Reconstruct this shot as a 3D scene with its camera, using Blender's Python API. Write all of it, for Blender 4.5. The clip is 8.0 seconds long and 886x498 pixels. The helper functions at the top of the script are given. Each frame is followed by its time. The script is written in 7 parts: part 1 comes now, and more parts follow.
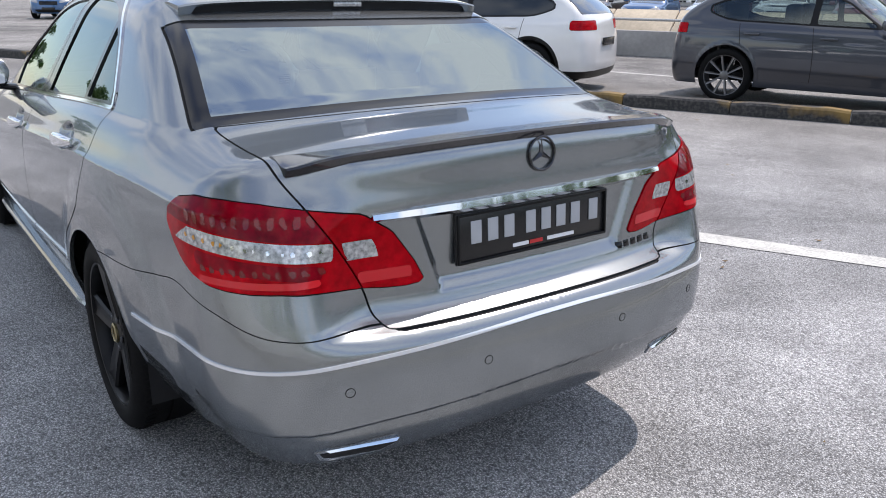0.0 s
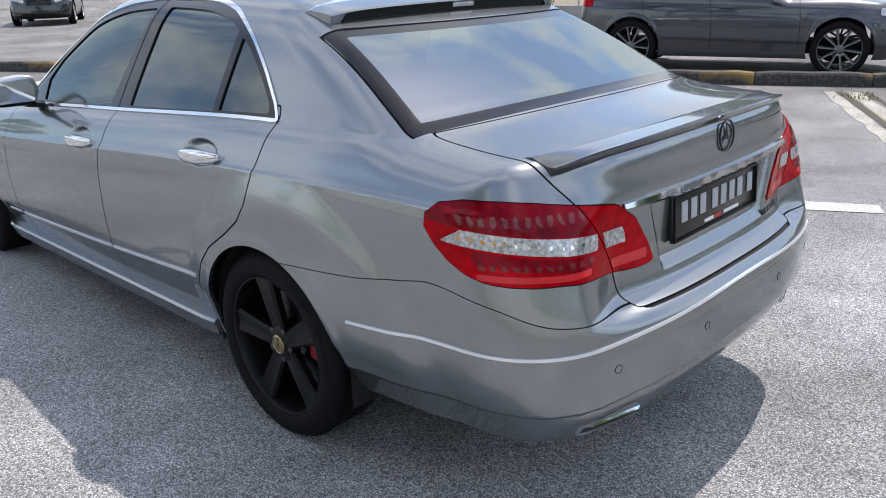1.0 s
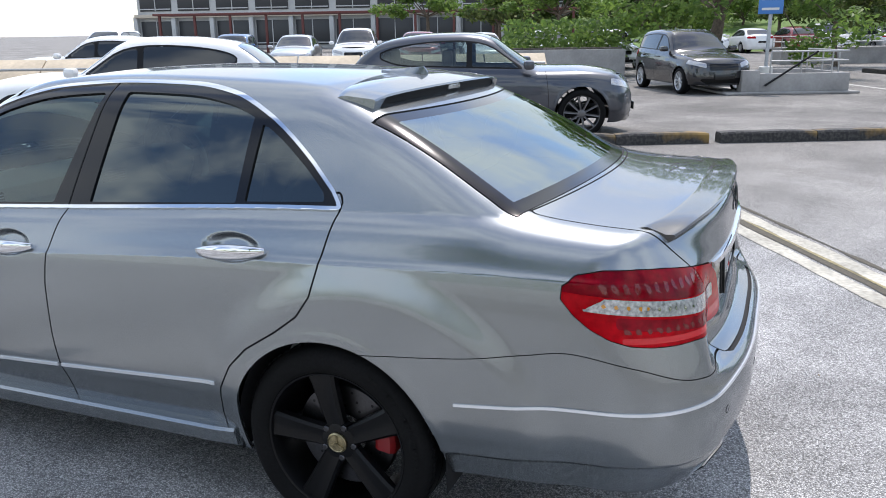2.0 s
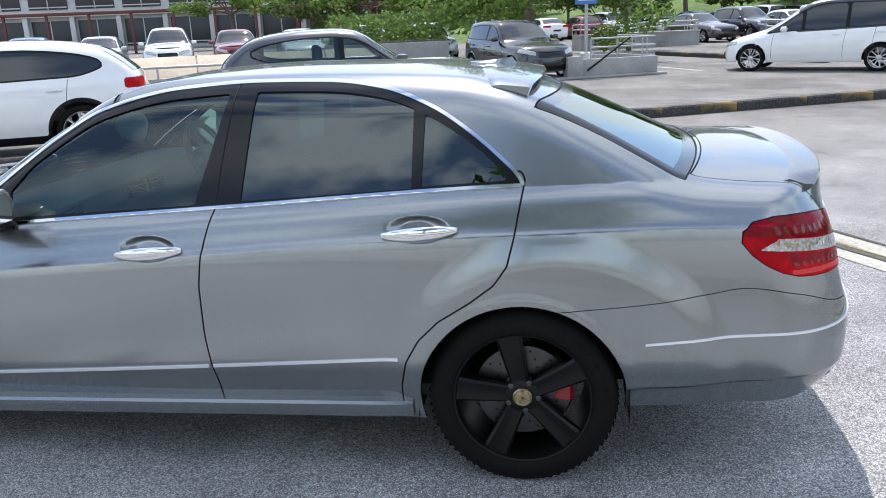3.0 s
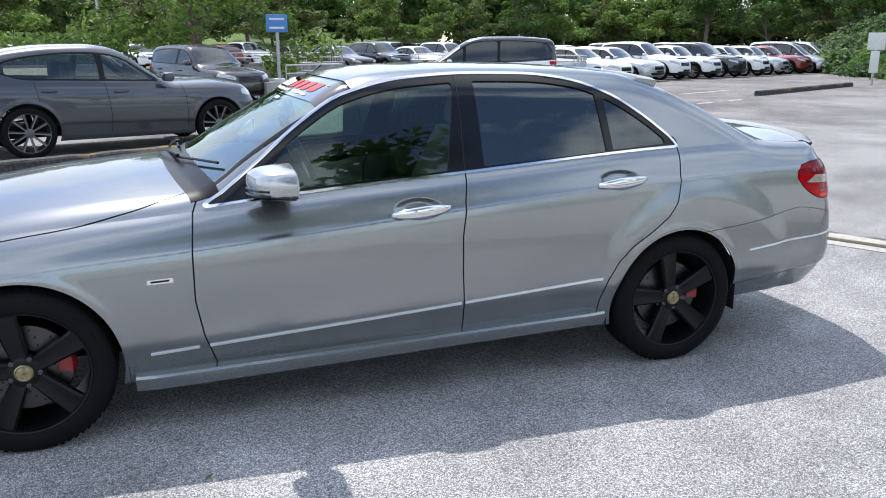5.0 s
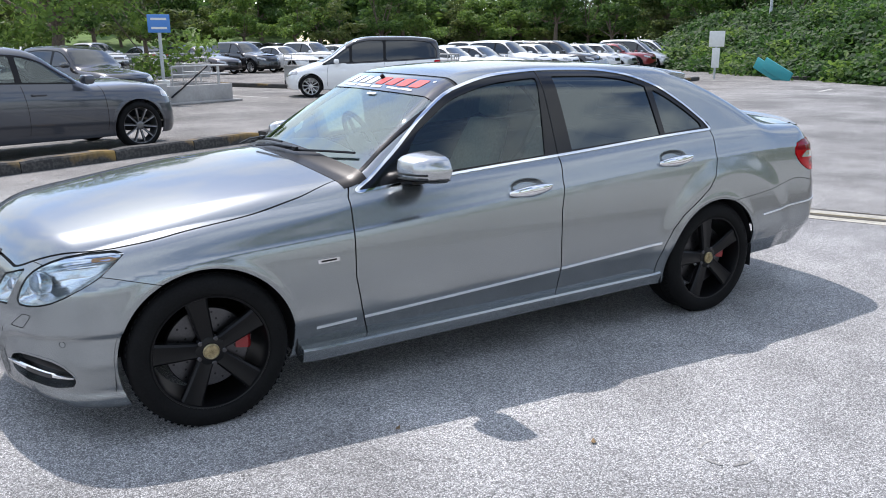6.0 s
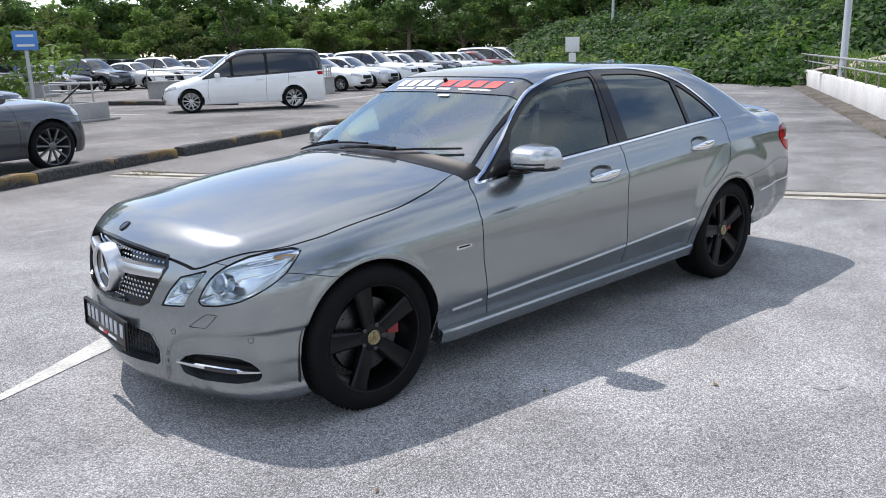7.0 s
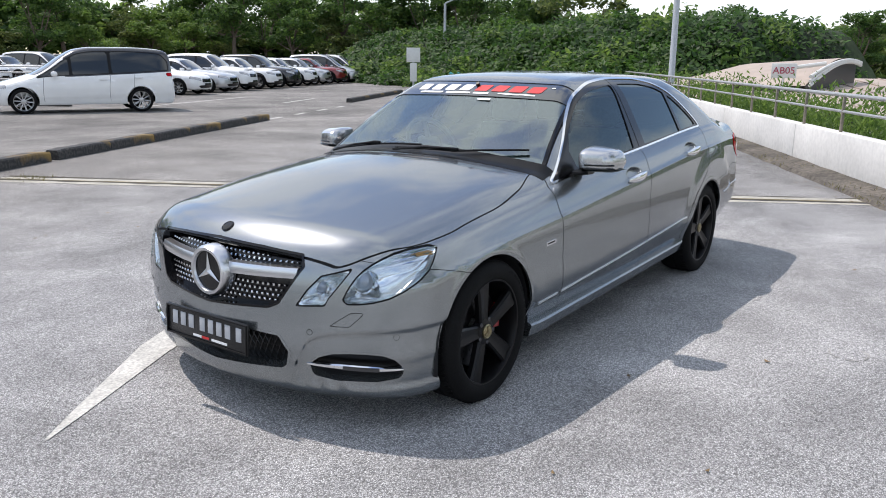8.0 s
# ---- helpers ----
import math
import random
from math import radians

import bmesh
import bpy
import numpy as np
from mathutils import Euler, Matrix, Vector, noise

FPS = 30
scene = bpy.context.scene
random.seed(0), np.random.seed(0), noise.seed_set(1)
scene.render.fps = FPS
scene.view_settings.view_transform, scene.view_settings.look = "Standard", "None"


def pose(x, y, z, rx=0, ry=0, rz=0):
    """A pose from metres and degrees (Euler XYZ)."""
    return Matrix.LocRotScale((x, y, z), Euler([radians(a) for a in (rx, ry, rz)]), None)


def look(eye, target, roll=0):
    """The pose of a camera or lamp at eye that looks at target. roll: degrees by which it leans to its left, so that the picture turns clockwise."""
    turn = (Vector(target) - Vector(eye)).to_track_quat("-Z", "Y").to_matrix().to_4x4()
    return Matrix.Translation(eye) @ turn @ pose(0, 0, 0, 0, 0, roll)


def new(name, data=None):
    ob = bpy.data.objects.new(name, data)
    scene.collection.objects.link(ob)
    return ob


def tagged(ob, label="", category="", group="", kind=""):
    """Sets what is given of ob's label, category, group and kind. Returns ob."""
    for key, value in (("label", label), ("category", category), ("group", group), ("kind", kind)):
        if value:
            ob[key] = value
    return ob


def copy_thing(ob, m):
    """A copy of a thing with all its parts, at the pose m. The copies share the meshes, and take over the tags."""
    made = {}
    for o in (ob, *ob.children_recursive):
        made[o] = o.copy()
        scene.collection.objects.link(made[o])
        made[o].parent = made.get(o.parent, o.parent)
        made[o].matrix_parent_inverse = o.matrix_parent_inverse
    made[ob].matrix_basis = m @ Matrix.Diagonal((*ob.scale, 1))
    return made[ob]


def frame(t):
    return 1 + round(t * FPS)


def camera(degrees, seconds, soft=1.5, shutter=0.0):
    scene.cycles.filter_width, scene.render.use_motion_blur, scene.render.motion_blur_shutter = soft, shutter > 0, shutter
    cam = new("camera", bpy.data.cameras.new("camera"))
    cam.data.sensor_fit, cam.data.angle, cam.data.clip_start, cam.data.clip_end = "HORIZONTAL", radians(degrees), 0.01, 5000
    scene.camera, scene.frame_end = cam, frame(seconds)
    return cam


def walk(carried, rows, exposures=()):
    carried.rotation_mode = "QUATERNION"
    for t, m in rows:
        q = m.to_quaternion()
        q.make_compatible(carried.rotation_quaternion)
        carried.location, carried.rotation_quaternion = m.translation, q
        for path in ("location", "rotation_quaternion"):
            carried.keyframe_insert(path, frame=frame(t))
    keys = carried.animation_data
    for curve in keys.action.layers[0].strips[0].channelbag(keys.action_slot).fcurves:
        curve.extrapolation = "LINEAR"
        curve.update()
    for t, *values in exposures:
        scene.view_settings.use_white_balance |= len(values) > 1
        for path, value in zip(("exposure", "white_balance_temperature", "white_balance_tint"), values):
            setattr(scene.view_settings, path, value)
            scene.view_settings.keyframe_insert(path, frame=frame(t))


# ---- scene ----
cam = camera(58.4, 8.0, soft=0.95)
PATH = [
    (0, (-2.589, 1.403, 1.42), (-1.046, 0.294, 0.794), 0.7),
    (0.5, (-2.433, 1.826, 1.426), (-0.964, 0.615, 0.814), -0.5),
    (1, (-2.06, 2.196, 1.496), (-0.745, 0.848, 0.821), -1.5),
    (1.5, (-1.675, 2.567, 1.562), (-0.632, 0.981, 0.933), -0.6),
    (1.7, (-1.485, 2.657, 1.558), (-0.556, 0.982, 0.982), -0.4),
    (2.8, (-0.351, 3.281, 1.596), (0.003, 1.388, 1.059), -2.1),
    (3, (-0.13, 3.395, 1.594), (0.164, 1.496, 1.038), -2.2),
    (3.5, (0.445, 3.701, 1.598), (0.556, 1.794, 1.003), -1.9),
    (4, (1.033, 3.92, 1.592), (0.884, 2.01, 1.019), -0.6),
    (4.2, (1.271, 4.01, 1.58), (1.027, 2.102, 1.03), -0.1),
    (5.3, (2.679, 4.031, 1.518), (1.919, 2.248, 1.027), 0.1),
    (5.5, (2.928, 4.04, 1.531), (2.099, 2.292, 1.024), 0.3),
    (6, (3.562, 3.971, 1.531), (2.597, 2.293, 1.03), -0.2),
    (6.5, (4.211, 3.845, 1.532), (3.127, 2.241, 1.03), -1.3),
    (7, (4.764, 3.552, 1.518), (3.498, 2.081, 1.036), -1.6),
    (7.5, (5.279, 3.155, 1.511), (3.834, 1.854, 1.041), -0.7),
    (8, (5.73, 2.689, 1.506), (4.153, 1.552, 1.041), 0.5),
]
EXPOSURES = ((0, 0.48, 6700, 17), (1.5, 0.54, 6600, 15), (3, 0.80, 6500, 14), (4, 0.80, 6500, 14), (5.5, 0.70, 6500, 15), (7, 0.54, 6600, 15), (8, 0.42, 6750, 15))
walk(cam, [(t, look(eye, target, roll)) for t, eye, target, roll in PATH], EXPOSURES)

# ---- light ----
SUN_DIR = Vector((0.05, -0.57, 0.97)).normalized()      # towards the sun
scene.world = bpy.data.worlds.new("sky")
scene.world.use_nodes = True
wn = scene.world.node_tree
sky = wn.nodes.new("ShaderNodeTexSky")
sky.sky_type, sky.sun_disc = "NISHITA", False
sky.sun_elevation = math.asin(SUN_DIR.z)
sky.sun_rotation = math.atan2(SUN_DIR.x, SUN_DIR.y)
sky.dust_density, sky.air_density = 0.5, 1.0
# broken white cloud over the blue
cloud = wn.nodes.new("ShaderNodeTexNoise")
cloud.inputs["Scale"].default_value, cloud.inputs["Detail"].default_value, cloud.inputs["Roughness"].default_value = 4.2, 7.0, 0.55
cover = wn.nodes.new("ShaderNodeMapRange")
cover.inputs["From Min"].default_value, cover.inputs["From Max"].default_value = 0.43, 0.58
wn.links.new(cloud.outputs["Fac"], cover.inputs["Value"])
over = wn.nodes.new("ShaderNodeMix")
over.data_type = "RGBA"
over.inputs["B"].default_value = (4.9, 5.45, 5.85, 1)
wn.links.new(cover.outputs[0], over.inputs["Factor"])
wn.links.new(sky.outputs[0], over.inputs["A"])
wn.links.new(over.outputs["Result"], wn.nodes["Background"].inputs[0])
wn.nodes["Background"].inputs[1].default_value = 0.17
sun = new("sun", bpy.data.lights.new("sun", "SUN"))
sun.data.energy, sun.data.angle, sun.data.color = 2.6, radians(0.6), (1.0, 0.96, 0.91)
sun.matrix_world = look(SUN_DIR * 50, (0, 0, 0))

# ---- materials ----


def mat(name, color, rough=0.5, metal=0.0, coat=0.0, grain=0.0, scale=40.0, bump=0.0, coarse=0.0, emit=0.0, spec=0.5):
    """A principled material with fine grain and coarse stains in its colour, and fine relief."""
    m = bpy.data.materials.new(name)
    m.use_nodes = True
    nt = m.node_tree
    b = nt.nodes["Principled BSDF"]
    b.inputs["Base Color"].default_value = (*color, 1)
    b.inputs["Roughness"].default_value = rough
    b.inputs["Metallic"].default_value = metal
    b.inputs["Coat Weight"].default_value = coat
    b.inputs["Coat Roughness"].default_value = 0.04
    b.inputs["Specular IOR Level"].default_value = spec
    if emit:
        b.inputs["Emission Color"].default_value = (*color, 1)
        b.inputs["Emission Strength"].default_value = emit
    if grain or coarse or bump:
        co = nt.nodes.new("ShaderNodeTexCoord")
        fine = nt.nodes.new("ShaderNodeTexNoise")
        fine.inputs["Scale"].default_value, fine.inputs["Detail"].default_value = scale, 4
        nt.links.new(co.outputs["Object"], fine.inputs["Vector"])
        wide = nt.nodes.new("ShaderNodeTexNoise")
        wide.inputs["Scale"].default_value, wide.inputs["Detail"].default_value = scale / 12, 3
        nt.links.new(co.outputs["Object"], wide.inputs["Vector"])
        last = None
        for tex, amount in ((fine, grain), (wide, coarse)):
            if not amount:
                continue
            ramp = nt.nodes.new("ShaderNodeMapRange")
            ramp.inputs["From Min"].default_value, ramp.inputs["From Max"].default_value = 0.3, 0.7
            ramp.inputs["To Min"].default_value, ramp.inputs["To Max"].default_value = 1 - amount, 1 + amount
            nt.links.new(tex.outputs["Fac"], ramp.inputs["Value"])
            mul = nt.nodes.new("ShaderNodeVectorMath")
            mul.operation = "SCALE"
            if last:
                nt.links.new(last, mul.inputs[0])
            else:
                mul.inputs[0].default_value = color
            nt.links.new(ramp.outputs[0], mul.inputs["Scale"])
            last = mul.outputs[0]
        if last:
            nt.links.new(last, b.inputs["Base Color"])
        if bump:
            bp = nt.nodes.new("ShaderNodeBump")
            bp.inputs["Strength"].default_value, bp.inputs["Distance"].default_value = 1.0, bump
            nt.links.new(fine.outputs["Fac"], bp.inputs["Height"])
            nt.links.new(bp.outputs[0], b.inputs["Normal"])
    return m


def glass(name, tint, rough=0.0, ior=1.5):
    """Thin tinted glass: see-through with a Fresnel reflection."""
    m = bpy.data.materials.new(name)
    m.use_nodes = True
    nt = m.node_tree
    nt.nodes.clear()
    out = nt.nodes.new("ShaderNodeOutputMaterial")
    clear, gloss, mix, fr = (nt.nodes.new("ShaderNode" + k) for k in ("BsdfTransparent", "BsdfGlossy", "MixShader", "Fresnel"))
    clear.inputs[0].default_value = (*tint, 1)
    gloss.inputs["Color"].default_value = (0.86, 0.96, 0.96, 1)
    gloss.inputs["Roughness"].default_value = rough
    fr.inputs["IOR"].default_value = ior
    for a, c in ((fr.outputs[0], mix.inputs[0]), (clear.outputs[0], mix.inputs[1]), (gloss.outputs[0], mix.inputs[2]), (mix.outputs[0], out.inputs[0])):
        nt.links.new(a, c)
    return m


PAINT = mat("grey_metallic_paint", (0.285, 0.305, 0.314), 0.27, 0.88, coat=0.9, grain=0.07, scale=1400)
# metal flakes darken towards grazing views
PAINT.node_tree.nodes["Principled BSDF"].inputs["Specular Tint"].default_value = (0.36, 0.38, 0.42, 1)
BLACK_GLOSS = mat("black_gloss", (0.006, 0.006, 0.007), 0.14, coat=0.12, spec=0.3)
BLACK_MATT = mat("black_matt_paint", (0.0045, 0.0045, 0.005), 0.34, grain=0.1, scale=300, spec=0.24)
RUBBER = mat("tyre_rubber", (0.0062, 0.0062, 0.0064), 0.75, grain=0.25, scale=120, coarse=0.15, bump=0.0006, spec=0.14)
SEAL = mat("dark_gap", (0.006, 0.006, 0.007), 0.8)
CHROME = mat("chrome", (0.75, 0.76, 0.78), 0.08, 1.0)
# chrome for thin strips, its pale diffuse share painting in the sky glint
GLINT_TRIM = mat("sky_glint_trim", (0.84, 0.85, 0.87), 0.18, 0.45)
SATIN = mat("satin_silver", (0.62, 0.63, 0.65), 0.28, 1.0)
STEEL = mat("brake_steel", (0.09, 0.09, 0.095), 0.35, 1.0, grain=0.1, scale=150)
CALIPER = mat("red_caliper", (0.26, 0.010, 0.012), 0.35, coat=0.3)
PLATE_LETTER = mat("silver_plate_letter", (0.42, 0.43, 0.45), 0.4)
WINDOW_F = glass("green_tinted_glass", (0.45, 0.58, 0.55), ior=1.7)
WINDOW_R = glass("dark_tinted_glass", (0.05, 0.07, 0.08), ior=1.95)
WINDSHIELD = glass("windshield_glass", (0.72, 0.82, 0.79), ior=3.1)
REAR_GLASS = glass("rear_window_glass", (0.14, 0.18, 0.18), ior=4.2)
RED_LENS = mat("red_lamp_lens", (0.40, 0.001, 0.006), 0.15, coat=0.02, grain=0.25, scale=45, coarse=0.25, spec=0.10)
UPPER_LENS = mat("dark_crimson_lens", (0.20, 0.001, 0.008), 0.12, coat=0.04, grain=0.35, scale=40, coarse=0.4, spec=0.14)
CLEAR_LENS = glass("clear_lens", (0.9, 0.93, 0.97))
CARBON = mat("dark_carbon_lip", (0.02, 0.02, 0.022), 0.25, coat=0.8, grain=0.3, scale=500)
CREAM = mat("pale_upholstery", (0.52, 0.54, 0.51), 0.6, grain=0.1, scale=60)
DASH = mat("dark_dashboard", (0.05, 0.052, 0.055), 0.6, grain=0.1, scale=200)
WHITE_LETTER = mat("white_letter", (0.8, 0.8, 0.8), 0.5)
RED_LETTER = mat("red_letter", (0.6, 0.03, 0.03), 0.5)
PLATE_BLACK = mat("plate_black", (0.01, 0.01, 0.011), 0.25)
SATIN_PAINT = mat("bright_silver_paint", (0.46, 0.47, 0.48), 0.25, 0.8, coat=0.8)
DASH_PALE = mat("pale_grey_trim", (0.60, 0.65, 0.62), 0.6, grain=0.1, scale=200)
BAND = mat("dark_sun_band", (0.010, 0.011, 0.013), 0.08, coat=1.0, spec=1.0)
LAMP_CLEAR = mat("clear_lamp_band", (0.44, 0.44, 0.44), 0.2, 0.5, coat=0.6, grain=0.5, scale=90)
LAMP_DARK = mat("dark_red_lamp_element", (0.16, 0.003, 0.005), 0.2, coat=0.3)
LAMP_BRIGHT = mat("bright_red_lamp_bar", (0.62, 0.008, 0.016), 0.2, coat=0.2)
LED_AMBER = mat("amber_lamp_element", (0.55, 0.24, 0.03), 0.2, coat=1.0)
DARK_CHROME = mat("dark_chrome", (0.07, 0.07, 0.075), 0.15, 1.0)
REFLECTOR = mat("lamp_reflector", (0.86, 0.89, 0.90), 0.22, 0.95)
LENS_BALL = mat("projector_lens", (0.30, 0.34, 0.40), 0.03, 0.4, coat=1.0)
GOLD = mat("aged_gold_cap", (0.32, 0.27, 0.16), 0.35, 1.0, grain=0.4, scale=90)

# ---- mesh tools ----


def part(name, bm, material, parent, label="", smooth=True, m=None):
    """Links a bmesh as one mesh object under a thing or part."""
    me = bpy.data.meshes.new(name)
    bm.to_mesh(me)
    bm.free()
    me.materials.append(material)
    if smooth:
        me.polygons.foreach_set("use_smooth", [True] * len(me.polygons))
        me.set_sharp_from_angle(angle=radians(35))
    ob = new(name, me)
    ob.parent = parent
    if m is not None:
        ob.matrix_basis = m
    return tagged(ob, label)


def empty(name, label, category, group="", kind="", m=None):
    ob = new(name)
    if m is not None:
        ob.matrix_basis = m
    return tagged(ob, label, category, group, kind)


def box(bm, c, s, bevel=0.0, m=None):
    """A box with centre c and size s, its edges rounded by bevel."""
    r = bmesh.ops.create_cube(bm, size=1.0)
    vs = r["verts"]
    bmesh.ops.scale(bm, vec=s, verts=vs)
    if bevel:
        es = list({e for v in vs for e in v.link_edges})
        g = bmesh.ops.bevel(bm, geom=es, offset=bevel, segments=2, affect="EDGES", profile=0.5)
        vs = list({v for f in g["faces"] for v in f.verts} | {v for v in vs if v.is_valid})
    bmesh.ops.translate(bm, vec=c, verts=vs)
    if m is not None:
        bmesh.ops.transform(bm, matrix=m, verts=vs)
    return vs


def lathe(bm, profile, n=48, axis="Y"):
    """Turns a profile of (radius, along) pairs round an axis."""
    rings = []
    for r, a in profile:
        ring = []
        for i in range(n):
            t = 2 * math.pi * i / n
            if axis == "Y":
                ring.append(bm.verts.new((r * math.cos(t), a, r * math.sin(t))))
            elif axis == "X":
                ring.append(bm.verts.new((a, r * math.cos(t), r * math.sin(t))))
            else:
                ring.append(bm.verts.new((r * math.cos(t), r * math.sin(t), a)))
        rings.append(ring)
    for p, q in zip(rings, rings[1:]):
        for i in range(n):
            bm.faces.new((p[i], p[(i + 1) % n], q[(i + 1) % n], q[i]))
    bmesh.ops.recalc_face_normals(bm, faces=bm.faces)
    return rings


def tube(bm, pts, r, n=8, flat=1.0):
    """A round bar along points."""
    pts = [Vector(p) for p in pts]
    rings = []
    for i, p in enumerate(pts):
        d = (pts[min(i + 1, len(pts) - 1)] - pts[max(i - 1, 0)]).normalized()
        a = d.cross(Vector((0, 0, 1))) if abs(d.z) < 0.95 else d.cross(Vector((1, 0, 0)))
        a.normalize()
        b = a.cross(d)
        rings.append([bm.verts.new(p + r * (math.cos(2 * math.pi * k / n) * a + flat * math.sin(2 * math.pi * k / n) * b)) for k in range(n)])
    for p, q in zip(rings, rings[1:]):
        for k in range(n):
            bm.faces.new((p[k], p[(k + 1) % n], q[(k + 1) % n], q[k]))
    bm.faces.new(rings[0][::-1])
    bm.faces.new(rings[-1])
    bmesh.ops.recalc_face_normals(bm, faces=bm.faces)


def prism(bm, poly, h0, h1, axis="Z"):
    """A flat outline drawn out between two heights."""
    def at(p, h):
        return {"Z": (p[0], p[1], h), "Y": (p[0], h, p[1]), "X": (h, p[0], p[1])}[axis]
    a = [bm.verts.new(at(p, h0)) for p in poly]
    b = [bm.verts.new(at(p, h1)) for p in poly]
    bm.faces.new(a[::-1])
    bm.faces.new(b)
    for i in range(len(poly)):
        j = (i + 1) % len(poly)
        bm.faces.new((a[i], a[j], b[j], b[i]))
    bmesh.ops.recalc_face_normals(bm, faces=bm.faces)

# ---- car shapes: smooth fields, negative inside ----


def curve(*pairs):
    """A smooth curve through (x, y) pairs that never overshoots."""
    xs, ys = np.array([p[0] for p in pairs], float), np.array([p[1] for p in pairs], float)
    h, d = np.diff(xs), np.diff(ys) / np.diff(xs)
    m = np.zeros(len(xs))
    m[0], m[-1] = d[0], d[-1]
    for i in range(1, len(xs) - 1):
        if d[i - 1] * d[i] > 0:
            w1, w2 = 2 * h[i] + h[i - 1], h[i] + 2 * h[i - 1]
            m[i] = (w1 + w2) / (w1 / d[i - 1] + w2 / d[i])

    def f(q):
        q = np.asarray(q, float)
        i = np.clip(np.searchsorted(xs, q) - 1, 0, len(h) - 1)
        t = (q - xs[i]) / h[i]
        lo, hi = t < 0, t > 1
        tc = np.clip(t, 0, 1)
        y = ((1 + 2 * tc) * (1 - tc) ** 2 * ys[i] + tc * (1 - tc) ** 2 * h[i] * m[i]
             + tc * tc * (3 - 2 * tc) * ys[i + 1] + tc * tc * (tc - 1) * h[i] * m[i + 1])
        return y + np.where(lo, t * h[i] * m[i], 0) + np.where(hi, (t - 1) * h[i] * m[i + 1], 0)
    return f


def smax(a, b, k):
    h = np.maximum(k - np.abs(a - b), 0) / k
    return np.maximum(a, b) + h * h * k * 0.25


def step(a, b, v):
    t = np.clip((v - a) / (b - a), 0, 1)
    return t * t * (3 - 2 * t)


bumper_crease = curve((-0.1, 0.442), (0.0, 0.441), (0.52, 0.428), (0.86, 0.410), (1.22, 0.389), (1.615, 0.362), (1.9, 0.35))


front_fold = curve((0.0, 0.0), (0.44, 0.10), (0.49, 0.30), (0.53, 0.375), (0.60, 0.425), (0.74, 0.452), (1.3, 0.470))


def plate_pocket(ay, z):
    """Signed distance to the hollow round the rear number plate."""
    return np.maximum(ay - 0.335 - 0.35 * (z - 0.80), np.abs(z - 0.805) - 0.088)


def body_field(s):
    """The field of a car's outer skin, from its lines: plan, belt, crease, top, nose and tail."""
    plan, belt, crease, top = s["plan"], s["belt"], s["crease"], s["top"]
    nose, tail, section, crown, bow = s["nose"], s["tail"], s["section"], s["crown"], s["bow"]
    edge, arch_r, axle = s["edge"], s["arch_r"], s["axle"]
    fx = s["wheels"]

    def f(x, y, z):
        ay = np.abs(y)
        zb, zc = belt(x), crease(x)
        q = np.where(z < zc, (z - 0.15) / (zc - 0.15), 1 + (z - zc) / (zb - zc))
        above = np.maximum(z - zb, 0)
        w = plan(x) - section(np.minimum(q, 2.0)) - s["lean"] * above - s["lean2"] * above ** 2
        w = w - s["tuck"] * np.clip(-(x - s["tuck_x"]), 0, 2) ** 2 * step(-0.06, 0.22, z - zb)
        for cx in fx:
            r = np.hypot(x - cx, z - axle)
            w = w + s["lip"] * np.exp(-((r - arch_r - 0.012) / 0.022) ** 2) * (z > 0.1)
        if s["haunch"]:
            e = np.hypot((x + 0.12) / 0.58, (z - 0.33) / 0.555)
            w = w + s["haunch"] * step(1.08, 0.86, e)
            for hx, hz in ((1.312, 0.848), (0.342, 0.919)):
                g = ((x - hx) / 0.105) ** 2 + ((z - hz - 0.008) / 0.042) ** 2
                w = w - 0.028 * step(1.12, 0.15, g)
            w = w + 0.050 * step(3.0, 3.18, x) * step(0.40, 0.20, z)
            rear = step(-0.30, -0.36, x)
            low = np.clip(bumper_crease(ay + x + 1.11) - z, 0, 0.2)
            w = w - rear * (0.007 * step(0.0, 0.012, low) + 0.22 * low)
        xs = x + bow(x) * y * y
        side = (ay - w) * 0.95
        roof = (z - top(xs) + crown(x) * ay ** 2.2) * s["roof_scale"](x)
        a = smax(side, roof, edge(x))
        front = x - nose(z) + s["nose_y"] * y * y + s["nose_y6"] * ay ** 6
        tz = tail(z)
        if "tail_side" in s:
            tz = tz + (s["tail_side"](z) - tz) * step(0.50, 0.72, ay)
        back = tz + s["tail_y"] * (ay / 0.8) ** 3 - x
        if s["haunch"]:
            back = back + 0.008 * step(0.0, 0.012, low) + 0.22 * low
            back = back + 0.022 * step(0.03, -0.01, plate_pocket(ay, z))
        a = smax(a, front * 0.92, s["front_k"](z))
        a = smax(a, back * 0.92, s["back_k"](z))
        if s["haunch"]:
            a = a + 0.013 * step(2.95, 3.05, x) * step(0.0, -0.030, z - front_fold(ay + 3.68 - x)) * step(0.185, 0.225, z)
        return smax(a, s["floor"] - (0.068 * step(2.9, 3.25, x) if s["haunch"] else 0.0) - z, 0.06)
    return f


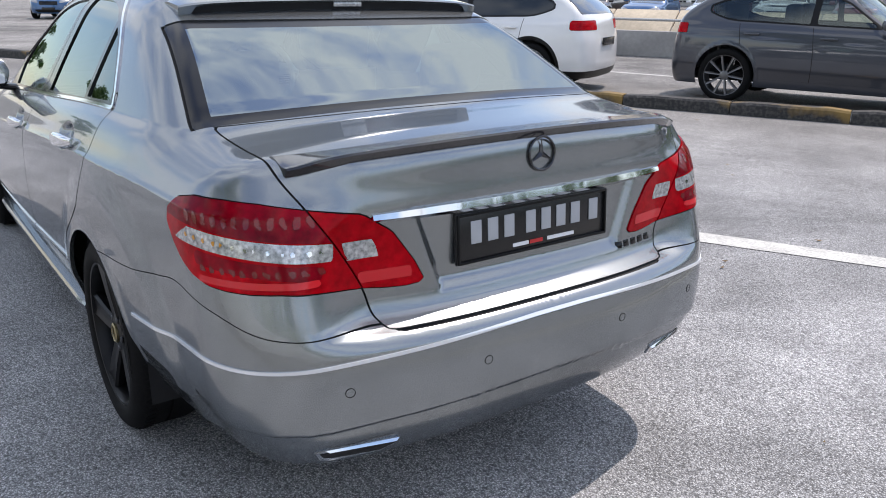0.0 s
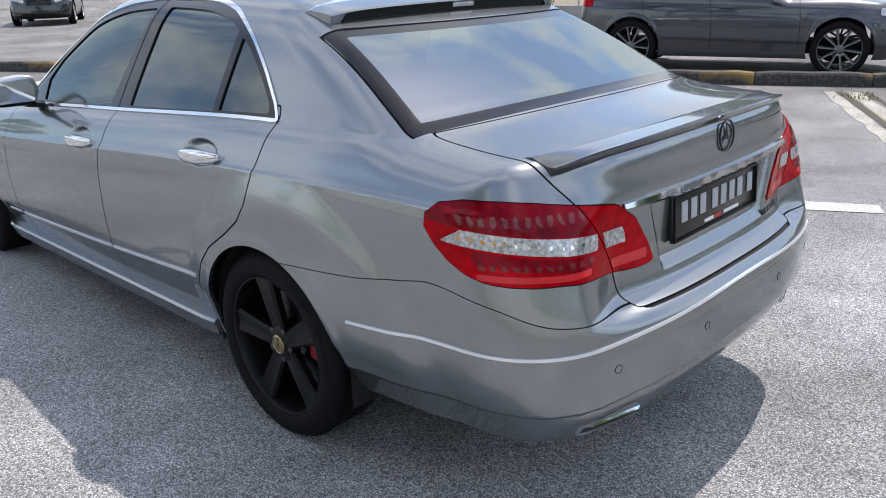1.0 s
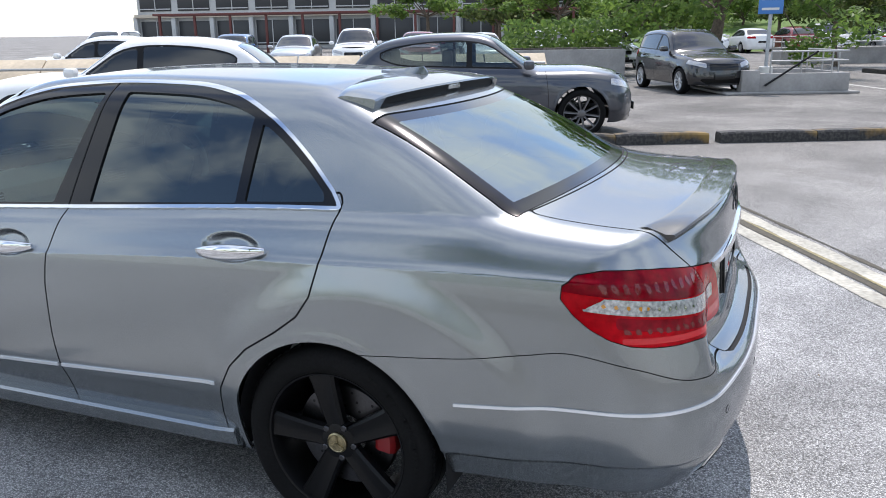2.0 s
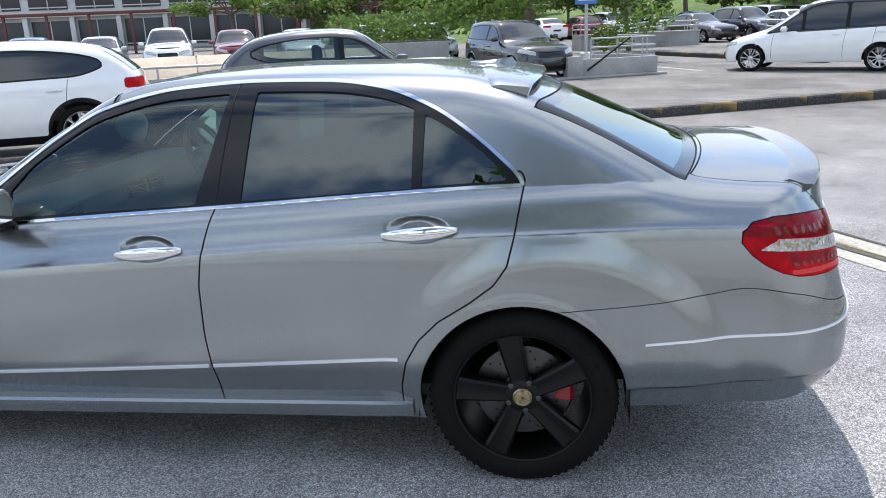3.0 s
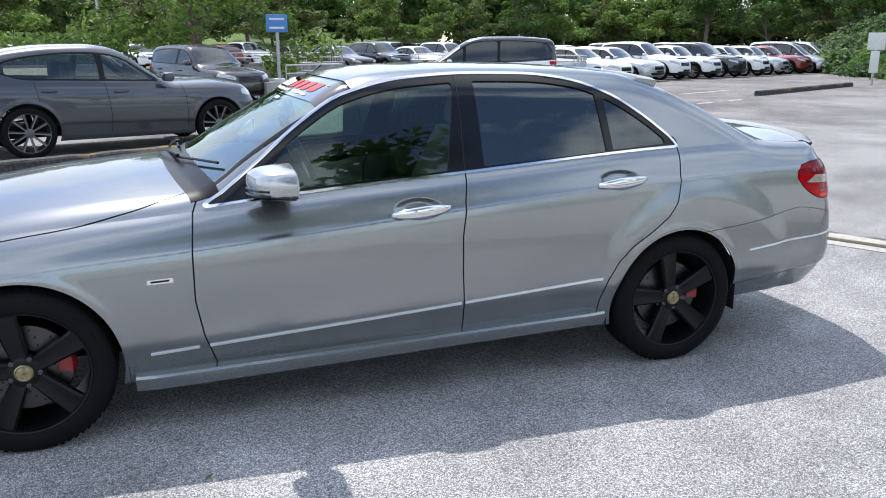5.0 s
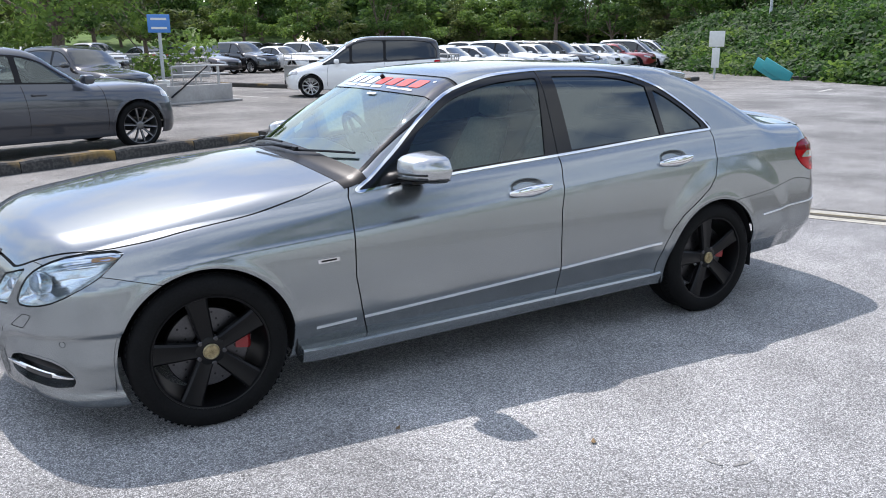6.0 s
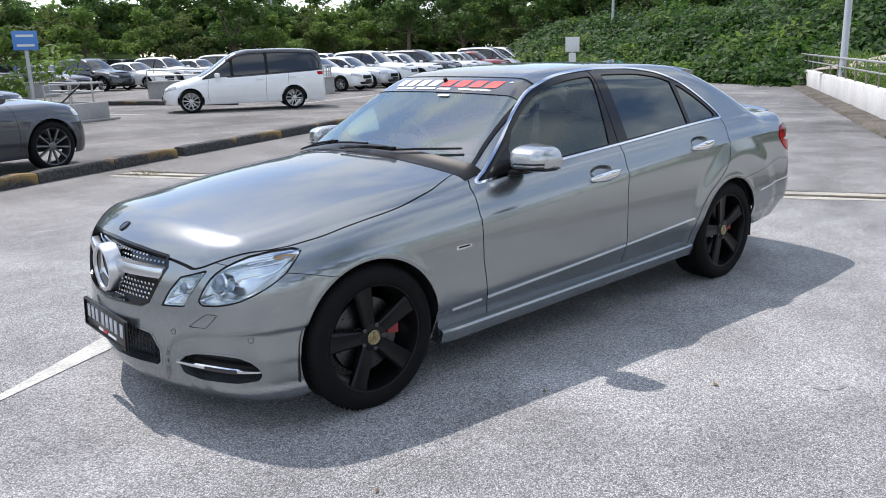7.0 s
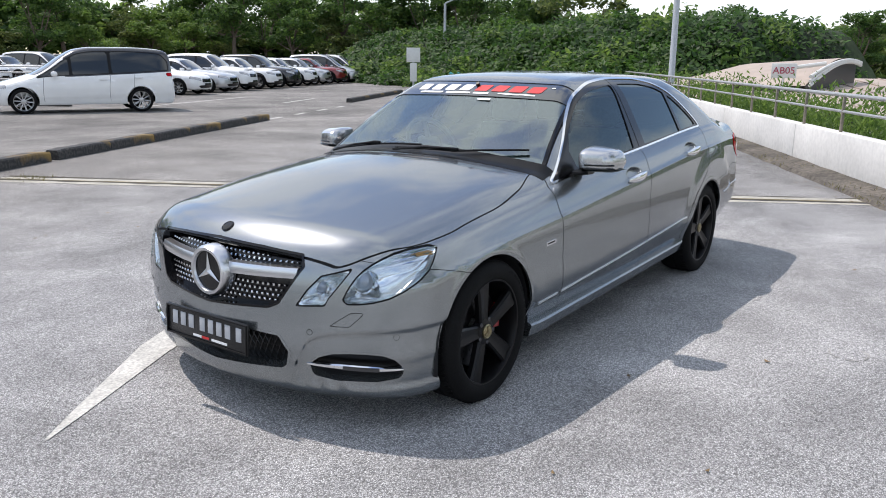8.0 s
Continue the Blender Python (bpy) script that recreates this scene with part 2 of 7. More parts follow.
SALOON = dict(
    plan=curve((-1.4, 0.80), (-1.0, 0.852), (-0.64, 0.878), (-0.25, 0.905), (0.4, 0.919), (1.2, 0.924), (2.0, 0.917), (2.5, 0.912), (2.9, 0.908), (3.2, 0.885), (3.5, 0.84), (3.8, 0.77)),
    belt=curve((-1.4, 1.045), (-0.9, 1.055), (-0.5, 1.062), (0, 1.05), (1.0, 0.985), (1.9, 0.92), (2.3, 0.88), (2.9, 0.83), (3.3, 0.765), (3.8, 0.66)),
    crease=curve((-1.4, 0.915), (-0.5, 0.925), (0, 0.91), (0.35, 0.895), (1.3, 0.825), (2.2, 0.75), (2.9, 0.70), (3.8, 0.54)),
    section=curve((-0.3, 0.13), (0, 0.088), (0.2, 0.056), (0.32, 0.030), (0.38, 0.014), (0.44, 0.006), (0.55, 0.001), (0.68, 0), (0.85, 0.003), (0.95, 0.007), (1.0, 0.012), (1.09, 0.022), (1.5, 0.050), (1.66, 0.062), (1.80, 0.076), (2.0, 0.105)),
    top=curve((-1.5, 1.02), (-1.12, 1.054), (-0.95, 1.072), (-0.80, 1.081), (-0.70, 1.089), (-0.63, 1.106), (-0.55, 1.140), (-0.35, 1.228), (-0.17, 1.302), (-0.05, 1.345), (0.05, 1.378), (0.2, 1.410), (0.6, 1.434), (0.95, 1.438), (1.25, 1.429), (1.45, 1.410),
              (1.58, 1.378), (1.8, 1.272), (2.1, 1.110), (2.21, 1.045), (2.29, 1.012), (2.45, 0.998), (2.8, 0.965), (3.2, 0.905), (3.45, 0.858), (3.6, 0.815), (3.8, 0.72)),
    crown=curve((-1.2, 0.09), (-0.8, 0.09), (-0.55, 0.07), (-0.15, 0.03), (0.2, 0.06), (0.6, 0.10), (1.3, 0.09), (1.6, 0.06), (2.0, 0.10), (2.4, 0.15), (3.2, 0.18), (3.7, 0.16)),
    bow=curve((-1.2, 0.0), (-0.9, -0.05), (-0.6, -0.22), (-0.2, -0.18), (0.5, 0.0), (1.2, 0.0), (1.7, 0.14), (2.2, 0.18), (2.6, 0.0), (3.5, 0.0)),
    roof_scale=curve((-1.2, 0.98), (-0.6, 0.90), (0, 0.97), (1.2, 0.98), (1.9, 0.88), (2.3, 0.95), (3.7, 0.97)),
    edge=curve((-1.3, 0.06), (-0.8, 0.07), (-0.2, 0.09), (0.6, 0.12), (1.4, 0.10), (2.1, 0.06), (2.4, 0.09), (3.0, 0.12), (3.8, 0.12)),
    nose=curve((0.0, 3.50), (0.12, 3.60), (0.18, 3.655), (0.26, 3.68), (0.38, 3.70), (0.5, 3.695), (0.63, 3.68), (0.72, 3.655), (0.80, 3.61), (0.9, 3.50)),
    tail=curve((0.1, -0.92), (0.22, -1.06), (0.30, -1.14), (0.40, -1.178), (0.53, -1.187), (0.605, -1.180), (0.632, -1.160), (0.648, -1.125), (0.67, -1.092), (0.72, -1.080), (0.85, -1.078), (1.0, -1.082), (1.06, -1.078), (1.3, -1.06)),
    tail_side=curve((0.1, -0.92), (0.22, -1.06), (0.30, -1.145), (0.40, -1.19), (0.53, -1.195), (0.62, -1.185), (0.75, -1.15), (0.90, -1.105), (1.0, -1.05), (1.06, -1.015), (1.3, -0.98)),
    nose_y=0.38, nose_y6=0.08, tail_y=0.145, lean=0.50, lean2=0.17, tuck=0.10, tuck_x=0.05, lip=0.004, haunch=0.016,
    front_k=curve((0, 0.10), (0.5, 0.13), (0.75, 0.10)), back_k=curve((0, 0.12), (0.6, 0.17), (0.95, 0.15), (1.05, 0.05)),
    floor=0.185, arch_r=0.357, axle=0.318, wheels=(0.0, 2.874))


def shell(f, x0, x1, zc, nu, nf, angles):
    """Casts rays outward from the line x0..x1 at height zc and returns the skin where f turns positive: points, normals, triangles."""
    al = np.linspace(math.pi / 2, 0, nf, endpoint=False)
    us = [(x0, -a) for a in al] + [(x, 0.0) for x in np.linspace(x0, x1, nu)] + [(x1, a) for a in al[::-1]]
    cx, a = np.array(us).T
    th = np.radians(np.asarray(angles, float))
    C, A = np.meshgrid(cx, a, indexing="ij")[0], None
    CX, TH = np.meshgrid(cx, th, indexing="ij")
    A, _ = np.meshgrid(a, th, indexing="ij")
    dx, dy, dz = np.sin(A), np.cos(A) * np.cos(TH), np.cos(A) * np.sin(TH)
    lo, hi = np.full(CX.shape, 0.05), np.full(CX.shape, 2.6)
    for _ in range(26):
        mid = (lo + hi) / 2
        inside = f(CX + mid * dx, mid * dy, zc + mid * dz) < 0
        lo, hi = np.where(inside, mid, lo), np.where(inside, hi, mid)
    V = np.stack([CX + lo * dx, lo * dy, zc + lo * dz], -1)
    n, k = V.shape[:2]
    idx = np.arange(n * k).reshape(n, k)
    idx[0, :], idx[-1, :] = idx[0, 0], idx[-1, 0]
    p, q = idx[:-1], idx[1:]
    quad = np.stack([p, q, np.roll(q, -1, 1), np.roll(p, -1, 1)], -1).reshape(-1, 4)
    T = np.concatenate([quad[:, [0, 2, 1]], quad[:, [0, 3, 2]]])
    T = T[(T[:, 0] != T[:, 1]) & (T[:, 1] != T[:, 2]) & (T[:, 0] != T[:, 2])]
    V = V.reshape(-1, 3)
    return V, gradient(f, V), T


def gradient(f, V, e=0.0015):
    x, y, z = V.T
    g = np.stack([f(x + e, y, z) - f(x - e, y, z), f(x, y + e, z) - f(x, y - e, z), f(x, y, z + e) - f(x, y, z - e)], -1)
    return g / np.maximum(np.linalg.norm(g, axis=1, keepdims=True), 1e-9)


def compact(V, N, T):
    used, inv = np.unique(T, return_inverse=True)
    return V[used], N[used], inv.reshape(-1, 3)


def clip(mesh, fv):
    """Splits a triangle mesh along fv = 0 (one value a vertex): the part where fv < 0, and the rest."""
    V, N, T = mesh
    fv = np.where(np.abs(fv) < 1e-7, 1e-7, fv)
    ins = fv[T] < 0
    cnt = ins.sum(1)
    whole_in, whole_out = T[cnt == 3], T[cnt == 0]
    cut = (cnt == 1) | (cnt == 2)
    Tc, ic, cc = T[cut], ins[cut], cnt[cut]
    if len(Tc) == 0:
        return compact(V, N, whole_in) if len(whole_in) else None, compact(V, N, whole_out) if len(whole_out) else None
    lone = np.where(cc == 1, ic.argmax(1), (~ic).argmax(1))
    r = np.arange(len(Tc))
    a, b, c = Tc[r, lone], Tc[r, (lone + 1) % 3], Tc[r, (lone + 2) % 3]
    ends = np.concatenate([np.stack([a, b], 1), np.stack([a, c], 1)])
    keys, inv = np.unique(np.sort(ends, 1), axis=0, return_inverse=True)
    inv = inv.reshape(-1)
    f0, f1 = fv[keys[:, 0]], fv[keys[:, 1]]
    t = (f0 / (f0 - f1))[:, None]
    nv, nn = V[keys[:, 0]] * (1 - t) + V[keys[:, 1]] * t, N[keys[:, 0]] * (1 - t) + N[keys[:, 1]] * t
    nn /= np.maximum(np.linalg.norm(nn, axis=1, keepdims=True), 1e-9)
    ab, ac = inv[:len(Tc)] + len(V), inv[len(Tc):] + len(V)
    V2, N2 = np.concatenate([V, nv]), np.concatenate([N, nn])
    tip = np.stack([a, ab, ac], 1)
    rest = np.concatenate([np.stack([ab, b, c], 1), np.stack([ab, c, ac], 1)])
    one, two = cc == 1, cc == 2
    both = np.concatenate([one, one])
    t_in = np.concatenate([whole_in, tip[one], rest[~both]])
    t_out = np.concatenate([whole_out, tip[two], rest[both]])
    return (compact(V2, N2, t_in) if len(t_in) else None), (compact(V2, N2, t_out) if len(t_out) else None)


def outline(poly, rounds=0):
    """A closed outline, its corners cut round the given number of times."""
    p = [tuple(map(float, q)) for q in poly]
    for _ in range(rounds):
        p = [tuple(a * w + b * (1 - w) for a, b in zip(u, v)) for u, v in zip(p, p[1:] + p[:1]) for w in (0.75, 0.25)]
    return np.array(p)


def inside_of(poly, a, b):
    """Signed distance of the points (a, b) to an outline, negative inside."""
    d2, odd = np.full(len(a), 1e9), np.zeros(len(a), bool)
    for (x0, y0), (x1, y1) in zip(poly, np.roll(poly, -1, 0)):
        ex, ey = x1 - x0, y1 - y0
        t = np.clip(((a - x0) * ex + (b - y0) * ey) / max(ex * ex + ey * ey, 1e-12), 0, 1)
        d2 = np.minimum(d2, (a - x0 - t * ex) ** 2 + (b - y0 - t * ey) ** 2)
        if y0 != y1:
            odd ^= ((y0 > b) != (y1 > b)) & (a < (x1 - x0) * (b - y0) / (y1 - y0) + x0)
    return np.where(odd, -1, 1) * np.sqrt(d2)


# ---- the grey saloon ----
from mathutils.bvhtree import BVHTree


def skin(name, mesh, material, parent, label="", lift=0.0, rim=0.0):
    """A piece of skin as one mesh object, lifted off the skin and with its edge folded inwards by rim."""
    V, N, T = mesh
    P = V + N * lift
    n_all = N
    if rim:
        e = np.concatenate([T[:, [0, 1]], T[:, [1, 2]], T[:, [2, 0]]])
        key = np.sort(e, 1)
        _, first, count = np.unique(key, axis=0, return_index=True, return_counts=True)
        e = e[first[count == 1]]
        a, b = P[e[:, 0]], P[e[:, 1]]
        na, nb = N[e[:, 0]], N[e[:, 1]]
        side = np.cross(b - a, na)
        ln = np.linalg.norm(side, axis=1, keepdims=True)
        ok = ln[:, 0] > 1e-7
        a, b, na, nb, side = a[ok], b[ok], na[ok], nb[ok], side[ok] / ln[ok]
        k, m = len(P), len(a)
        P = np.concatenate([P, a, b, a - na * rim, b - nb * rim])
        n_all = np.concatenate([N, side, side, side, side])
        i = np.arange(m) + k
        T = np.concatenate([T, np.stack([i, i + 2 * m, i + m], 1), np.stack([i + m, i + 2 * m, i + 3 * m], 1)])
    me = bpy.data.meshes.new(name)
    me.from_pydata(P.tolist(), [], T.tolist())
    me.materials.append(material)
    me.polygons.foreach_set("use_smooth", [True] * len(me.polygons))
    me.normals_split_custom_set_from_vertices(n_all.tolist())
    ob = new(name, me)
    ob.parent = parent
    return tagged(ob, label)


class Skin:
    """What is left of a car's skin while pieces are cut from it."""

    def __init__(self, mesh):
        self.mesh, self.seams = mesh, []

    def cut(self, fun, gap=0.0018):
        """Cuts away where fun(x, |y|, z) < 0 and returns it, leaving a thin seam."""
        V = self.mesh[0]
        piece, rest = clip(self.mesh, fun(V[:, 0], np.abs(V[:, 1]), V[:, 2], self.mesh[1]) + gap)
        if rest is not None and gap:
            V = rest[0]
            seam, rest = clip(rest, fun(V[:, 0], np.abs(V[:, 1]), V[:, 2], rest[1]) - gap)
            if seam is not None:
                self.seams.append(seam)
        self.mesh = rest
        return piece


def halves(mesh):
    """The left and the right half of a piece."""
    return clip(mesh, -mesh[0][:, 1])


def joined(meshes):
    k, V, N, T = 0, [], [], []
    for v, n, t in meshes:
        V.append(v), N.append(n), T.append(t + k)
        k += len(v)
    return np.concatenate(V), np.concatenate(N), np.concatenate(T)


def wheel(parent, m, width=0.235, r=0.325, rim_r=0.238, spokes=5, rim_mat=None, detail=True, cap=None, caliper=None):
    """A wheel with tyre, rim, hub cap, and the brake behind it; its outer face looks along +y."""
    rim_mat = rim_mat or BLACK_MATT
    w = new("wheel")
    w.parent = parent
    w.matrix_basis = m
    n = 96 if detail else 28
    bm = bmesh.new()
    h = width / 2
    lathe(bm, [(rim_r - 0.004, h - 0.022), (rim_r + 0.002, h - 0.008), (rim_r + 0.012, h - 0.001), (rim_r + 0.035, h + 0.003), (r - 0.03, h - 0.002), (r - 0.012, h - 0.014), (r - 0.003, h - 0.032), (r, h - 0.055),
               (r, 0.012), (r - 0.007, 0.010), (r - 0.007, 0.004), (r, 0.002), (r, -h + 0.055), (r - 0.012, -h + 0.014), (rim_r + 0.035, -h), (rim_r, -h + 0.02)], n)
    if detail:
        for i in range(72):
            t = 2 * math.pi * i / 72
            box(bm, (0, h - 0.04, 0), (0.012, 0.035, 0.004), m=Matrix.Rotation(-t, 4, "Y") @ Matrix.Translation((0, 0, r - 0.0014)) @ Matrix.Rotation(0.5, 4, "Z"))
    tyre = part("tyre", bm, RUBBER, w)
    if detail:
        bm = bmesh.new()
        for i in range(26):
            t = 0.5 + i * 0.045 + (0.12 if i % 7 == 3 else 0)
            box(bm, (0, 0, 0), (0.008, 0.0012, 0.013), m=Matrix.Rotation(-t, 4, "Y") @ Matrix.Translation((0, h + 0.0015, rim_r + 0.047)))
        part("raised_marking", bm, RUBBER, tyre)
    bm = bmesh.new()
    lathe(bm, [(rim_r + 0.004, h - 0.016), (rim_r, h - 0.008), (rim_r - 0.006, h - 0.010), (rim_r - 0.010, h - 0.02), (rim_r - 0.016, h - 0.05), (rim_r - 0.022, -h + 0.03), (rim_r, -h + 0.02)], n)
    part("rim", bm, rim_mat, w)
    for i in range(spokes):
        bm = bmesh.new()
        rows = []
        for rr, hw, yy, d in ((0.03, 0.034, -0.036, 0.03), (0.07, 0.033, -0.032, 0.03), (0.13, 0.038, -0.025, 0.03), (0.20, 0.044, -0.019, 0.028), (rim_r - 0.007, 0.050, -0.016, 0.02)):
            if spokes > 6:
                hw *= 0.4
            y = h + yy
            rows.append([bm.verts.new(v) for v in ((-hw, y - d, rr), (-hw * 0.97, y - 0.008, rr), (-hw * 0.75, y, rr), (-hw * 0.2, y - 0.004, rr), (hw * 0.2, y - 0.004, rr), (hw * 0.75, y, rr), (hw * 0.97, y - 0.008, rr), (hw, y - d, rr))])
        for p, q in zip(rows, rows[1:]):
            for k in range(7):
                bm.faces.new((p[k], p[k + 1], q[k + 1], q[k]))
        bmesh.ops.recalc_face_normals(bm, faces=bm.faces)
        bmesh.ops.transform(bm, matrix=Matrix.Rotation(0.2 + 2 * math.pi * i / spokes, 4, "Y"), verts=bm.verts)
        part("spoke", bm, rim_mat, w)
    bm = bmesh.new()
    lathe(bm, [(0.062, h - 0.07), (0.060, h - 0.036), (0.045, h - 0.031), (0.036, h - 0.030), (0.0005, h - 0.030)], n // 2)
    part("hub", bm, rim_mat, w)
    if detail:
        bm = bmesh.new()
        lathe(bm, [(0.034, h - 0.032), (0.034, h - 0.024), (0.029, h - 0.021), (0.027, h - 0.023), (0.0005, h - 0.022)], 32)
        for i in range(3):
            box(bm, (0, 0, 0.012), (0.006, 0.003, 0.026), m=Matrix.Translation((0, h - 0.021, 0)) @ Matrix.Rotation(2 * math.pi * i / 3, 4, "Y"))
        part("hub_cap", bm, cap or GOLD, w, "worn gold centre cap with three points")
        for i in range(5):
            t = 0.2 + 2 * math.pi * (i + 0.5) / 5
            bm = bmesh.new()
            lathe(bm, [(0.011, -0.03), (0.011, 0.0), (0.008, 0.003), (0.0005, 0.003)], 8)
            part("wheel_bolt", bm, STEEL, w, m=Matrix.Translation((0.055 * math.sin(t), h - 0.032, 0.055 * math.cos(t))))
        bm = bmesh.new()
        lathe(bm, [(0.07, 0.03), (0.168, 0.03), (0.172, 0.025), (0.172, 0.005), (0.07, 0.0)], 64)
        disc = part("brake_disc", bm, STEEL, w)
        bm = bmesh.new()
        for i in range(36):
            t, rr = 2 * math.pi * i / 36, (0.10, 0.125, 0.15)[i % 3]
            lathe_at = Matrix.Translation((rr * math.sin(t), 0.0302, rr * math.cos(t)))
            r2 = bmesh.ops.create_circle(bm, cap_ends=True, segments=8, radius=0.005, matrix=lathe_at @ Matrix.Rotation(-math.pi / 2, 4, "X"))
        tagged(part("drilled_hole", bm, SEAL, disc), kind="stuff")
        bm = bmesh.new()
        segs = []
        for i in range(9):
            t = -math.pi / 2 - 0.16 + 0.085 * i
            segs.append([bm.verts.new((rr * math.sin(t), yy, rr * math.cos(t))) for rr, yy in ((0.112, 0.0), (0.112, 0.045), (0.125, 0.052), (0.165, 0.050), (0.178, 0.038), (0.178, 0.0))])
        for p, q in zip(segs, segs[1:]):
            for k in range(5):
                bm.faces.new((p[k], p[k + 1], q[k + 1], q[k]))
        bm.faces.new(segs[0]), bm.faces.new(segs[-1][::-1])
        bmesh.ops.recalc_face_normals(bm, faces=bm.faces)
        part("brake_caliper", bm, caliper or CALIPER, w)
    return w


def star(bm, r, ring, depth):
    """A ring with three tapering points, facing +y, as one mesh."""
    lathe(bm, [(r - ring, 0.0), (r - ring, depth * 0.8), (r - ring / 2, depth), (r, depth * 0.8), (r, 0.0)], 40)
    for i in range(3):
        m = Matrix.Rotation(2 * math.pi * i / 3, 4, "Y")
        pts = [(0, depth, 0), (r * 0.17, 0, -r * 0.10), (0, depth * 0.3, r - ring * 0.4), (-r * 0.17, 0, -r * 0.10)]
        v = [bm.verts.new(m @ Vector(p)) for p in pts]
        bm.faces.new((v[0], v[1], v[2])), bm.faces.new((v[0], v[2], v[3]))
    bmesh.ops.recalc_face_normals(bm, faces=bm.faces)


SHOULDER = list(np.concatenate([np.linspace(-90, -32, 16, endpoint=False), np.linspace(-32, 6, 50, endpoint=False), np.linspace(6, 30, 84, endpoint=False), np.linspace(30, 90, 80, endpoint=False)]))
ANGLES = SHOULDER + [180 - a for a in SHOULDER[::-1] if a > -90] + [90]
ANGLES = sorted(set(ANGLES))


FIELD = body_field(SALOON)


SALOON_SKIN = shell(FIELD, -0.45, 2.98, 0.60, 250, 95, ANGLES)
SALOON_TREE = BVHTree.FromPolygons(SALOON_SKIN[0].tolist(), SALOON_SKIN[2].tolist())


def skin_at(x=None, y=None, z=None, side=1):
    """The point of the saloon's skin with the two given coordinates, on the outer side, and its normal."""
    if y is None:
        eye, way = Vector((x, 3, z)), Vector((0, -1, 0))
    elif x is None:
        eye, way = Vector((side * 9, y, z)), Vector((-side, 0, 0))
    else:
        eye, way = Vector((x, y, 4)), Vector((0, 0, -1))
    p, _, i, _ = SALOON_TREE.ray_cast(eye, way)
    if p is None:
        p, _, i, _ = SALOON_TREE.find_nearest(eye + way * 6)
    return p, Vector(SALOON_SKIN[1][SALOON_SKIN[2][i]].sum(0)).normalized()


def bars(name, parent, m, size, columns, material, gap=0.3, label=""):
    """A row of plain raised bars, each a part."""
    w = size[0] / columns
    for i in range(columns):
        bm = bmesh.new()
        box(bm, (-size[0] / 2 + w * (i + 0.5), 0, 0), (w * (1 - gap), 0.002, size[1]), 0.0006)
        part(name, bm, material, parent, label, m=m)


def number_plate(parent, m):
    """A black plate with a raised row of plain pale bars, facing -y."""
    bm = bmesh.new()
    box(bm, (0, 0.004, 0), (0.535, 0.012, 0.135), 0.004)
    plate = part("number_plate", bm, PLATE_BLACK, parent, "black number plate in a dark frame", m=m)
    bm = bmesh.new()
    for x, z, sx, sz in ((0, 0.062, 0.530, 0.007), (0, -0.062, 0.530, 0.007), (0.262, 0, 0.007, 0.131), (-0.262, 0, 0.007, 0.131)):
        box(bm, (x, -0.004, z), (sx, 0.008, sz), 0.002)
    part("plate_frame", bm, BLACK_MATT, plate)
    for i in range(8):
        bm = bmesh.new()
        x = -0.205 + i * 0.055 + (0.02 if i > 2 else 0) + (0.015 if i > 6 else 0)
        box(bm, (x, -0.0035, 0.014), (0.034, 0.003, 0.060), 0.001)
        part("plate_bar", bm, PLATE_LETTER, plate)
    for x, w, mm in ((-0.055, 0.055, WHITE_LETTER), (0.0, 0.045, RED_LETTER), (0.09, 0.10, WHITE_LETTER)):
        bm = bmesh.new()
        box(bm, (x, -0.003, -0.043), (w, 0.002, 0.010))
        part("plate_bar", bm, mm, plate)
    return plate


def loft(bm, rows, closed=True, caps=True):
    """Skins a row of rings of points."""
    rings = [[bm.verts.new(p) for p in r] for r in rows]
    n = len(rings[0])
    for p, q in zip(rings, rings[1:]):
        for k in range(n if closed else n - 1):
            bm.faces.new((p[k], p[(k + 1) % n], q[(k + 1) % n], q[k]))
    if caps:
        bm.faces.new(rings[0][::-1]), bm.faces.new(rings[-1])
    bmesh.ops.recalc_face_normals(bm, faces=bm.faces)


def ring_pts(c, ry, rz, n=14, power=0.7, ax="x"):
    out = []
    for i in range(n):
        t = 2 * math.pi * i / n
        a, b = math.cos(t), math.sin(t)
        u, v = ry * math.copysign(abs(a) ** power, a), rz * math.copysign(abs(b) ** power, b)
        out.append((c[0], c[1] + u, c[2] + v) if ax == "x" else (c[0] + u, c[1], c[2] + v))
    return out


def door_handle(door, hx, hz, sy):
    p, n = skin_at(x=hx + 0.11, z=hz - 0.008)
    q, _ = skin_at(x=hx - 0.11, z=hz + 0.008)
    rows = []
    for i in range(13):
        t = i / 12
        x = hx + 0.128 - 0.256 * t
        y = p.y + (q.y - p.y) * t + 0.010 + 0.020 * math.sin(math.pi * t) ** 0.6
        z = hz - 0.012 + 0.020 * t
        k = max(0.25, math.sin(math.pi * (0.04 + 0.92 * t)) ** 0.5)
        rows.append([(a, sy * b, c) for a, b, c in ring_pts((x, y, z), 0.014 * k, 0.025 * k)])
    bm = bmesh.new()
    loft(bm, rows)
    part("door_handle", bm, CHROME, door, "chrome pull handle over a hollow")


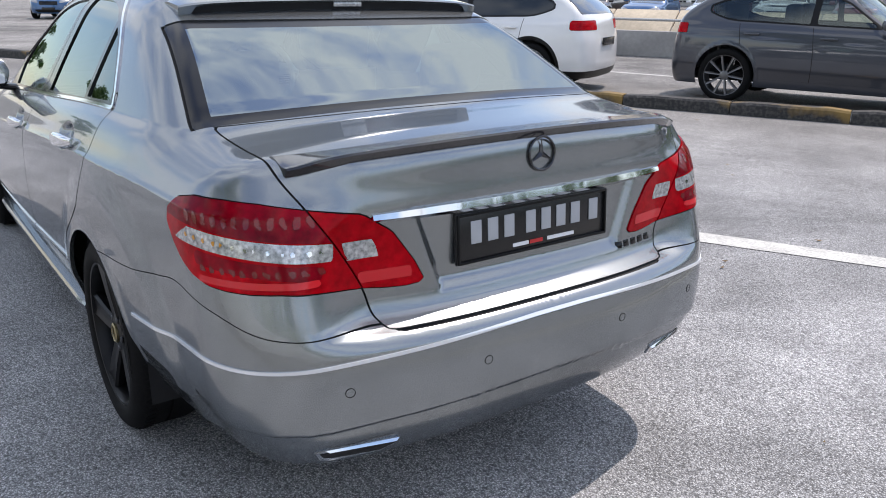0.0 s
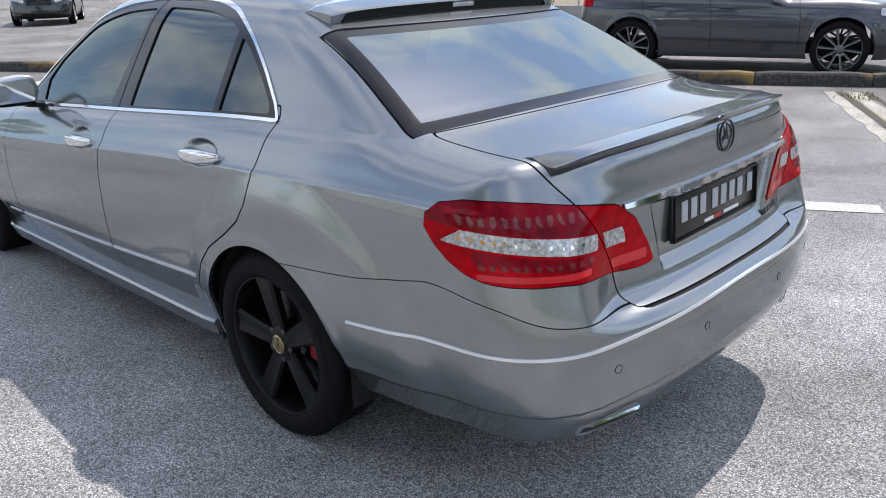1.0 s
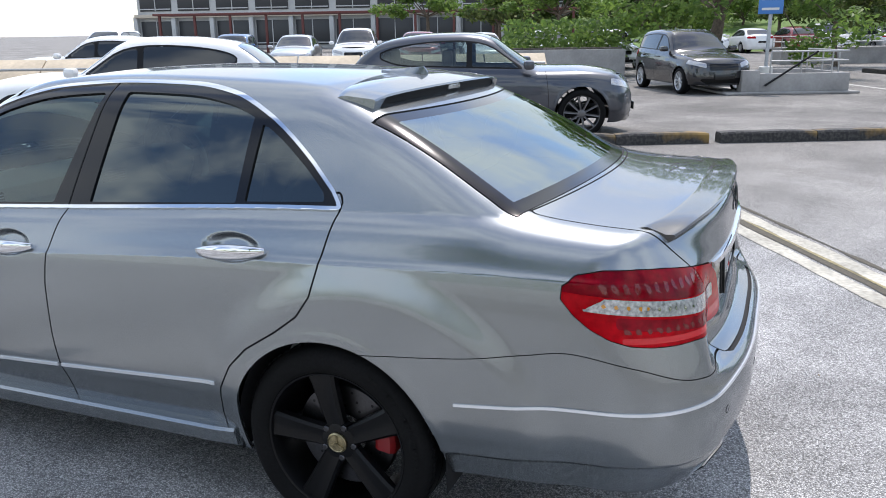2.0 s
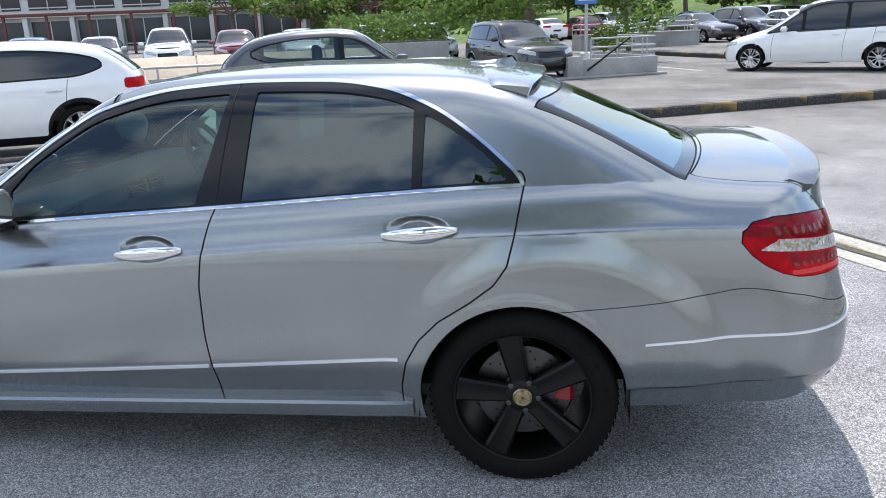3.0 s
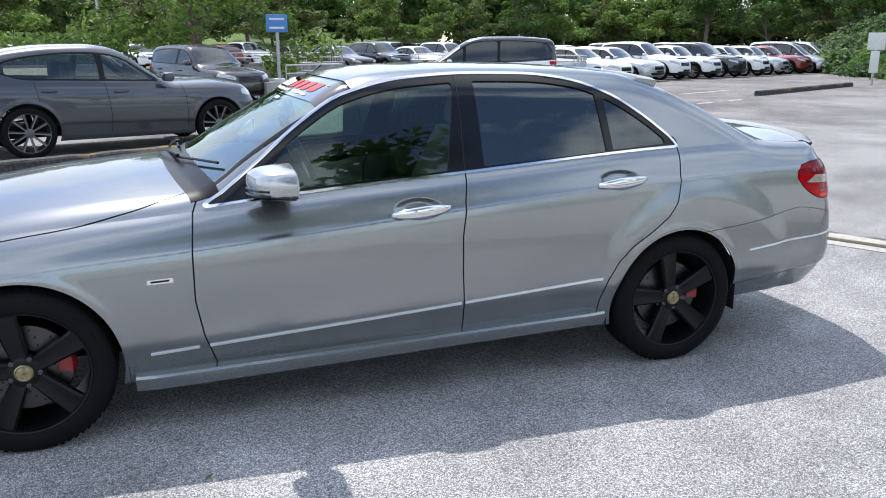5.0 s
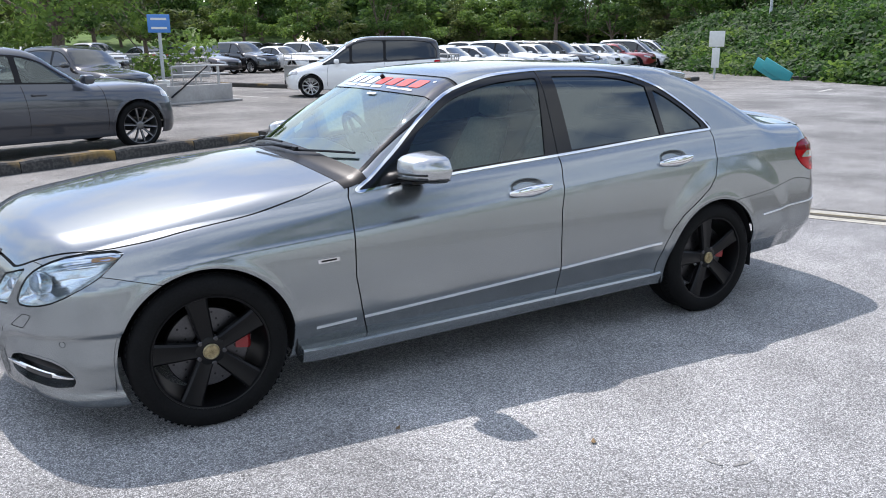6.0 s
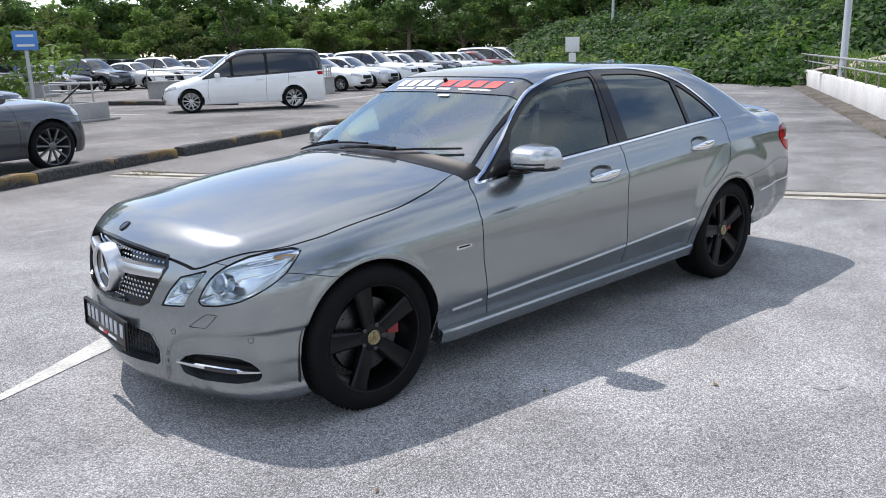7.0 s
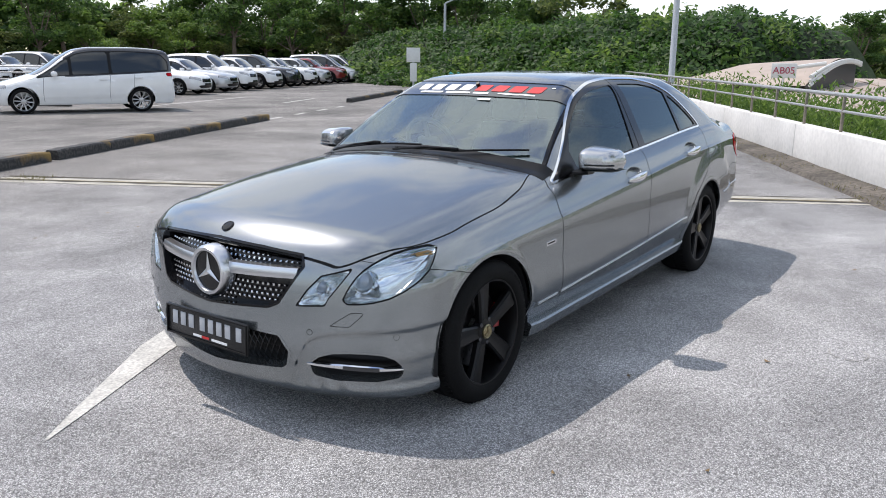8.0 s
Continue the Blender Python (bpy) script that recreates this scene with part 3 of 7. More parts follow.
def side_mirror(car, sy):
    def shell_rows(z_lo, z_hi, grow):
        rows = []
        for i in range(17):
            u = i / 16
            y = 0.835 + 0.215 * u
            k = (1 - abs(2 * u - 1) ** 5) ** 0.5 * 0.80 + 0.20
            zc = 0.995 + 0.004 * u
            ring = []
            for j in range(20):
                t = 2 * math.pi * j / 20
                a, b = math.cos(t), math.sin(t)
                x = 1.845 + 0.004 * (1 - u) + (0.176 * (1 - 0.35 * u * u) * k * max(a, 0) ** 0.8) - 0.012 * (a < 0) * abs(a)
                z = zc + 0.070 * k * math.copysign(abs(b) ** 0.55, b) * (1 - 0.16 * u) + 0.012 * (1 - u)
                ring.append((x + grow * a, sy * y, min(max(z, z_lo), z_hi)))
            rows.append(ring)
        return rows
    mirror = new("side_mirror")
    mirror.parent = car
    bm = bmesh.new()
    loft(bm, shell_rows(0.953, 1.2, 0))
    part("mirror_cap", bm, SATIN_PAINT, mirror, "bright silver mirror cap")
    bm = bmesh.new()
    loft(bm, shell_rows(0.915, 0.957, -0.003))
    part("mirror_base", bm, BLACK_MATT, mirror)
    bm = bmesh.new()
    loft(bm, [[(1.838, sy * y, z) for y, z in ring] for ring in ([(0.86, 0.955), (1.03, 0.955), (1.042, 0.99), (1.02, 1.05), (0.88, 1.055), (0.855, 1.02)],)] * 1 + [[(1.835, sy * y, z) for y, z in [(0.86, 0.955), (1.03, 0.955), (1.042, 0.99), (1.02, 1.05), (0.88, 1.055), (0.855, 1.02)]]])
    part("mirror_glass", bm, CHROME, mirror)
    for z, x0, y1 in ((0.985, 0.0, 1.035), (0.965, 0.0, 1.035)):
        bm = bmesh.new()
        pts = []
        for i in range(9):
            u = 0.30 + 0.62 * i / 8
            y = 0.835 + 0.215 * u
            k = (1 - abs(2 * u - 1) ** 5) ** 0.5 * 0.80 + 0.20
            pts.append((1.845 + 0.004 * (1 - u) + 0.175 * (1 - 0.35 * u * u) * k, sy * y, z))
        tube(bm, pts, 0.0055, 6, 0.8)
        part("mirror_indicator", bm, BLACK_GLOSS, mirror, "dark indicator slot")
    bm = bmesh.new()
    loft(bm, [ring_pts((1.91, sy * 0.79, 0.922), 0.05, 0.018, ax="y"), ring_pts((1.905, sy * 0.89, 0.938), 0.045, 0.014, ax="y")])
    part("mirror_arm", bm, BLACK_MATT, mirror)


def seat(car, x, y, bench=False):
    s = new("rear_bench" if bench else "front_seat")
    s.parent = car
    w = 1.25 if bench else 0.50
    bm = bmesh.new()
    box(bm, (0, 0, 0), (0.50, w, 0.16), 0.05, Matrix.Translation((x + 0.05, y, 0.48)) @ Matrix.Rotation(-0.10, 4, "Y"))
    part("seat_cushion", bm, CREAM, s)
    bm = bmesh.new()
    rows = []
    for i in range(9):
        t = i / 8
        hw, d = (w / 2) * (1 - 0.22 * t ** 3), 0.075 - 0.03 * t
        c = Vector((x - 0.20 - 0.24 * t, y, 0.50 + 0.56 * t))
        rows.append([(c.x + d * b, c.y + hw * a, c.z) for a, b in ((-1, 0), (-0.9, 0.9), (-0.6, 0.75), (0, 0.6), (0.6, 0.75), (0.9, 0.9), (1, 0), (0.85, -0.8), (0, -1), (-0.85, -0.8))])
    loft(bm, rows)
    part("seat_back", bm, CREAM, s)
    for dy in ((-0.42, 0.42) if bench else (0,)):
        bm = bmesh.new()
        box(bm, (0, 0, 0), (0.09, 0.26, 0.19), 0.04, Matrix.Translation((x - 0.47, y + dy, 1.13 if bench else 1.17)) @ Matrix.Rotation(-0.2, 4, "Y"))
        part("headrest", bm, CREAM, s)


def cabin(car):
    seat(car, 1.15, 0.37), seat(car, 1.15, -0.37), seat(car, 0.38, 0, True)
    bm = bmesh.new()
    rows = []
    for i in range(15):
        y = -0.68 + 1.36 * i / 14
        hump = 0.03 * math.exp(-((y + 0.37) / 0.2) ** 2)
        rows.append([(2.14, y, 0.955), (2.03, y, 0.975), (1.86, y, 0.975 + hump), (1.79, y, 0.945 + hump), (1.78, y, 0.88), (1.83, y, 0.78), (1.86, y, 0.62), (2.14, y, 0.60)])
    loft(bm, rows)
    dash = part("dashboard", bm, DASH_PALE, car, "pale grey dashboard with air vents")
    for y in (-0.59, -0.09, 0.09, 0.59):
        bm = bmesh.new()
        box(bm, (1.782, y, 0.905), (0.02, 0.15, 0.06), 0.01)
        vent = part("air_vent", bm, DASH, dash)
        for k in range(4):
            bm = bmesh.new()
            box(bm, (1.770, y, 0.888 + 0.012 * k), (0.006, 0.13, 0.004))
            part("slat", bm, SATIN, vent)
    bm = bmesh.new()
    ring = [(0.0 + 0.185 * math.cos(2 * math.pi * i / 36), 0.185 * math.sin(2 * math.pi * i / 36), 0) for i in range(37)]
    tube(bm, ring, 0.016, 8)
    box(bm, (0, 0, -0.02), (0.16, 0.14, 0.05), 0.02)
    for a in (0, math.pi, 1.5 * math.pi):
        box(bm, (0.11, 0, -0.015), (0.13, 0.035, 0.02), 0.006, Matrix.Rotation(a, 4, "Z"))
    part("steering_wheel", bm, CREAM, car, m=Matrix.Translation((1.62, -0.37, 0.97)) @ Matrix.Rotation(radians(-66), 4, "Y") @ Matrix.Rotation(math.pi / 2, 4, "Z"))
    bm = bmesh.new()
    box(bm, (1.35, 0, 0.45), (1.0, 0.24, 0.34), 0.05)
    part("centre_console", bm, DASH, car)
    bm = bmesh.new()
    box(bm, (1.2, 0, 0.30), (2.2, 1.60, 0.05), 0.01)
    box(bm, (0.0, 0, 0.75), (0.05, 1.5, 0.6), 0.02)
    box(bm, (2.25, 0, 0.60), (0.04, 1.5, 0.66), 0.01)
    box(bm, (-0.35, 0, 0.98), (0.72, 1.3, 0.05), 0.02)
    part("cabin_floor", bm, DASH, car)
    bm = bmesh.new()
    box(bm, (1.62, 0, 1.30), (0.03, 0.24, 0.07), 0.015)
    tube(bm, [(1.62, 0, 1.32), (1.66, 0, 1.37)], 0.012)
    part("rear_view_mirror", bm, BLACK_MATT, car)


def build_saloon():
    car = empty("saloon_car", "grey metallic saloon car with black wheels, parked on asphalt", "car")
    full = SALOON_SKIN
    sk = Skin(full)
    zb = SALOON["belt"]
    low_edge = curve((-1.3, 0.285), (-0.35, 0.272), (0.0, 0.25), (0.4, 0.215), (2.5, 0.205), (2.9, 0.205), (3.2, 0.148), (3.8, 0.132))

    def wrap_rear(x, y):
        return y + (x + 1.11)

    def wrap_front(x, y):
        return y + (3.68 - x)

    def overlay(name, region, material, parent, label="", lift=0.003, rim=0.004, split=True, base=None):
        """A thin piece laid on the skin where region < 0."""
        got = base or full
        for r in (region if isinstance(region, (list, tuple)) else (region,)):
            V = got[0]
            got = clip(got, r(V[:, 0], np.abs(V[:, 1]), V[:, 2], got[1]))[0]
            if got is None:
                return
        for h in (halves(got) if split else (got,)):
            if h is not None:
                skin(name, h, material, parent, label, lift=lift, rim=rim)

    def band(d, w):
        """The two sides of a thin band round d = 0."""
        return [lambda x, y, z, n: d(x, y, z) - w, lambda x, y, z, n: -d(x, y, z) - w]

    for cx in SALOON["wheels"]:
        sk.cut(lambda x, y, z, n: np.maximum(np.hypot(x - cx, z - SALOON["axle"]) - SALOON["arch_r"], 0.5 - y), gap=0)
    V = sk.mesh[0]
    sk.mesh = clip(sk.mesh, low_edge(V[:, 0]) - V[:, 2])[0]

    # side windows
    xs = np.linspace(0.0, 2.17, 14)
    low = [(x, float(zb(x)) + 0.012) for x in xs]
    high = [(2.10, 0.945), (1.95, 1.055), (1.76, 1.20), (1.56, 1.312), (1.27, 1.375), (0.96, 1.392), (0.70, 1.388), (0.50, 1.365), (0.32, 1.305), (0.15, 1.20), (0.03, 1.10)]
    sill = curve(*high[::-1])
    dlo = outline(low + [(x, float(sill(x))) for x in np.linspace(2.10, 0.03, 48)])

    def side_region(poly, off=0.0):
        return lambda x, y, z, n: np.maximum(inside_of(poly, x, z) - off, 0.45 - y)
    inner = Skin(sk.cut(side_region(dlo, 0.011), gap=0))
    frame_area = Skin(inner.cut(side_region(dlo), gap=0))
    for h in halves(inner.mesh):
        skin("window_chrome", h, CHROME, car, "polished chrome strip round the side windows", lift=0.005, rim=0.010)
    front_glass = outline([(1.885, 0.948), (1.905, 1.035)] + [(x, float(sill(x)) - 0.028) for x in np.linspace(1.83, 1.065, 24)] + [(1.155, 0.995)])
    rear_glass = outline([(x, float(sill(x)) - 0.026) for x in np.linspace(0.965, 0.375, 20)] + [(0.372, 1.048), (0.985, 1.008)])
    quarter = outline([(x, float(sill(x)) - 0.028) for x in np.linspace(0.335, 0.06, 14)] + [(0.05, 1.072), (0.338, 1.054)])
    for poly, m, name in ((front_glass, WINDOW_F, "front_side_window"), (rear_glass, WINDOW_R, "rear_side_window"), (quarter, WINDOW_R, "quarter_window")):
        for h in halves(frame_area.cut(side_region(poly), gap=0)):
            skin(name, h, m, car, lift=-0.006)
    overlay("pillar_gap", [side_region(dlo)] + band(lambda x, y, z: x - 1.045 - (1.37 - z) * 0.09, 0.0025), SEAL, car, lift=0.0015, rim=0)
    for h in halves(frame_area.mesh):
        skin("window_frame", h, BLACK_GLOSS, car, "gloss black window frame and pillar", rim=0.012)

    # windshield and rear window
    def ws_region(x, y, z, n):
        xe = x + 0.17 * y * y
        return np.maximum.reduce([xe - 2.255, 1.582 - xe, y - (0.745 - (z - 0.95) * 0.36), 0.90 - z, 0.3 - n[:, 2]])

    def rw_region(x, y, z, n):
        xe = x - 0.22 * y * y
        return np.maximum.reduce([-0.655 - xe, xe + 0.13, y - (0.728 - (z - 1.08) * 0.40), 1.03 - z, 0.3 - n[:, 2]])
    for region, m, name, lab, inset in ((ws_region, WINDSHIELD, "windshield", "clear windshield with a dark sun band", 0.02), (rw_region, REAR_GLASS, "rear_window", "grey tinted rear window", 0.05)):
        border = Skin(sk.cut(region, gap=0.003))
        pane = border.cut(lambda x, y, z, n: region(x, y, z, n) + inset, gap=0)
        glass_ob = skin(name, pane, m, car, lab, lift=-0.003)
        skin("window_border", border.mesh, BLACK_GLOSS, car, "black window border", lift=-0.003)
        if name == "windshield":
            V = pane[0]
            xe = V[:, 0] + 0.17 * V[:, 1] ** 2
            shade_mesh = clip(pane, xe - 1.750)[0]
            skin("sun_band", shade_mesh, BAND, glass_ob, "dark sun band on the glass", lift=0.001)

            def mark(y0, y1, x0, x1, slant, material):
                poly = outline([(y0, x1), (y1, x1), (y1 + slant, x0), (y0 + slant, x0)])
                got = clip(pane, inside_of(poly, V[:, 1], xe))[0]
                for h in (halves(got) if got is not None and y0 < 0 < y1 else (got,)):
                    if h is not None:
                        skin("banner_bar", h, material, glass_ob, lift=0.003)
            for i in range(4):
                mark(-0.44 + 0.11 * i, -0.362 + 0.11 * i, 1.636, 1.702, 0.012, WHITE_LETTER)
                mark(0.005 + 0.115 * i, 0.093 + 0.115 * i, 1.636, 1.702, 0.012, RED_LETTER)
            mark(0.478, 0.500, 1.636, 1.650, 0, WHITE_LETTER)
            mark(-0.40, -0.215, 1.714, 1.732, 0, WHITE_LETTER)
            mark(-0.19, -0.01, 1.714, 1.732, 0, WHITE_LETTER)
            mark(0.01, 0.12, 1.714, 1.732, 0, WHITE_LETTER)
            mark(0.18, 0.42, 1.716, 1.730, 0, WHITE_LETTER)
            mark(0.08, 0.17, 1.772, 1.790, 0, WHITE_LETTER)
    # cowl and wipers
    overlay("cowl", lambda x, y, z, n: np.maximum.reduce([2.215 - x - 0.17 * y * y, x + 0.17 * y * y - 2.325, y - 0.775, 0.88 - z]), BLACK_MATT, car, "black plastic cowl under the windshield", lift=0.002, split=False)
    for pts in ([(-0.62, 2.27), (-0.30, 2.245), (0.02, 2.235)], [(-0.12, 2.29), (0.25, 2.255), (0.62, 2.13)]):
        path = []
        for i in range(13):
            t = i / 12 * (len(pts) - 1)
            k = min(int(t), len(pts) - 2)
            y = pts[k][0] + (pts[k + 1][0] - pts[k][0]) * (t - k)
            x = pts[k][1] + (pts[k + 1][1] - pts[k][1]) * (t - k) - 0.10 * y * y
            p, n = skin_at(x=x, y=y)
            path.append(p + n * 0.018)
        w = new("wiper")
        w.parent = car
        bm = bmesh.new()
        tube(bm, path, 0.006, 6)
        part("wiper_blade", bm, BLACK_MATT, w)
        bm = bmesh.new()
        a, b = path[0] + Vector((0.05, 0.02, -0.005)), path[6] + Vector((0, 0, 0.012))
        tube(bm, [a, (a + b) / 2 + Vector((0, 0, 0.01)), b], 0.0065, 6)
        box(bm, path[6] + Vector((0, 0, 0.01)), (0.02, 0.05, 0.016), 0.004)
        part("wiper_arm", bm, BLACK_MATT, w)

    # bonnet
    hood_edge = curve((2.1, 0.69), (2.22, 0.705), (2.45, 0.765), (2.75, 0.792), (3.0, 0.792), (3.16, 0.775), (3.33, 0.728), (3.48, 0.64), (3.555, 0.525), (3.58, 0.43), (3.64, 0.30))
    hood = sk.cut(lambda x, y, z, n: np.maximum.reduce([2.31 - x - 0.17 * y * y, y - hood_edge(x), 0.66 - z, x - 3.628 + 0.30 * y * y]), gap=0.003)
    skin("bonnet", hood, PAINT, car, rim=0.014)
    bm = bmesh.new()
    lathe(bm, [(0.029, -0.006), (0.029, 0.003), (0.025, 0.006), (0.023, 0.004), (0.0005, 0.005)], 28)
    p, n = skin_at(x=3.575, y=0.0)
    part("bonnet_badge", bm, BLACK_GLOSS, car, "round dark bonnet badge", m=Matrix.Translation(p) @ n.to_track_quat("Y", "Z").to_matrix().to_4x4())

    # boot lid with lamps, plate and lip
    lid_half = curve((0.60, 0.36), (0.63, 0.44), (0.648, 0.495), (0.73, 0.525), (0.83, 0.58), (0.935, 0.645), (1.03, 0.687), (1.2, 0.69))
    lid = Skin(sk.cut(lambda x, y, z, n: np.maximum.reduce([x + 0.675 - 0.25 * y * y, y - lid_half(z), 0.640 - z]), gap=0.0028))
    tail_lamp = outline([(1.298, 0.900), (1.20, 0.955), (0.96, 0.957), (0.745, 0.936), (0.54, 0.912), (0.405, 0.745), (0.43, 0.725), (0.57, 0.732), (0.75, 0.760), (0.955, 0.756), (1.11, 0.764), (1.225, 0.815)], 1)

    def lamp_region(x, y, z, n):
        return np.maximum(inside_of(tail_lamp, wrap_rear(x, y), z), x + 0.5)

    def lamp(name, mesh, label, clear):
        """A red lamp: lens, ribs of lit elements behind a clear band."""
        for h in halves(mesh):
            ob = skin(name, h, RED_LENS, car, label, lift=0.004, rim=0.016)
            V = h[0]
            w, z = wrap_rear(V[:, 0], np.abs(V[:, 1])), V[:, 2]
            for region, m, nm, lift in clear(w, z):
                got = clip(h, region)[0]
                if got is not None:
                    skin(nm, got, m, ob, lift=lift)
    band_mid = curve((0.5, 0.826), (0.68, 0.840), (0.95, 0.858), (1.20, 0.872))

    def outer_clear(w, z):
        out = [(np.maximum.reduce([np.abs(z - band_mid(w)) - 0.020, 0.675 - w, w - 1.215 + 2.0 * (z - 0.858)]), LAMP_CLEAR, "clear_band", 0.0055),
               (band_mid(w) + 0.023 - z, UPPER_LENS, "upper_lens", 0.0046),
               (np.maximum.reduce([np.abs(z - band_mid(w) + 0.043) - 0.016, 0.70 - w, w - 1.12]), UPPER_LENS, "lower_lens", 0.0046)]
        for i in range(13):
            c = 0.70 + 0.038 * i
            out.append((np.maximum(np.abs(w - c) - 0.010, np.abs(z - band_mid(w)) - 0.006), LED_AMBER if i > 7 else CHROME, "lamp_element", 0.0065))
            out.append((np.maximum(np.abs(w - c - 0.2 * (z - 0.91)) - 0.011, np.abs(z - 0.912) - 0.013), LAMP_DARK, "lamp_element", 0.0054))
            if i < 11:
                out.append((np.maximum(np.abs(w - c - 0.2 * (z - 0.79)) - 0.012, np.abs(z - 0.803) - 0.008), LAMP_DARK, "lamp_element", 0.0054))
        out.append((np.maximum(np.abs(z - 0.777) - 0.008, np.abs(w - 0.90) - 0.20), LAMP_BRIGHT, "lamp_bar", 0.005))
        return out

    def inner_clear(w, z):
        return [(np.maximum(np.abs(w - 0.60 - 0.3 * (z - 0.83)) - 0.045, np.abs(z - 0.835) - 0.022), LAMP_CLEAR, "clear_band", 0.0055),
                (np.maximum(np.abs(z - 0.765) - 0.014, np.abs(w - 0.53) - 0.08), LAMP_BRIGHT, "lamp_bar", 0.005)]
    lamp("inner_tail_lamp", lid.cut(lamp_region), "red inner tail lamp on the boot lid", inner_clear)
    lamp("tail_lamp", sk.cut(lamp_region), "red tail lamp with a clear indicator band", outer_clear)
    lid_ob = skin("boot_lid", lid.mesh, PAINT, car, "closed boot lid with a dark lip", rim=0.014)
    bm = bmesh.new()
    rows = []
    for i in range(41):
        y = -0.50 + i / 40
        p, n = skin_at(y=y, z=0.905, side=-1)
        x = p.x + (0.022 if abs(y) < 0.37 else 0.0) * (1 - step(0.33, 0.40, abs(y)))
        k = 1 - 0.35 * abs(y / 0.5) ** 4
        p2, _ = skin_at(y=y, z=0.92, side=-1)
        x = p2.x
        rows.append([(x + 0.02, y, 0.905 + 0.018 * k), (x - 0.010, y, 0.905 + 0.015 * k), (x - 0.014, y, 0.903), (x - 0.004, y, 0.905 - 0.013 * k), (x + 0.03, y, 0.905 - 0.012 * k)])
    loft(bm, rows)
    part("chrome_handle_bar", bm, CHROME, lid_ob, "wide chrome bar above the number plate")
    p, n = skin_at(y=0, z=0.815, side=-1)
    number_plate(car, Matrix.Translation((p.x - 0.008, 0, 0.815)) @ Matrix.Rotation(radians(-90), 4, "Z") @ Matrix.Rotation(radians(-4), 4, "X"))
    p, n = skin_at(y=0, z=1.012, side=-1)
    bm = bmesh.new()
    star(bm, 0.047, 0.006, 0.005)
    part("badge", bm, DARK_CHROME, lid_ob, "dark three-pointed ring badge", m=Matrix.Translation(p + n * 0.002) @ n.to_track_quat("Y", "Z").to_matrix().to_4x4())
    for i in range(5):
        p, n = skin_at(y=-0.33 - 0.035 * i, z=0.70, side=-1)
        bm = bmesh.new()
        box(bm, (0, 0, 0), (0.024, 0.003, 0.020), 0.001)
        part("badge_bar", bm, BLACK_GLOSS, lid_ob, m=Matrix.Translation(p) @ n.to_track_quat("Y", "Z").to_matrix().to_4x4())
    bm = bmesh.new()
    rows = []
    for i in range(61):
        y = -0.668 + 1.336 * i / 60
        a = 1 - abs(y / 0.668) ** 6
        xe = -1.052 + 0.085 * (abs(y) / 0.668) ** 2.4 + 0.025 * (abs(y) / 0.668) ** 8
        z0 = skin_at(x=xe + 0.095, y=y)[0].z
        z1 = skin_at(x=xe + 0.02, y=y)[0].z
        peak = 0.004 + 0.010 * a
        rows.append([(xe + 0.10, y, z0 - 0.004), (xe + 0.06, y, z0 + 0.004), (xe + 0.01, y, z1 + peak * 0.7), (xe - 0.012, y, z1 + peak), (xe - 0.016, y, z1 + peak - 0.005), (xe - 0.004, y, z1 - 0.016), (xe + 0.05, y, z1 - 0.02)])
    loft(bm, rows)
    part("lip_spoiler", bm, CARBON, lid_ob, "dark grey lip along the boot edge")

    # roof spoiler and aerial
    bm = bmesh.new()
    rows, under = [], []
    for i in range(41):
        u = -1 + i / 20
        y = 0.580 * u
        x0, x1 = 0.19 - 0.07 * u * u, -0.062 + 0.045 * u * u
        xm = x1 + 0.10
        zf, zm, ze = (skin_at(x=q, y=y)[0].z for q in (x0, xm, x1))
        zt = 1.382 - 0.014 * u * u - 0.010 * abs(u) ** 10
        fin = i in (0, 1, 39, 40)
        low = ze - 0.012 if fin else zt - 0.013
        rows.append([(x0, y, zf - 0.004), (x0 - 0.015, y, zf + 0.003), (xm, y, max(zm + 0.010, 0.5 * (zf + zt) + 0.008)), (x1, y, zt), (x1 - 0.004, y, zt - 0.006), (x1 + 0.010, y, low), (xm, y, zm - 0.006 if fin else max(zm + 0.010, 0.5 * (zf + zt) + 0.008) - 0.012), (x0, y, zf - 0.02)])
        if 1 <= i <= 39:
            zg = skin_at(x=x1 + 0.02, y=y)[0].z
            under.append([(x1 + 0.012, y, zt - 0.012), (xm, y, max(zm, zt - 0.022)), (xm, y, zm - 0.03), (x1 + 0.030, y, zg - 0.012), (x1 + 0.020, y, zg - 0.010)])
    loft(bm, rows)
    part("roof_spoiler", bm, PAINT, car, "grey roof spoiler with a black underside")
    bm = bmesh.new()
    loft(bm, under)
    part("spoiler_underside", bm, SEAL, car)
    bm = bmesh.new()
    box(bm, (-0.050, 0.0, 1.362), (0.008, 0.11, 0.016), 0.003)
    part("high_brake_lamp", bm, LAMP_CLEAR, car, "clear high brake lamp under the spoiler")
    bm = bmesh.new()
    rows = []
    for i in range(11):
        t = i / 10
        x = 0.245 - 0.17 * t
        z = skin_at(x=x, y=0)[0].z - 0.004
        hgt = 0.012 + 0.046 * t ** 1.7 if t < 0.95 else 0.03
        wd = 0.006 + 0.026 * math.sin(math.pi * min(1, 0.15 + 0.75 * t))
        rows.append([(x, -wd, z), (x, -wd * 0.8, z + 0.010), (x - 0.02 * t, -0.004, z + hgt), (x - 0.02 * t, 0.004, z + hgt), (x, wd * 0.8, z + 0.010), (x, wd, z)])
    loft(bm, rows)
    part("roof_aerial", bm, PAINT, car, "grey shark-fin aerial")

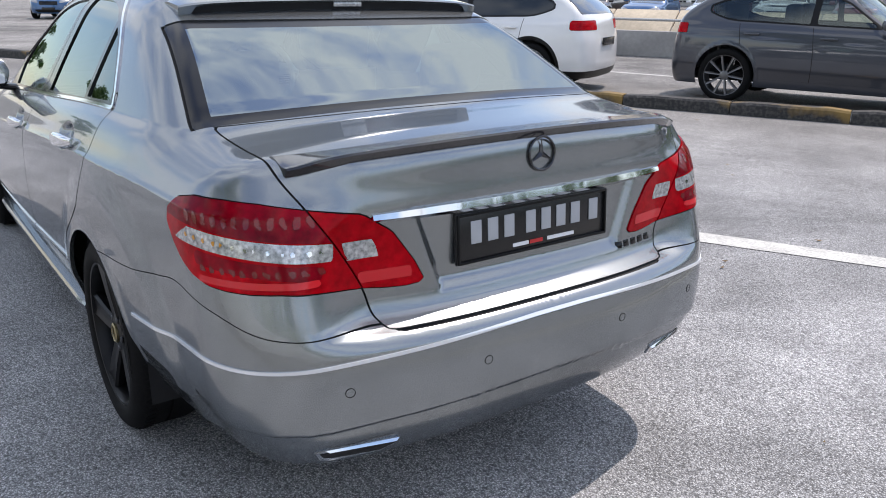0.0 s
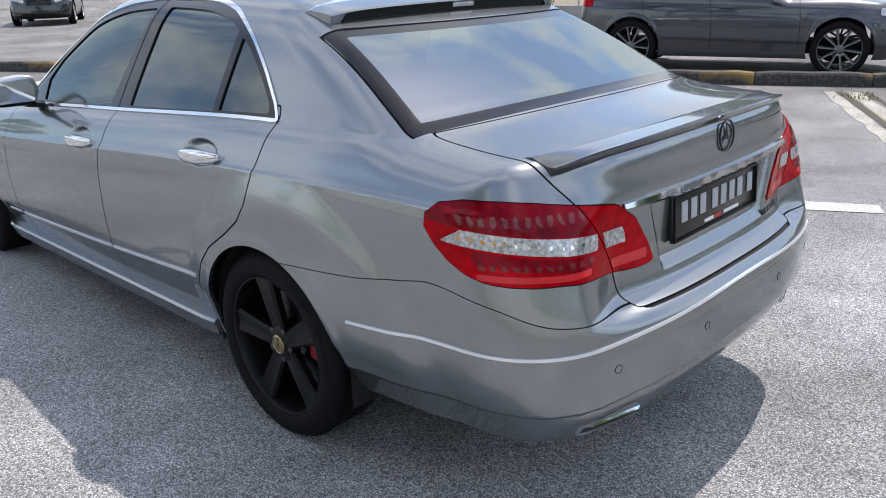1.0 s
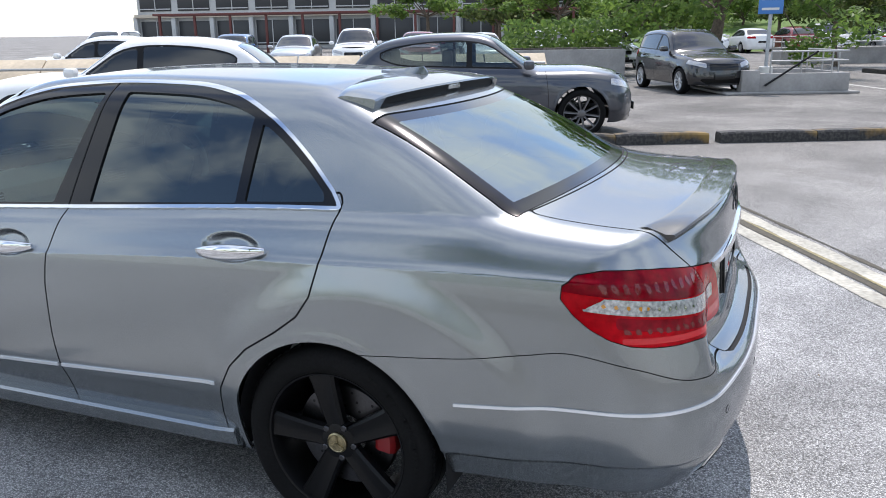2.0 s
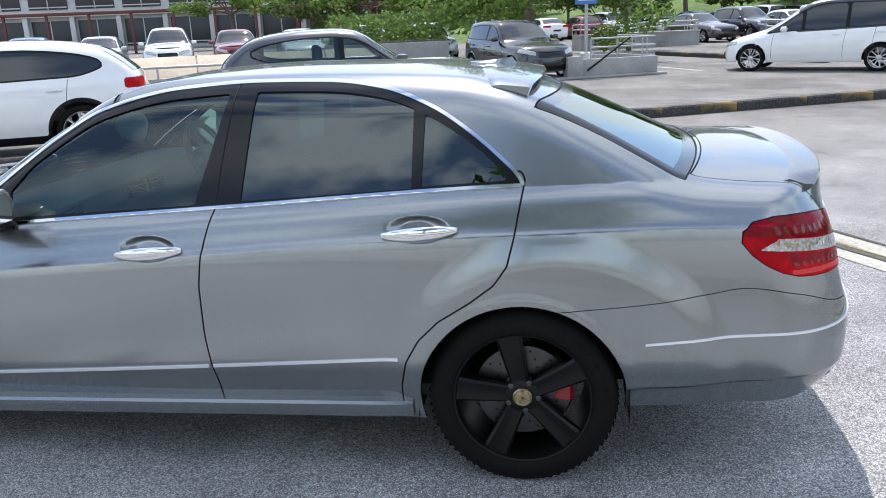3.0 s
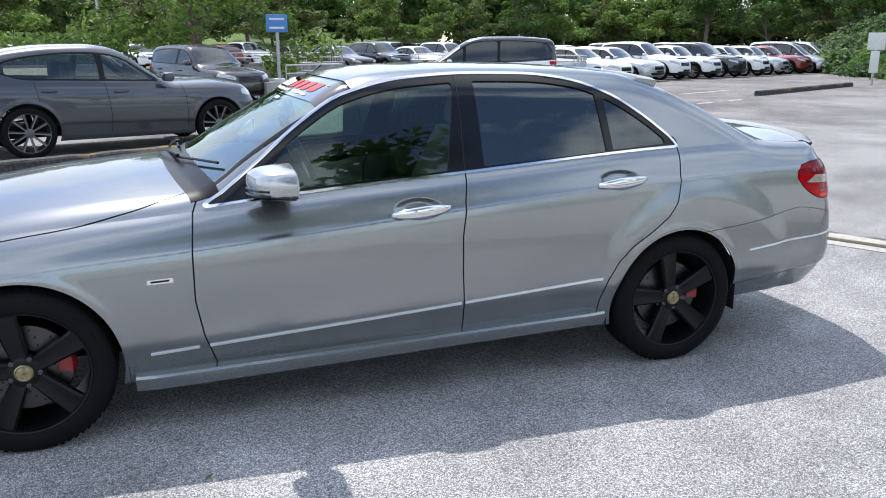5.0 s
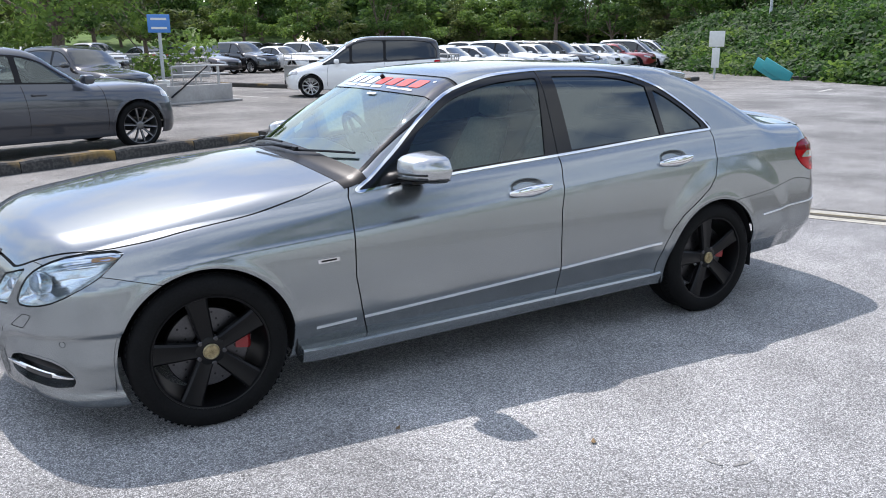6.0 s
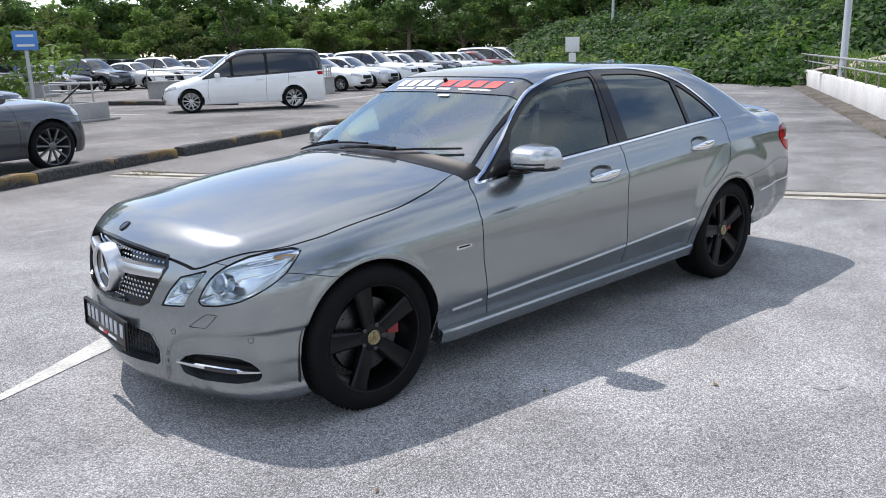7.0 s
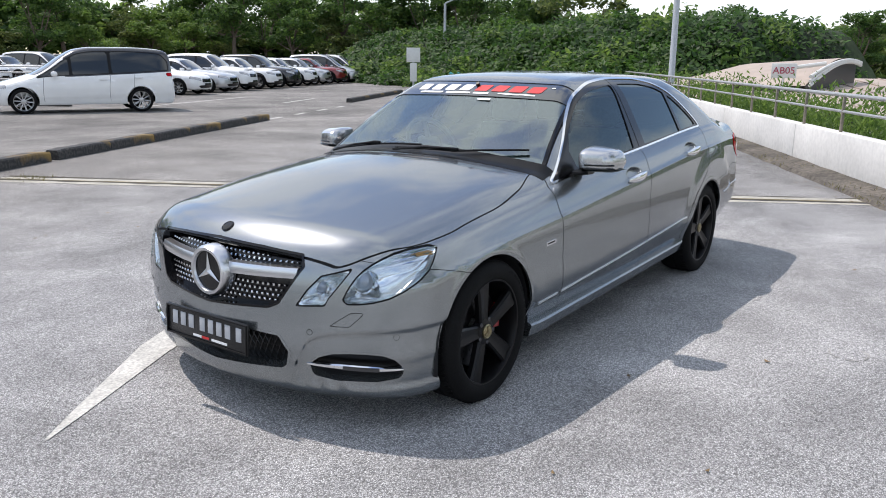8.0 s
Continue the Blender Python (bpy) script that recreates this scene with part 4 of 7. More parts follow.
    # grille, intake and front lamps
    grille = outline([(-0.44, 0.742), (-0.25, 0.757), (0, 0.766), (0.25, 0.757), (0.44, 0.742), (0.458, 0.70), (0.432, 0.655), (0.365, 0.545), (0.32, 0.524), (0, 0.502), (-0.32, 0.524), (-0.365, 0.545), (-0.432, 0.655), (-0.458, 0.70)])
    g_area = sk.cut(lambda x, y, z, n: np.maximum(inside_of(grille, y, z), 3.2 - x), gap=0)
    g_ob = new("grille")
    g_ob.parent = car
    skin("grille_panel", g_area, BLACK_GLOSS, g_ob, lift=-0.045)
    front_half = clip(full, 3.2 - full[0][:, 0])[0]
    overlay("grille_frame", band(lambda x, y, z: inside_of(grille, y, z), 0.0045), BLACK_GLOSS, g_ob, lift=0.002, rim=0.05, split=False, base=front_half)
    for r in range(11):
        z = 0.525 + 0.0215 * r
        for i in range(-17, 18):
            y = (i + 0.5 * (r % 2)) * 0.0265
            if inside_of(grille, np.array([y]), np.array([z]))[0] > -0.014 or (abs(z - 0.648) < 0.036 and abs(y) < 0.43) or math.hypot(y, z - 0.632) < 0.10:
                continue
            p, n = skin_at(y=y, z=z, side=1)
            bm = bmesh.new()
            r0 = 0.0052
            v = [bm.verts.new(q) for q in ((-r0, 0, -r0), (r0, 0, -r0), (r0, 0, r0), (-r0, 0, r0), (0, r0 * 0.9, 0))]
            for k in range(4):
                bm.faces.new((v[k], v[(k + 1) % 4], v[4]))
            bmesh.ops.recalc_face_normals(bm, faces=bm.faces)
            part("grille_stud", bm, CHROME, g_ob, smooth=False, m=Matrix.Translation(p - n * 0.036) @ n.to_track_quat("Y", "Z").to_matrix().to_4x4())
    for z0, dz in ((0.655, 0.029),):
        for sy in (1, -1):
            bm = bmesh.new()
            rows = []
            for i in range(13):
                y = sy * (0.07 + 0.365 * i / 12)
                p, n = skin_at(y=y, z=0.65, side=1)
                k = i / 12
                zc, hh = z0 + 0.012 * k, dz * (1 - 0.1 * k)
                rows.append([(p.x - 0.045, y, zc + hh), (p.x - 0.012, y, zc + hh * 0.9), (p.x - 0.003, y, zc + hh * 0.2), (p.x - 0.006, y, zc - hh * 0.7), (p.x - 0.045, y, zc - hh)])
            loft(bm, rows)
            part("grille_bar", bm, SATIN, g_ob, "satin silver grille bar")
    bm = bmesh.new()
    lathe(bm, [(0.112, -0.05), (0.110, 0.0), (0.100, 0.014), (0.088, 0.012), (0.084, 0.002)], 56)
    emblem = part("emblem_ring", bm, SATIN, g_ob, "silver ring round a three-pointed emblem", m=Matrix.Translation((3.688, 0, 0.632)) @ Matrix.Rotation(radians(-90), 4, "Z"))
    bm = bmesh.new()
    lathe(bm, [(0.085, 0.0), (0.0005, 0.001)], 40)
    part("emblem_disc", bm, BLACK_GLOSS, emblem)
    bm = bmesh.new()
    for i in range(3):
        mm = Matrix.Rotation(2 * math.pi * i / 3, 4, "Y")
        v = [bm.verts.new(mm @ Vector(q)) for q in ((0, 0.012, 0), (0.017, 0.002, -0.010), (0, 0.004, 0.083), (-0.017, 0.002, -0.010))]
        bm.faces.new((v[0], v[1], v[2])), bm.faces.new((v[0], v[2], v[3]))
    bmesh.ops.recalc_face_normals(bm, faces=bm.faces)
    part("emblem_star", bm, SATIN, emblem, smooth=False)

    intake = outline([(-0.37, 0.415), (0, 0.44), (0.37, 0.415), (0.415, 0.345), (0.385, 0.262), (0, 0.235), (-0.385, 0.262), (-0.415, 0.345)])
    i_area = sk.cut(lambda x, y, z, n: np.maximum(inside_of(intake, y, z), 3.2 - x), gap=0)
    i_ob = skin("lower_intake", i_area, BLACK_MATT, car, "black mesh lower air intake", lift=-0.06)
    overlay("intake_rim", band(lambda x, y, z: inside_of(intake, y, z), 0.005), PAINT, i_ob, lift=0.001, rim=0.06, split=False, base=front_half)
    for i in range(-13, 14):
        for sl in (-1, 1):
            pts = []
            for k in range(7):
                z = 0.235 + 0.028 * k
                y = i * 0.03 + sl * (k - 3) * 0.014
                if inside_of(intake, np.array([y]), np.array([z]))[0] < -0.004:
                    p, n = skin_at(y=y, z=z, side=1)
                    pts.append(p - n * 0.05)
            if len(pts) > 1:
                bm = bmesh.new()
                tube(bm, pts, 0.0025, 4)
                part("mesh_wire", bm, BLACK_GLOSS, i_ob)
    p, n = skin_at(y=0, z=0.375, side=1)
    number_plate(car, Matrix.Translation((p.x + 0.010, -0.015, 0.378)) @ Matrix.Rotation(radians(90), 4, "Z") @ Matrix.Rotation(radians(-3), 4, "X"))

    head = outline([(0.752, 0.562), (0.80, 0.63), (0.865, 0.688), (0.96, 0.728), (1.09, 0.758), (1.335, 0.766), (1.30, 0.715), (1.25, 0.668), (1.062, 0.594), (0.90, 0.566)], 1)
    inner_head = outline([(0.505, 0.543), (0.57, 0.61), (0.65, 0.668), (0.825, 0.702), (0.77, 0.655), (0.685, 0.580), (0.665, 0.552)], 0)
    for poly, name, label in ((head, "headlamp", "clear headlamp with a chrome projector"), (inner_head, "inner_headlamp", "clear inner headlamp")):
        for h, sy in zip(halves(sk.cut(lambda x, y, z, n: np.maximum(inside_of(poly, wrap_front(x, y), z), 2.9 - x), gap=0.003)), (1, -1)):
            ob = skin(name, h, CLEAR_LENS, car, label, lift=0.001)
            Vh = h[0]
            dh = inside_of(poly, wrap_front(Vh[:, 0], np.abs(Vh[:, 1])), Vh[:, 2])
            bowl = (Vh - h[1] * (0.07 * step(0.0, -0.06, dh) + 0.004)[:, None], h[1], h[2])
            P = bowl[0]
            t3 = P[bowl[2]]
            fn = np.cross(t3[:, 1] - t3[:, 0], t3[:, 2] - t3[:, 0])
            nn = np.zeros_like(P)
            for k in range(3):
                np.add.at(nn, bowl[2][:, k], fn)
            nn /= np.maximum(np.linalg.norm(nn, axis=1, keepdims=True), 1e-9)
            skin("reflector", (P, nn, bowl[2]), REFLECTOR, ob)
            edge = clip(h, -dh - 0.0035)[0]
            skin("lamp_edge", edge, BLACK_GLOSS, ob, lift=0.002)
            spots = ((3.40, 0.665, 0.650, 0.040),) if name == "headlamp" else ((3.60, 0.52, 0.62, 0.022),)
            for cx, cy, cz, r in spots:
                p, n = skin_at(y=cy, z=cz, side=1)
                face = Vector((0.93, 0.32 * sy, 0.1)).normalized()
                mm = Matrix.Translation((p.x - 0.035 if name == "headlamp" else p.x - 0.03, sy * cy, cz)) @ face.to_track_quat("Y", "Z").to_matrix().to_4x4()
                bm = bmesh.new()
                lathe(bm, [(r + 0.012, -0.04), (r + 0.012, 0.0), (r + 0.006, 0.006), (r, 0.0)], 32)
                part("projector_ring", bm, CHROME, ob, m=mm)
                bm = bmesh.new()
                lathe(bm, [(r * math.cos(a), 0.55 * r * math.sin(a)) for a in (0, 0.3, 0.6, 0.9, 1.2, 1.56)], 32)
                part("projector_lens", bm, LENS_BALL, ob, m=mm)
            if name == "headlamp":
                for k in range(3):
                    pts = []
                    for i in range(8):
                        w0 = 0.92 + 0.045 * i + 0.02 * k
                        cy = 0.62 + 0.026 * i
                        p, n = skin_at(y=min(cy, 0.80), z=0.675 + 0.018 * k + 0.006 * i, side=1)
                        pts.append((p.x - 0.03 - 0.01 * (2 - k), sy * p.y, p.z))
                    bm = bmesh.new()
                    tube(bm, pts, 0.004, 5)
                    part("reflector_rib", bm, CHROME, ob)
                wh = wrap_front(Vh[:, 0], np.abs(Vh[:, 1]))
                amber = clip(h, np.maximum.reduce([dh + 0.014, 1.19 - wh, 0.735 - Vh[:, 2]]))[0]
                if amber is not None:
                    skin("side_reflector", amber, LED_AMBER, ob, lift=-0.006)

    # fog lamps in the front bumper
    fog = outline([(0.55, 0.288), (0.65, 0.352), (0.85, 0.364), (1.03, 0.352), (1.125, 0.280), (1.07, 0.228), (0.62, 0.222)], 1)

    def fog_region(x, y, z, n):
        return np.maximum(inside_of(fog, wrap_front(x, y), z), 2.9 - x)
    for h, sy in zip(halves(sk.cut(fog_region, gap=0)), (1, -1)):
        ob = skin("fog_recess", h, BLACK_MATT, car, "black recess with a chrome bar", lift=-0.045)
        mine = clip(front_half, -sy * front_half[0][:, 1])[0]
        overlay("recess_rim", band(lambda x, y, z: inside_of(fog, wrap_front(x, y), z), 0.005), PAINT, ob, lift=0.001, rim=0.05, split=False, base=mine)
        bm = bmesh.new()
        rows, lens = [], []
        for i in range(17):
            w0 = 0.56 + 0.54 * i / 16
            y = 0.46 + 0.32 * (i / 16) ** 0.85
            for _ in range(12):
                p, n = skin_at(y=y, z=0.298, side=1)
                y += 0.6 * (w0 - (y + 3.68 - p.x)) * 0.5
            k = 0.35 + 0.65 * math.sin(math.pi * min(1, max(0, i / 16))) ** 0.5
            c = p + n * 0.004
            rows.append([(c.x - n.x * a, sy * (c.y - n.y * a), 0.298 - 0.012 * (i / 16) + b * k) for a, b in ((0.03, 0.013), (0.004, 0.012), (-0.003, 0.006), (-0.003, -0.006), (0.004, -0.012), (0.03, -0.013))])
            if 6 <= i <= 12:
                lens.append([(c.x + n.x * 0.002 - n.x * a, sy * (c.y + n.y * 0.002 - n.y * a), 0.297 - 0.012 * (i / 16) + b) for a, b in ((0.01, 0.009), (-0.004, 0.008), (-0.004, -0.007), (0.01, -0.008))])
        loft(bm, rows)
        part("fog_bar", bm, CHROME, ob, "chrome fog lamp bar")
        bm = bmesh.new()
        loft(bm, lens)
        part("fog_lens", bm, STEEL, ob)

    # doors
    front_door = outline([(2.20, 0.93), (2.222, 0.88), (2.236, 0.74), (2.238, 0.55), (2.212, 0.40), (2.165, 0.25), (1.106, 0.25), (1.106, 0.33), (1.122, 0.55), (1.122, 0.73), (1.10, 0.88), (1.066, 1.03)])
    rear_door = outline([(1.066, 1.03), (1.10, 0.88), (1.122, 0.73), (1.122, 0.55), (1.106, 0.33), (1.106, 0.25), (0.425, 0.25), (0.422, 0.36), (0.398, 0.46), (0.35, 0.545), (0.28, 0.615), (0.17, 0.685), (0.09, 0.745), (0.045, 0.81), (0.022, 0.90), (0.003, 1.00), (-0.012, 1.075), (0.0, 1.10)])
    strip_z = curve((0.0, 0.498), (2.6, 0.328))

    def strip_region(x0, x1):
        return [lambda x, y, z, n: np.maximum.reduce([x - x1, x0 - x, 0.5 - y])] + band(lambda x, y, z: z - strip_z(x), 0.0055)
    for poly, name, (hx, hz), (x0, x1) in ((front_door, "front_door", (1.305, 0.848), (1.125, 2.205)), (rear_door, "rear_door", (0.335, 0.920), (0.425, 1.108))):
        pieces = halves(sk.cut(side_region(poly), gap=0.003))
        for h, sy in zip(pieces, (1, -1)):
            ob = skin(name, h, PAINT, car, rim=0.014)
            door_handle(ob, hx, hz, sy)
            overlay("door_strip", strip_region(x0, x1), GLINT_TRIM, ob, "thin chrome strip", lift=0.005, rim=0.006, split=False, base=h)
    overlay("fender_strip", strip_region(2.235, 2.42), GLINT_TRIM, car, "thin chrome strip", lift=0.004)
    # trim badge on the front wings
    overlay("wing_badge", [lambda x, y, z, n: np.maximum(np.abs(x - 2.362) - 0.048, 0.5 - y)] + band(lambda x, y, z: z - 0.642 + 0.04 * (x - 2.36), 0.009), CHROME, car, "small silver wing badge", lift=0.003)
    overlay("wing_badge_bar", [lambda x, y, z, n: np.maximum(np.abs(x - 2.362) - 0.034, 0.5 - y)] + band(lambda x, y, z: z - 0.642 + 0.04 * (x - 2.36), 0.0035), BLACK_MATT, car, lift=0.004, rim=0)

    # bumpers
    back_top = curve((-1.3, 0.640), (-1.05, 0.655), (-0.9, 0.70), (-0.72, 0.728), (-0.6, 0.708), (-0.4, 0.68), (-0.1, 0.652))
    rear_b = sk.cut(lambda x, y, z, n: np.maximum.reduce([x + 0.1, z - back_top(x)]), gap=0.0014)
    rb = skin("rear_bumper", rear_b, PAINT, car, "grey rear bumper with a chrome strip", rim=0.012)
    fore_top = curve((2.9, 0.60), (3.05, 0.635), (3.2, 0.672), (3.35, 0.70), (3.5, 0.74), (3.8, 0.80))
    fore = sk.cut(lambda x, y, z, n: np.maximum(2.95 - x, z - fore_top(x)), gap=0.0014)
    fb = skin("front_bumper", fore, PAINT, car, "grey front bumper", rim=0.012)
    skin("body", sk.mesh, PAINT, car, rim=0.014)
    tagged(skin("seam", joined(sk.seams + lid.seams), SEAL, car, lift=-0.008), kind="stuff")
    strip_w = curve((-0.1, 0.613), (0.0, 0.613), (0.1, 0.611), (0.533, 0.594), (0.90, 0.576), (1.285, 0.563), (1.62, 0.539))
    overlay("bumper_strip", [lambda x, y, z, n: np.maximum(wrap_rear(x, y) - 1.612, x + 0.2)] + band(lambda x, y, z: z - strip_w(wrap_rear(x, y)), 0.0042), GLINT_TRIM, rb, "thin chrome bumper strip", lift=0.004, rim=0.005)
    for cy, cz, b, sd in ((0.245, 0.528, rb, -1), (0.612, 0.520, rb, -1), (-0.245, 0.528, rb, -1), (-0.612, 0.520, rb, -1), (0.50, 0.440, fb, 1), (-0.50, 0.440, fb, 1), (0.79, 0.425, fb, 1), (-0.79, 0.425, fb, 1)):
        p, n = skin_at(y=cy, z=cz, side=sd)
        mm = Matrix.Translation(p) @ n.to_track_quat("Y", "Z").to_matrix().to_4x4()
        bm = bmesh.new()
        lathe(bm, [(0.0125, -0.01), (0.0125, 0.0008), (0.0110, 0.0008), (0.0108, -0.003)], 24)
        sensor = part("parking_sensor", bm, SEAL, b, m=mm)
        bm = bmesh.new()
        lathe(bm, [(0.0108, -0.004), (0.0105, 0.0004), (0.0005, 0.0012)], 24)
        part("sensor_face", bm, PAINT, sensor)
    washer = outline([(0.685, 0.470), (0.80, 0.472), (0.885, 0.530), (0.81, 0.530)])
    overlay("washer_cover", band(lambda x, y, z: inside_of(washer, wrap_front(x, y), z), 0.0012), SEAL, fb, lift=0.0008, rim=0, base=front_half)

    # exhaust outlets
    pipe = outline([(0.470, 0.348), (0.50, 0.350), (0.655, 0.352), (0.675, 0.342), (0.655, 0.306), (0.63, 0.300), (0.50, 0.300)])
    for sy in (1, -1):
        ring0, ring1, ring2 = [], [], []
        for y, z in pipe:
            p, n = skin_at(y=y, z=z, side=-1)
            ring0.append((p.x - 0.006, sy * y, z)), ring1.append((p.x - 0.009, sy * (0.57 + (y - 0.57) * 0.90), 0.326 + (z - 0.326) * 0.72)), ring2.append((p.x + 0.10, sy * (0.57 + (y - 0.57) * 0.86), 0.326 + (z - 0.326) * 0.68))
        bm = bmesh.new()
        loft(bm, [[(x + 0.03, y, z) for x, y, z in ring0], ring0, ring1, [(x + 0.02, y, z) for x, y, z in ring1]], caps=False)
        ex = part("exhaust_outlet", bm, CHROME, rb, "chrome exhaust surround")
        bm = bmesh.new()
        loft(bm, [[(x - 0.002, y, z) for x, y, z in ring1], ring2])
        part("exhaust_hollow", bm, SEAL, ex)

    # sills
    for sy in (1, -1):
        for prof, m, name in (([(0.78, 0.06), (0.872, 0.052), (0.893, 0.046), (0.900, 0.036), (0.898, 0.022), (0.80, 0.010)], PAINT, "side_skirt"), ([(0.80, 0.022), (0.893, 0.021), (0.884, -0.018), (0.86, -0.026), (0.80, -0.02)], PAINT, "skirt_underside")):
            bm = bmesh.new()
            rows = []
            for i in range(31):
                x = 0.388 + 2.096 * i / 30
                z = 0.251 - 0.0225 * (x - 0.372)
                e = 0.012 * max(0, (x - 2.40) / 0.08) + 0.012 * max(0, (0.42 - x) / 0.05)
                rows.append([(x, sy * (y - e), z + dz) for y, dz in prof])
            loft(bm, rows)
            part(name, bm, m, car)

    for sy in (1, -1):
        side_mirror(car, sy)
    cabin(car)
    overlay("headliner", lambda x, y, z, n: np.maximum.reduce([1.335 - z, 0.15 - x, x - 1.62, y - 0.60]), CREAM, car, "pale roof lining", lift=-0.03, rim=0, split=False)
    # wheels, wells and underbody
    for x in SALOON["wheels"]:
        wheel(car, pose(x, 0.885 - 0.0975, 0.320), r=0.327, rim_r=0.240)
        wheel(car, pose(x, -0.885 + 0.0975, 0.320, 0, 0, 180), r=0.327, rim_r=0.240)
        for sy in (1, -1):
            bm = bmesh.new()
            prev = None
            for i in range(25):
                t = math.pi * i / 24
                a = [bm.verts.new((x + 0.370 * math.cos(t), sy * yy, 0.318 + 0.370 * math.sin(t) if 0 < i < 24 else 0.22)) for yy in (0.875, 0.55)]
                if prev:
                    bm.faces.new((prev[0], prev[1], a[1], a[0]))
                prev = a
            part("wheel_liner", bm, SEAL, car)
    bm = bmesh.new()
    box(bm, (1.25, 0, 0.26), (4.35, 1.1, 0.05), 0.02)
    box(bm, (1.437, 0, 0.255), (2.0, 1.62, 0.06), 0.02)
    part("underbody", bm, SEAL, car)
    return car


saloon = build_saloon()

# ---- materials of the place ----


def asphalt(name):
    """Weathered asphalt: pale stone chips in a grey binder, with worn patches, stains and fine cracks."""
    m = bpy.data.materials.new(name)
    m.use_nodes = True
    nt = m.node_tree
    b = nt.nodes["Principled BSDF"]
    b.inputs["Roughness"].default_value = 0.85
    b.inputs["Specular IOR Level"].default_value = 0.35

    def node(kind, **inputs):
        n = nt.nodes.new("ShaderNode" + kind)
        for k, v in inputs.items():
            n.inputs[k.replace("_", " ")].default_value = v
        return n

    def ramp(src, a, b0, lo, hi):
        r = node("MapRange", From_Min=a, From_Max=b0, To_Min=lo, To_Max=hi)
        nt.links.new(src, r.inputs["Value"])
        return r.outputs[0]

    def times(p, q):
        n = nt.nodes.new("ShaderNodeMath")
        n.operation = "MULTIPLY"
        nt.links.new(p, n.inputs[0]), nt.links.new(q, n.inputs[1])
        return n.outputs[0]
    co = node("TexCoord")
    chips = node("TexVoronoi", Scale=185.0)
    chips.feature = "F1"
    tone = node("TexNoise", Scale=60.0, Detail=3.0)
    patch = node("TexNoise", Scale=0.55, Detail=6.0, Roughness=0.62)
    blot = node("TexNoise", Scale=2.3, Detail=5.0, Roughness=0.7)
    crack = node("TexVoronoi", Scale=0.35)
    crack.feature = "DISTANCE_TO_EDGE"
    warp = node("TexNoise", Scale=1.7, Detail=5.0)
    add = nt.nodes.new("ShaderNodeVectorMath")
    add.operation = "ADD"
    nt.links.new(co.outputs["Object"], add.inputs[0]), nt.links.new(warp.outputs["Color"], add.inputs[1])
    nt.links.new(add.outputs[0], crack.inputs["Vector"])
    for t in (chips, tone, patch, blot, warp):
        nt.links.new(co.outputs["Object"], t.inputs["Vector"])
    bright = nt.nodes.new("ShaderNodeSeparateColor")
    nt.links.new(chips.outputs["Color"], bright.inputs[0])
    v = times(ramp(bright.outputs[0], 0.0, 1.0, 0.46, 1.62), ramp(chips.outputs["Distance"], 0.0, 0.62, 1.25, 0.40))
    v = times(v, ramp(tone.outputs["Fac"], 0.3, 0.7, 0.85, 1.15))
    v = times(v, ramp(patch.outputs["Fac"], 0.36, 0.66, 0.72, 1.25))
    stain = node("TexNoise", Scale=0.24, Detail=8.0, Roughness=0.66, Distortion=0.6)
    nt.links.new(co.outputs["Object"], stain.inputs["Vector"])
    v = times(v, ramp(stain.outputs["Fac"], 0.48, 0.66, 1.05, 0.62))
    v = times(v, ramp(blot.outputs["Fac"], 0.35, 0.7, 0.92, 1.10))
    v = times(v, ramp(crack.outputs["Distance"], 0.0, 0.008, 0.88, 1.0))
    # damp dirt washed down beside the parapet
    def along(way, start):
        n = node("VectorMath")
        n.operation = "DOT_PRODUCT"
        n.inputs[1].default_value = way
        nt.links.new(co.outputs["Object"], n.inputs[0])
        q = nt.nodes.new("ShaderNodeMath")
        q.operation = "SUBTRACT"
        q.inputs[1].default_value = start
        nt.links.new(n.outputs["Value"], q.inputs[0])
        return q.outputs[0]
    # smoother, browner surfacing beyond the expansion joint; the fade towards the lane paints in light falloff at low
    # angles
    slab_and_falloff = times(ramp(along((-0.872, -0.489, 0), 2.79), -0.05, 0.05, 1.0, 0.84), ramp(along((-0.442, 0.897, 0), -7.82), 0.0, 5.5, 0.70, 1.0))
    v = times(v, slab_and_falloff)
    near_wall = times(ramp(along((-0.509, 0.861, 0), 3.862), -5.5, -0.6, 0.0, 1.0), ramp(along((0.861, 0.509, 0), -3.782), 0.8, -2.2, 0.0, 1.0))
    wet = node("TexNoise", Scale=0.9, Detail=8.0, Roughness=0.7)
    nt.links.new(co.outputs["Object"], wet.inputs["Vector"])
    dirt = times(near_wall, ramp(wet.outputs["Fac"], 0.30, 0.62, 0.15, 1.0))
    v = times(v, ramp(dirt, 0.0, 1.0, 1.0, 0.42))
    tint = node("Mix")
    tint.data_type = "RGBA"
    tint.inputs["A"].default_value, tint.inputs["B"].default_value = (0.555, 0.528, 0.490, 1), (0.540, 0.538, 0.532, 1)
    nt.links.new(ramp(slab_and_falloff, 0.65, 0.95, 0.0, 1.0), tint.inputs["Factor"])
    col = node("VectorMath")
    col.operation = "SCALE"
    nt.links.new(tint.outputs["Result"], col.inputs[0])
    nt.links.new(v, col.inputs["Scale"])
    nt.links.new(col.outputs[0], b.inputs["Base Color"])
    bp = node("Bump", Strength=0.8, Distance=0.004)
    nt.links.new(chips.outputs["Distance"], bp.inputs["Height"])
    bp.invert = True
    nt.links.new(bp.outputs[0], b.inputs["Normal"])
    return m


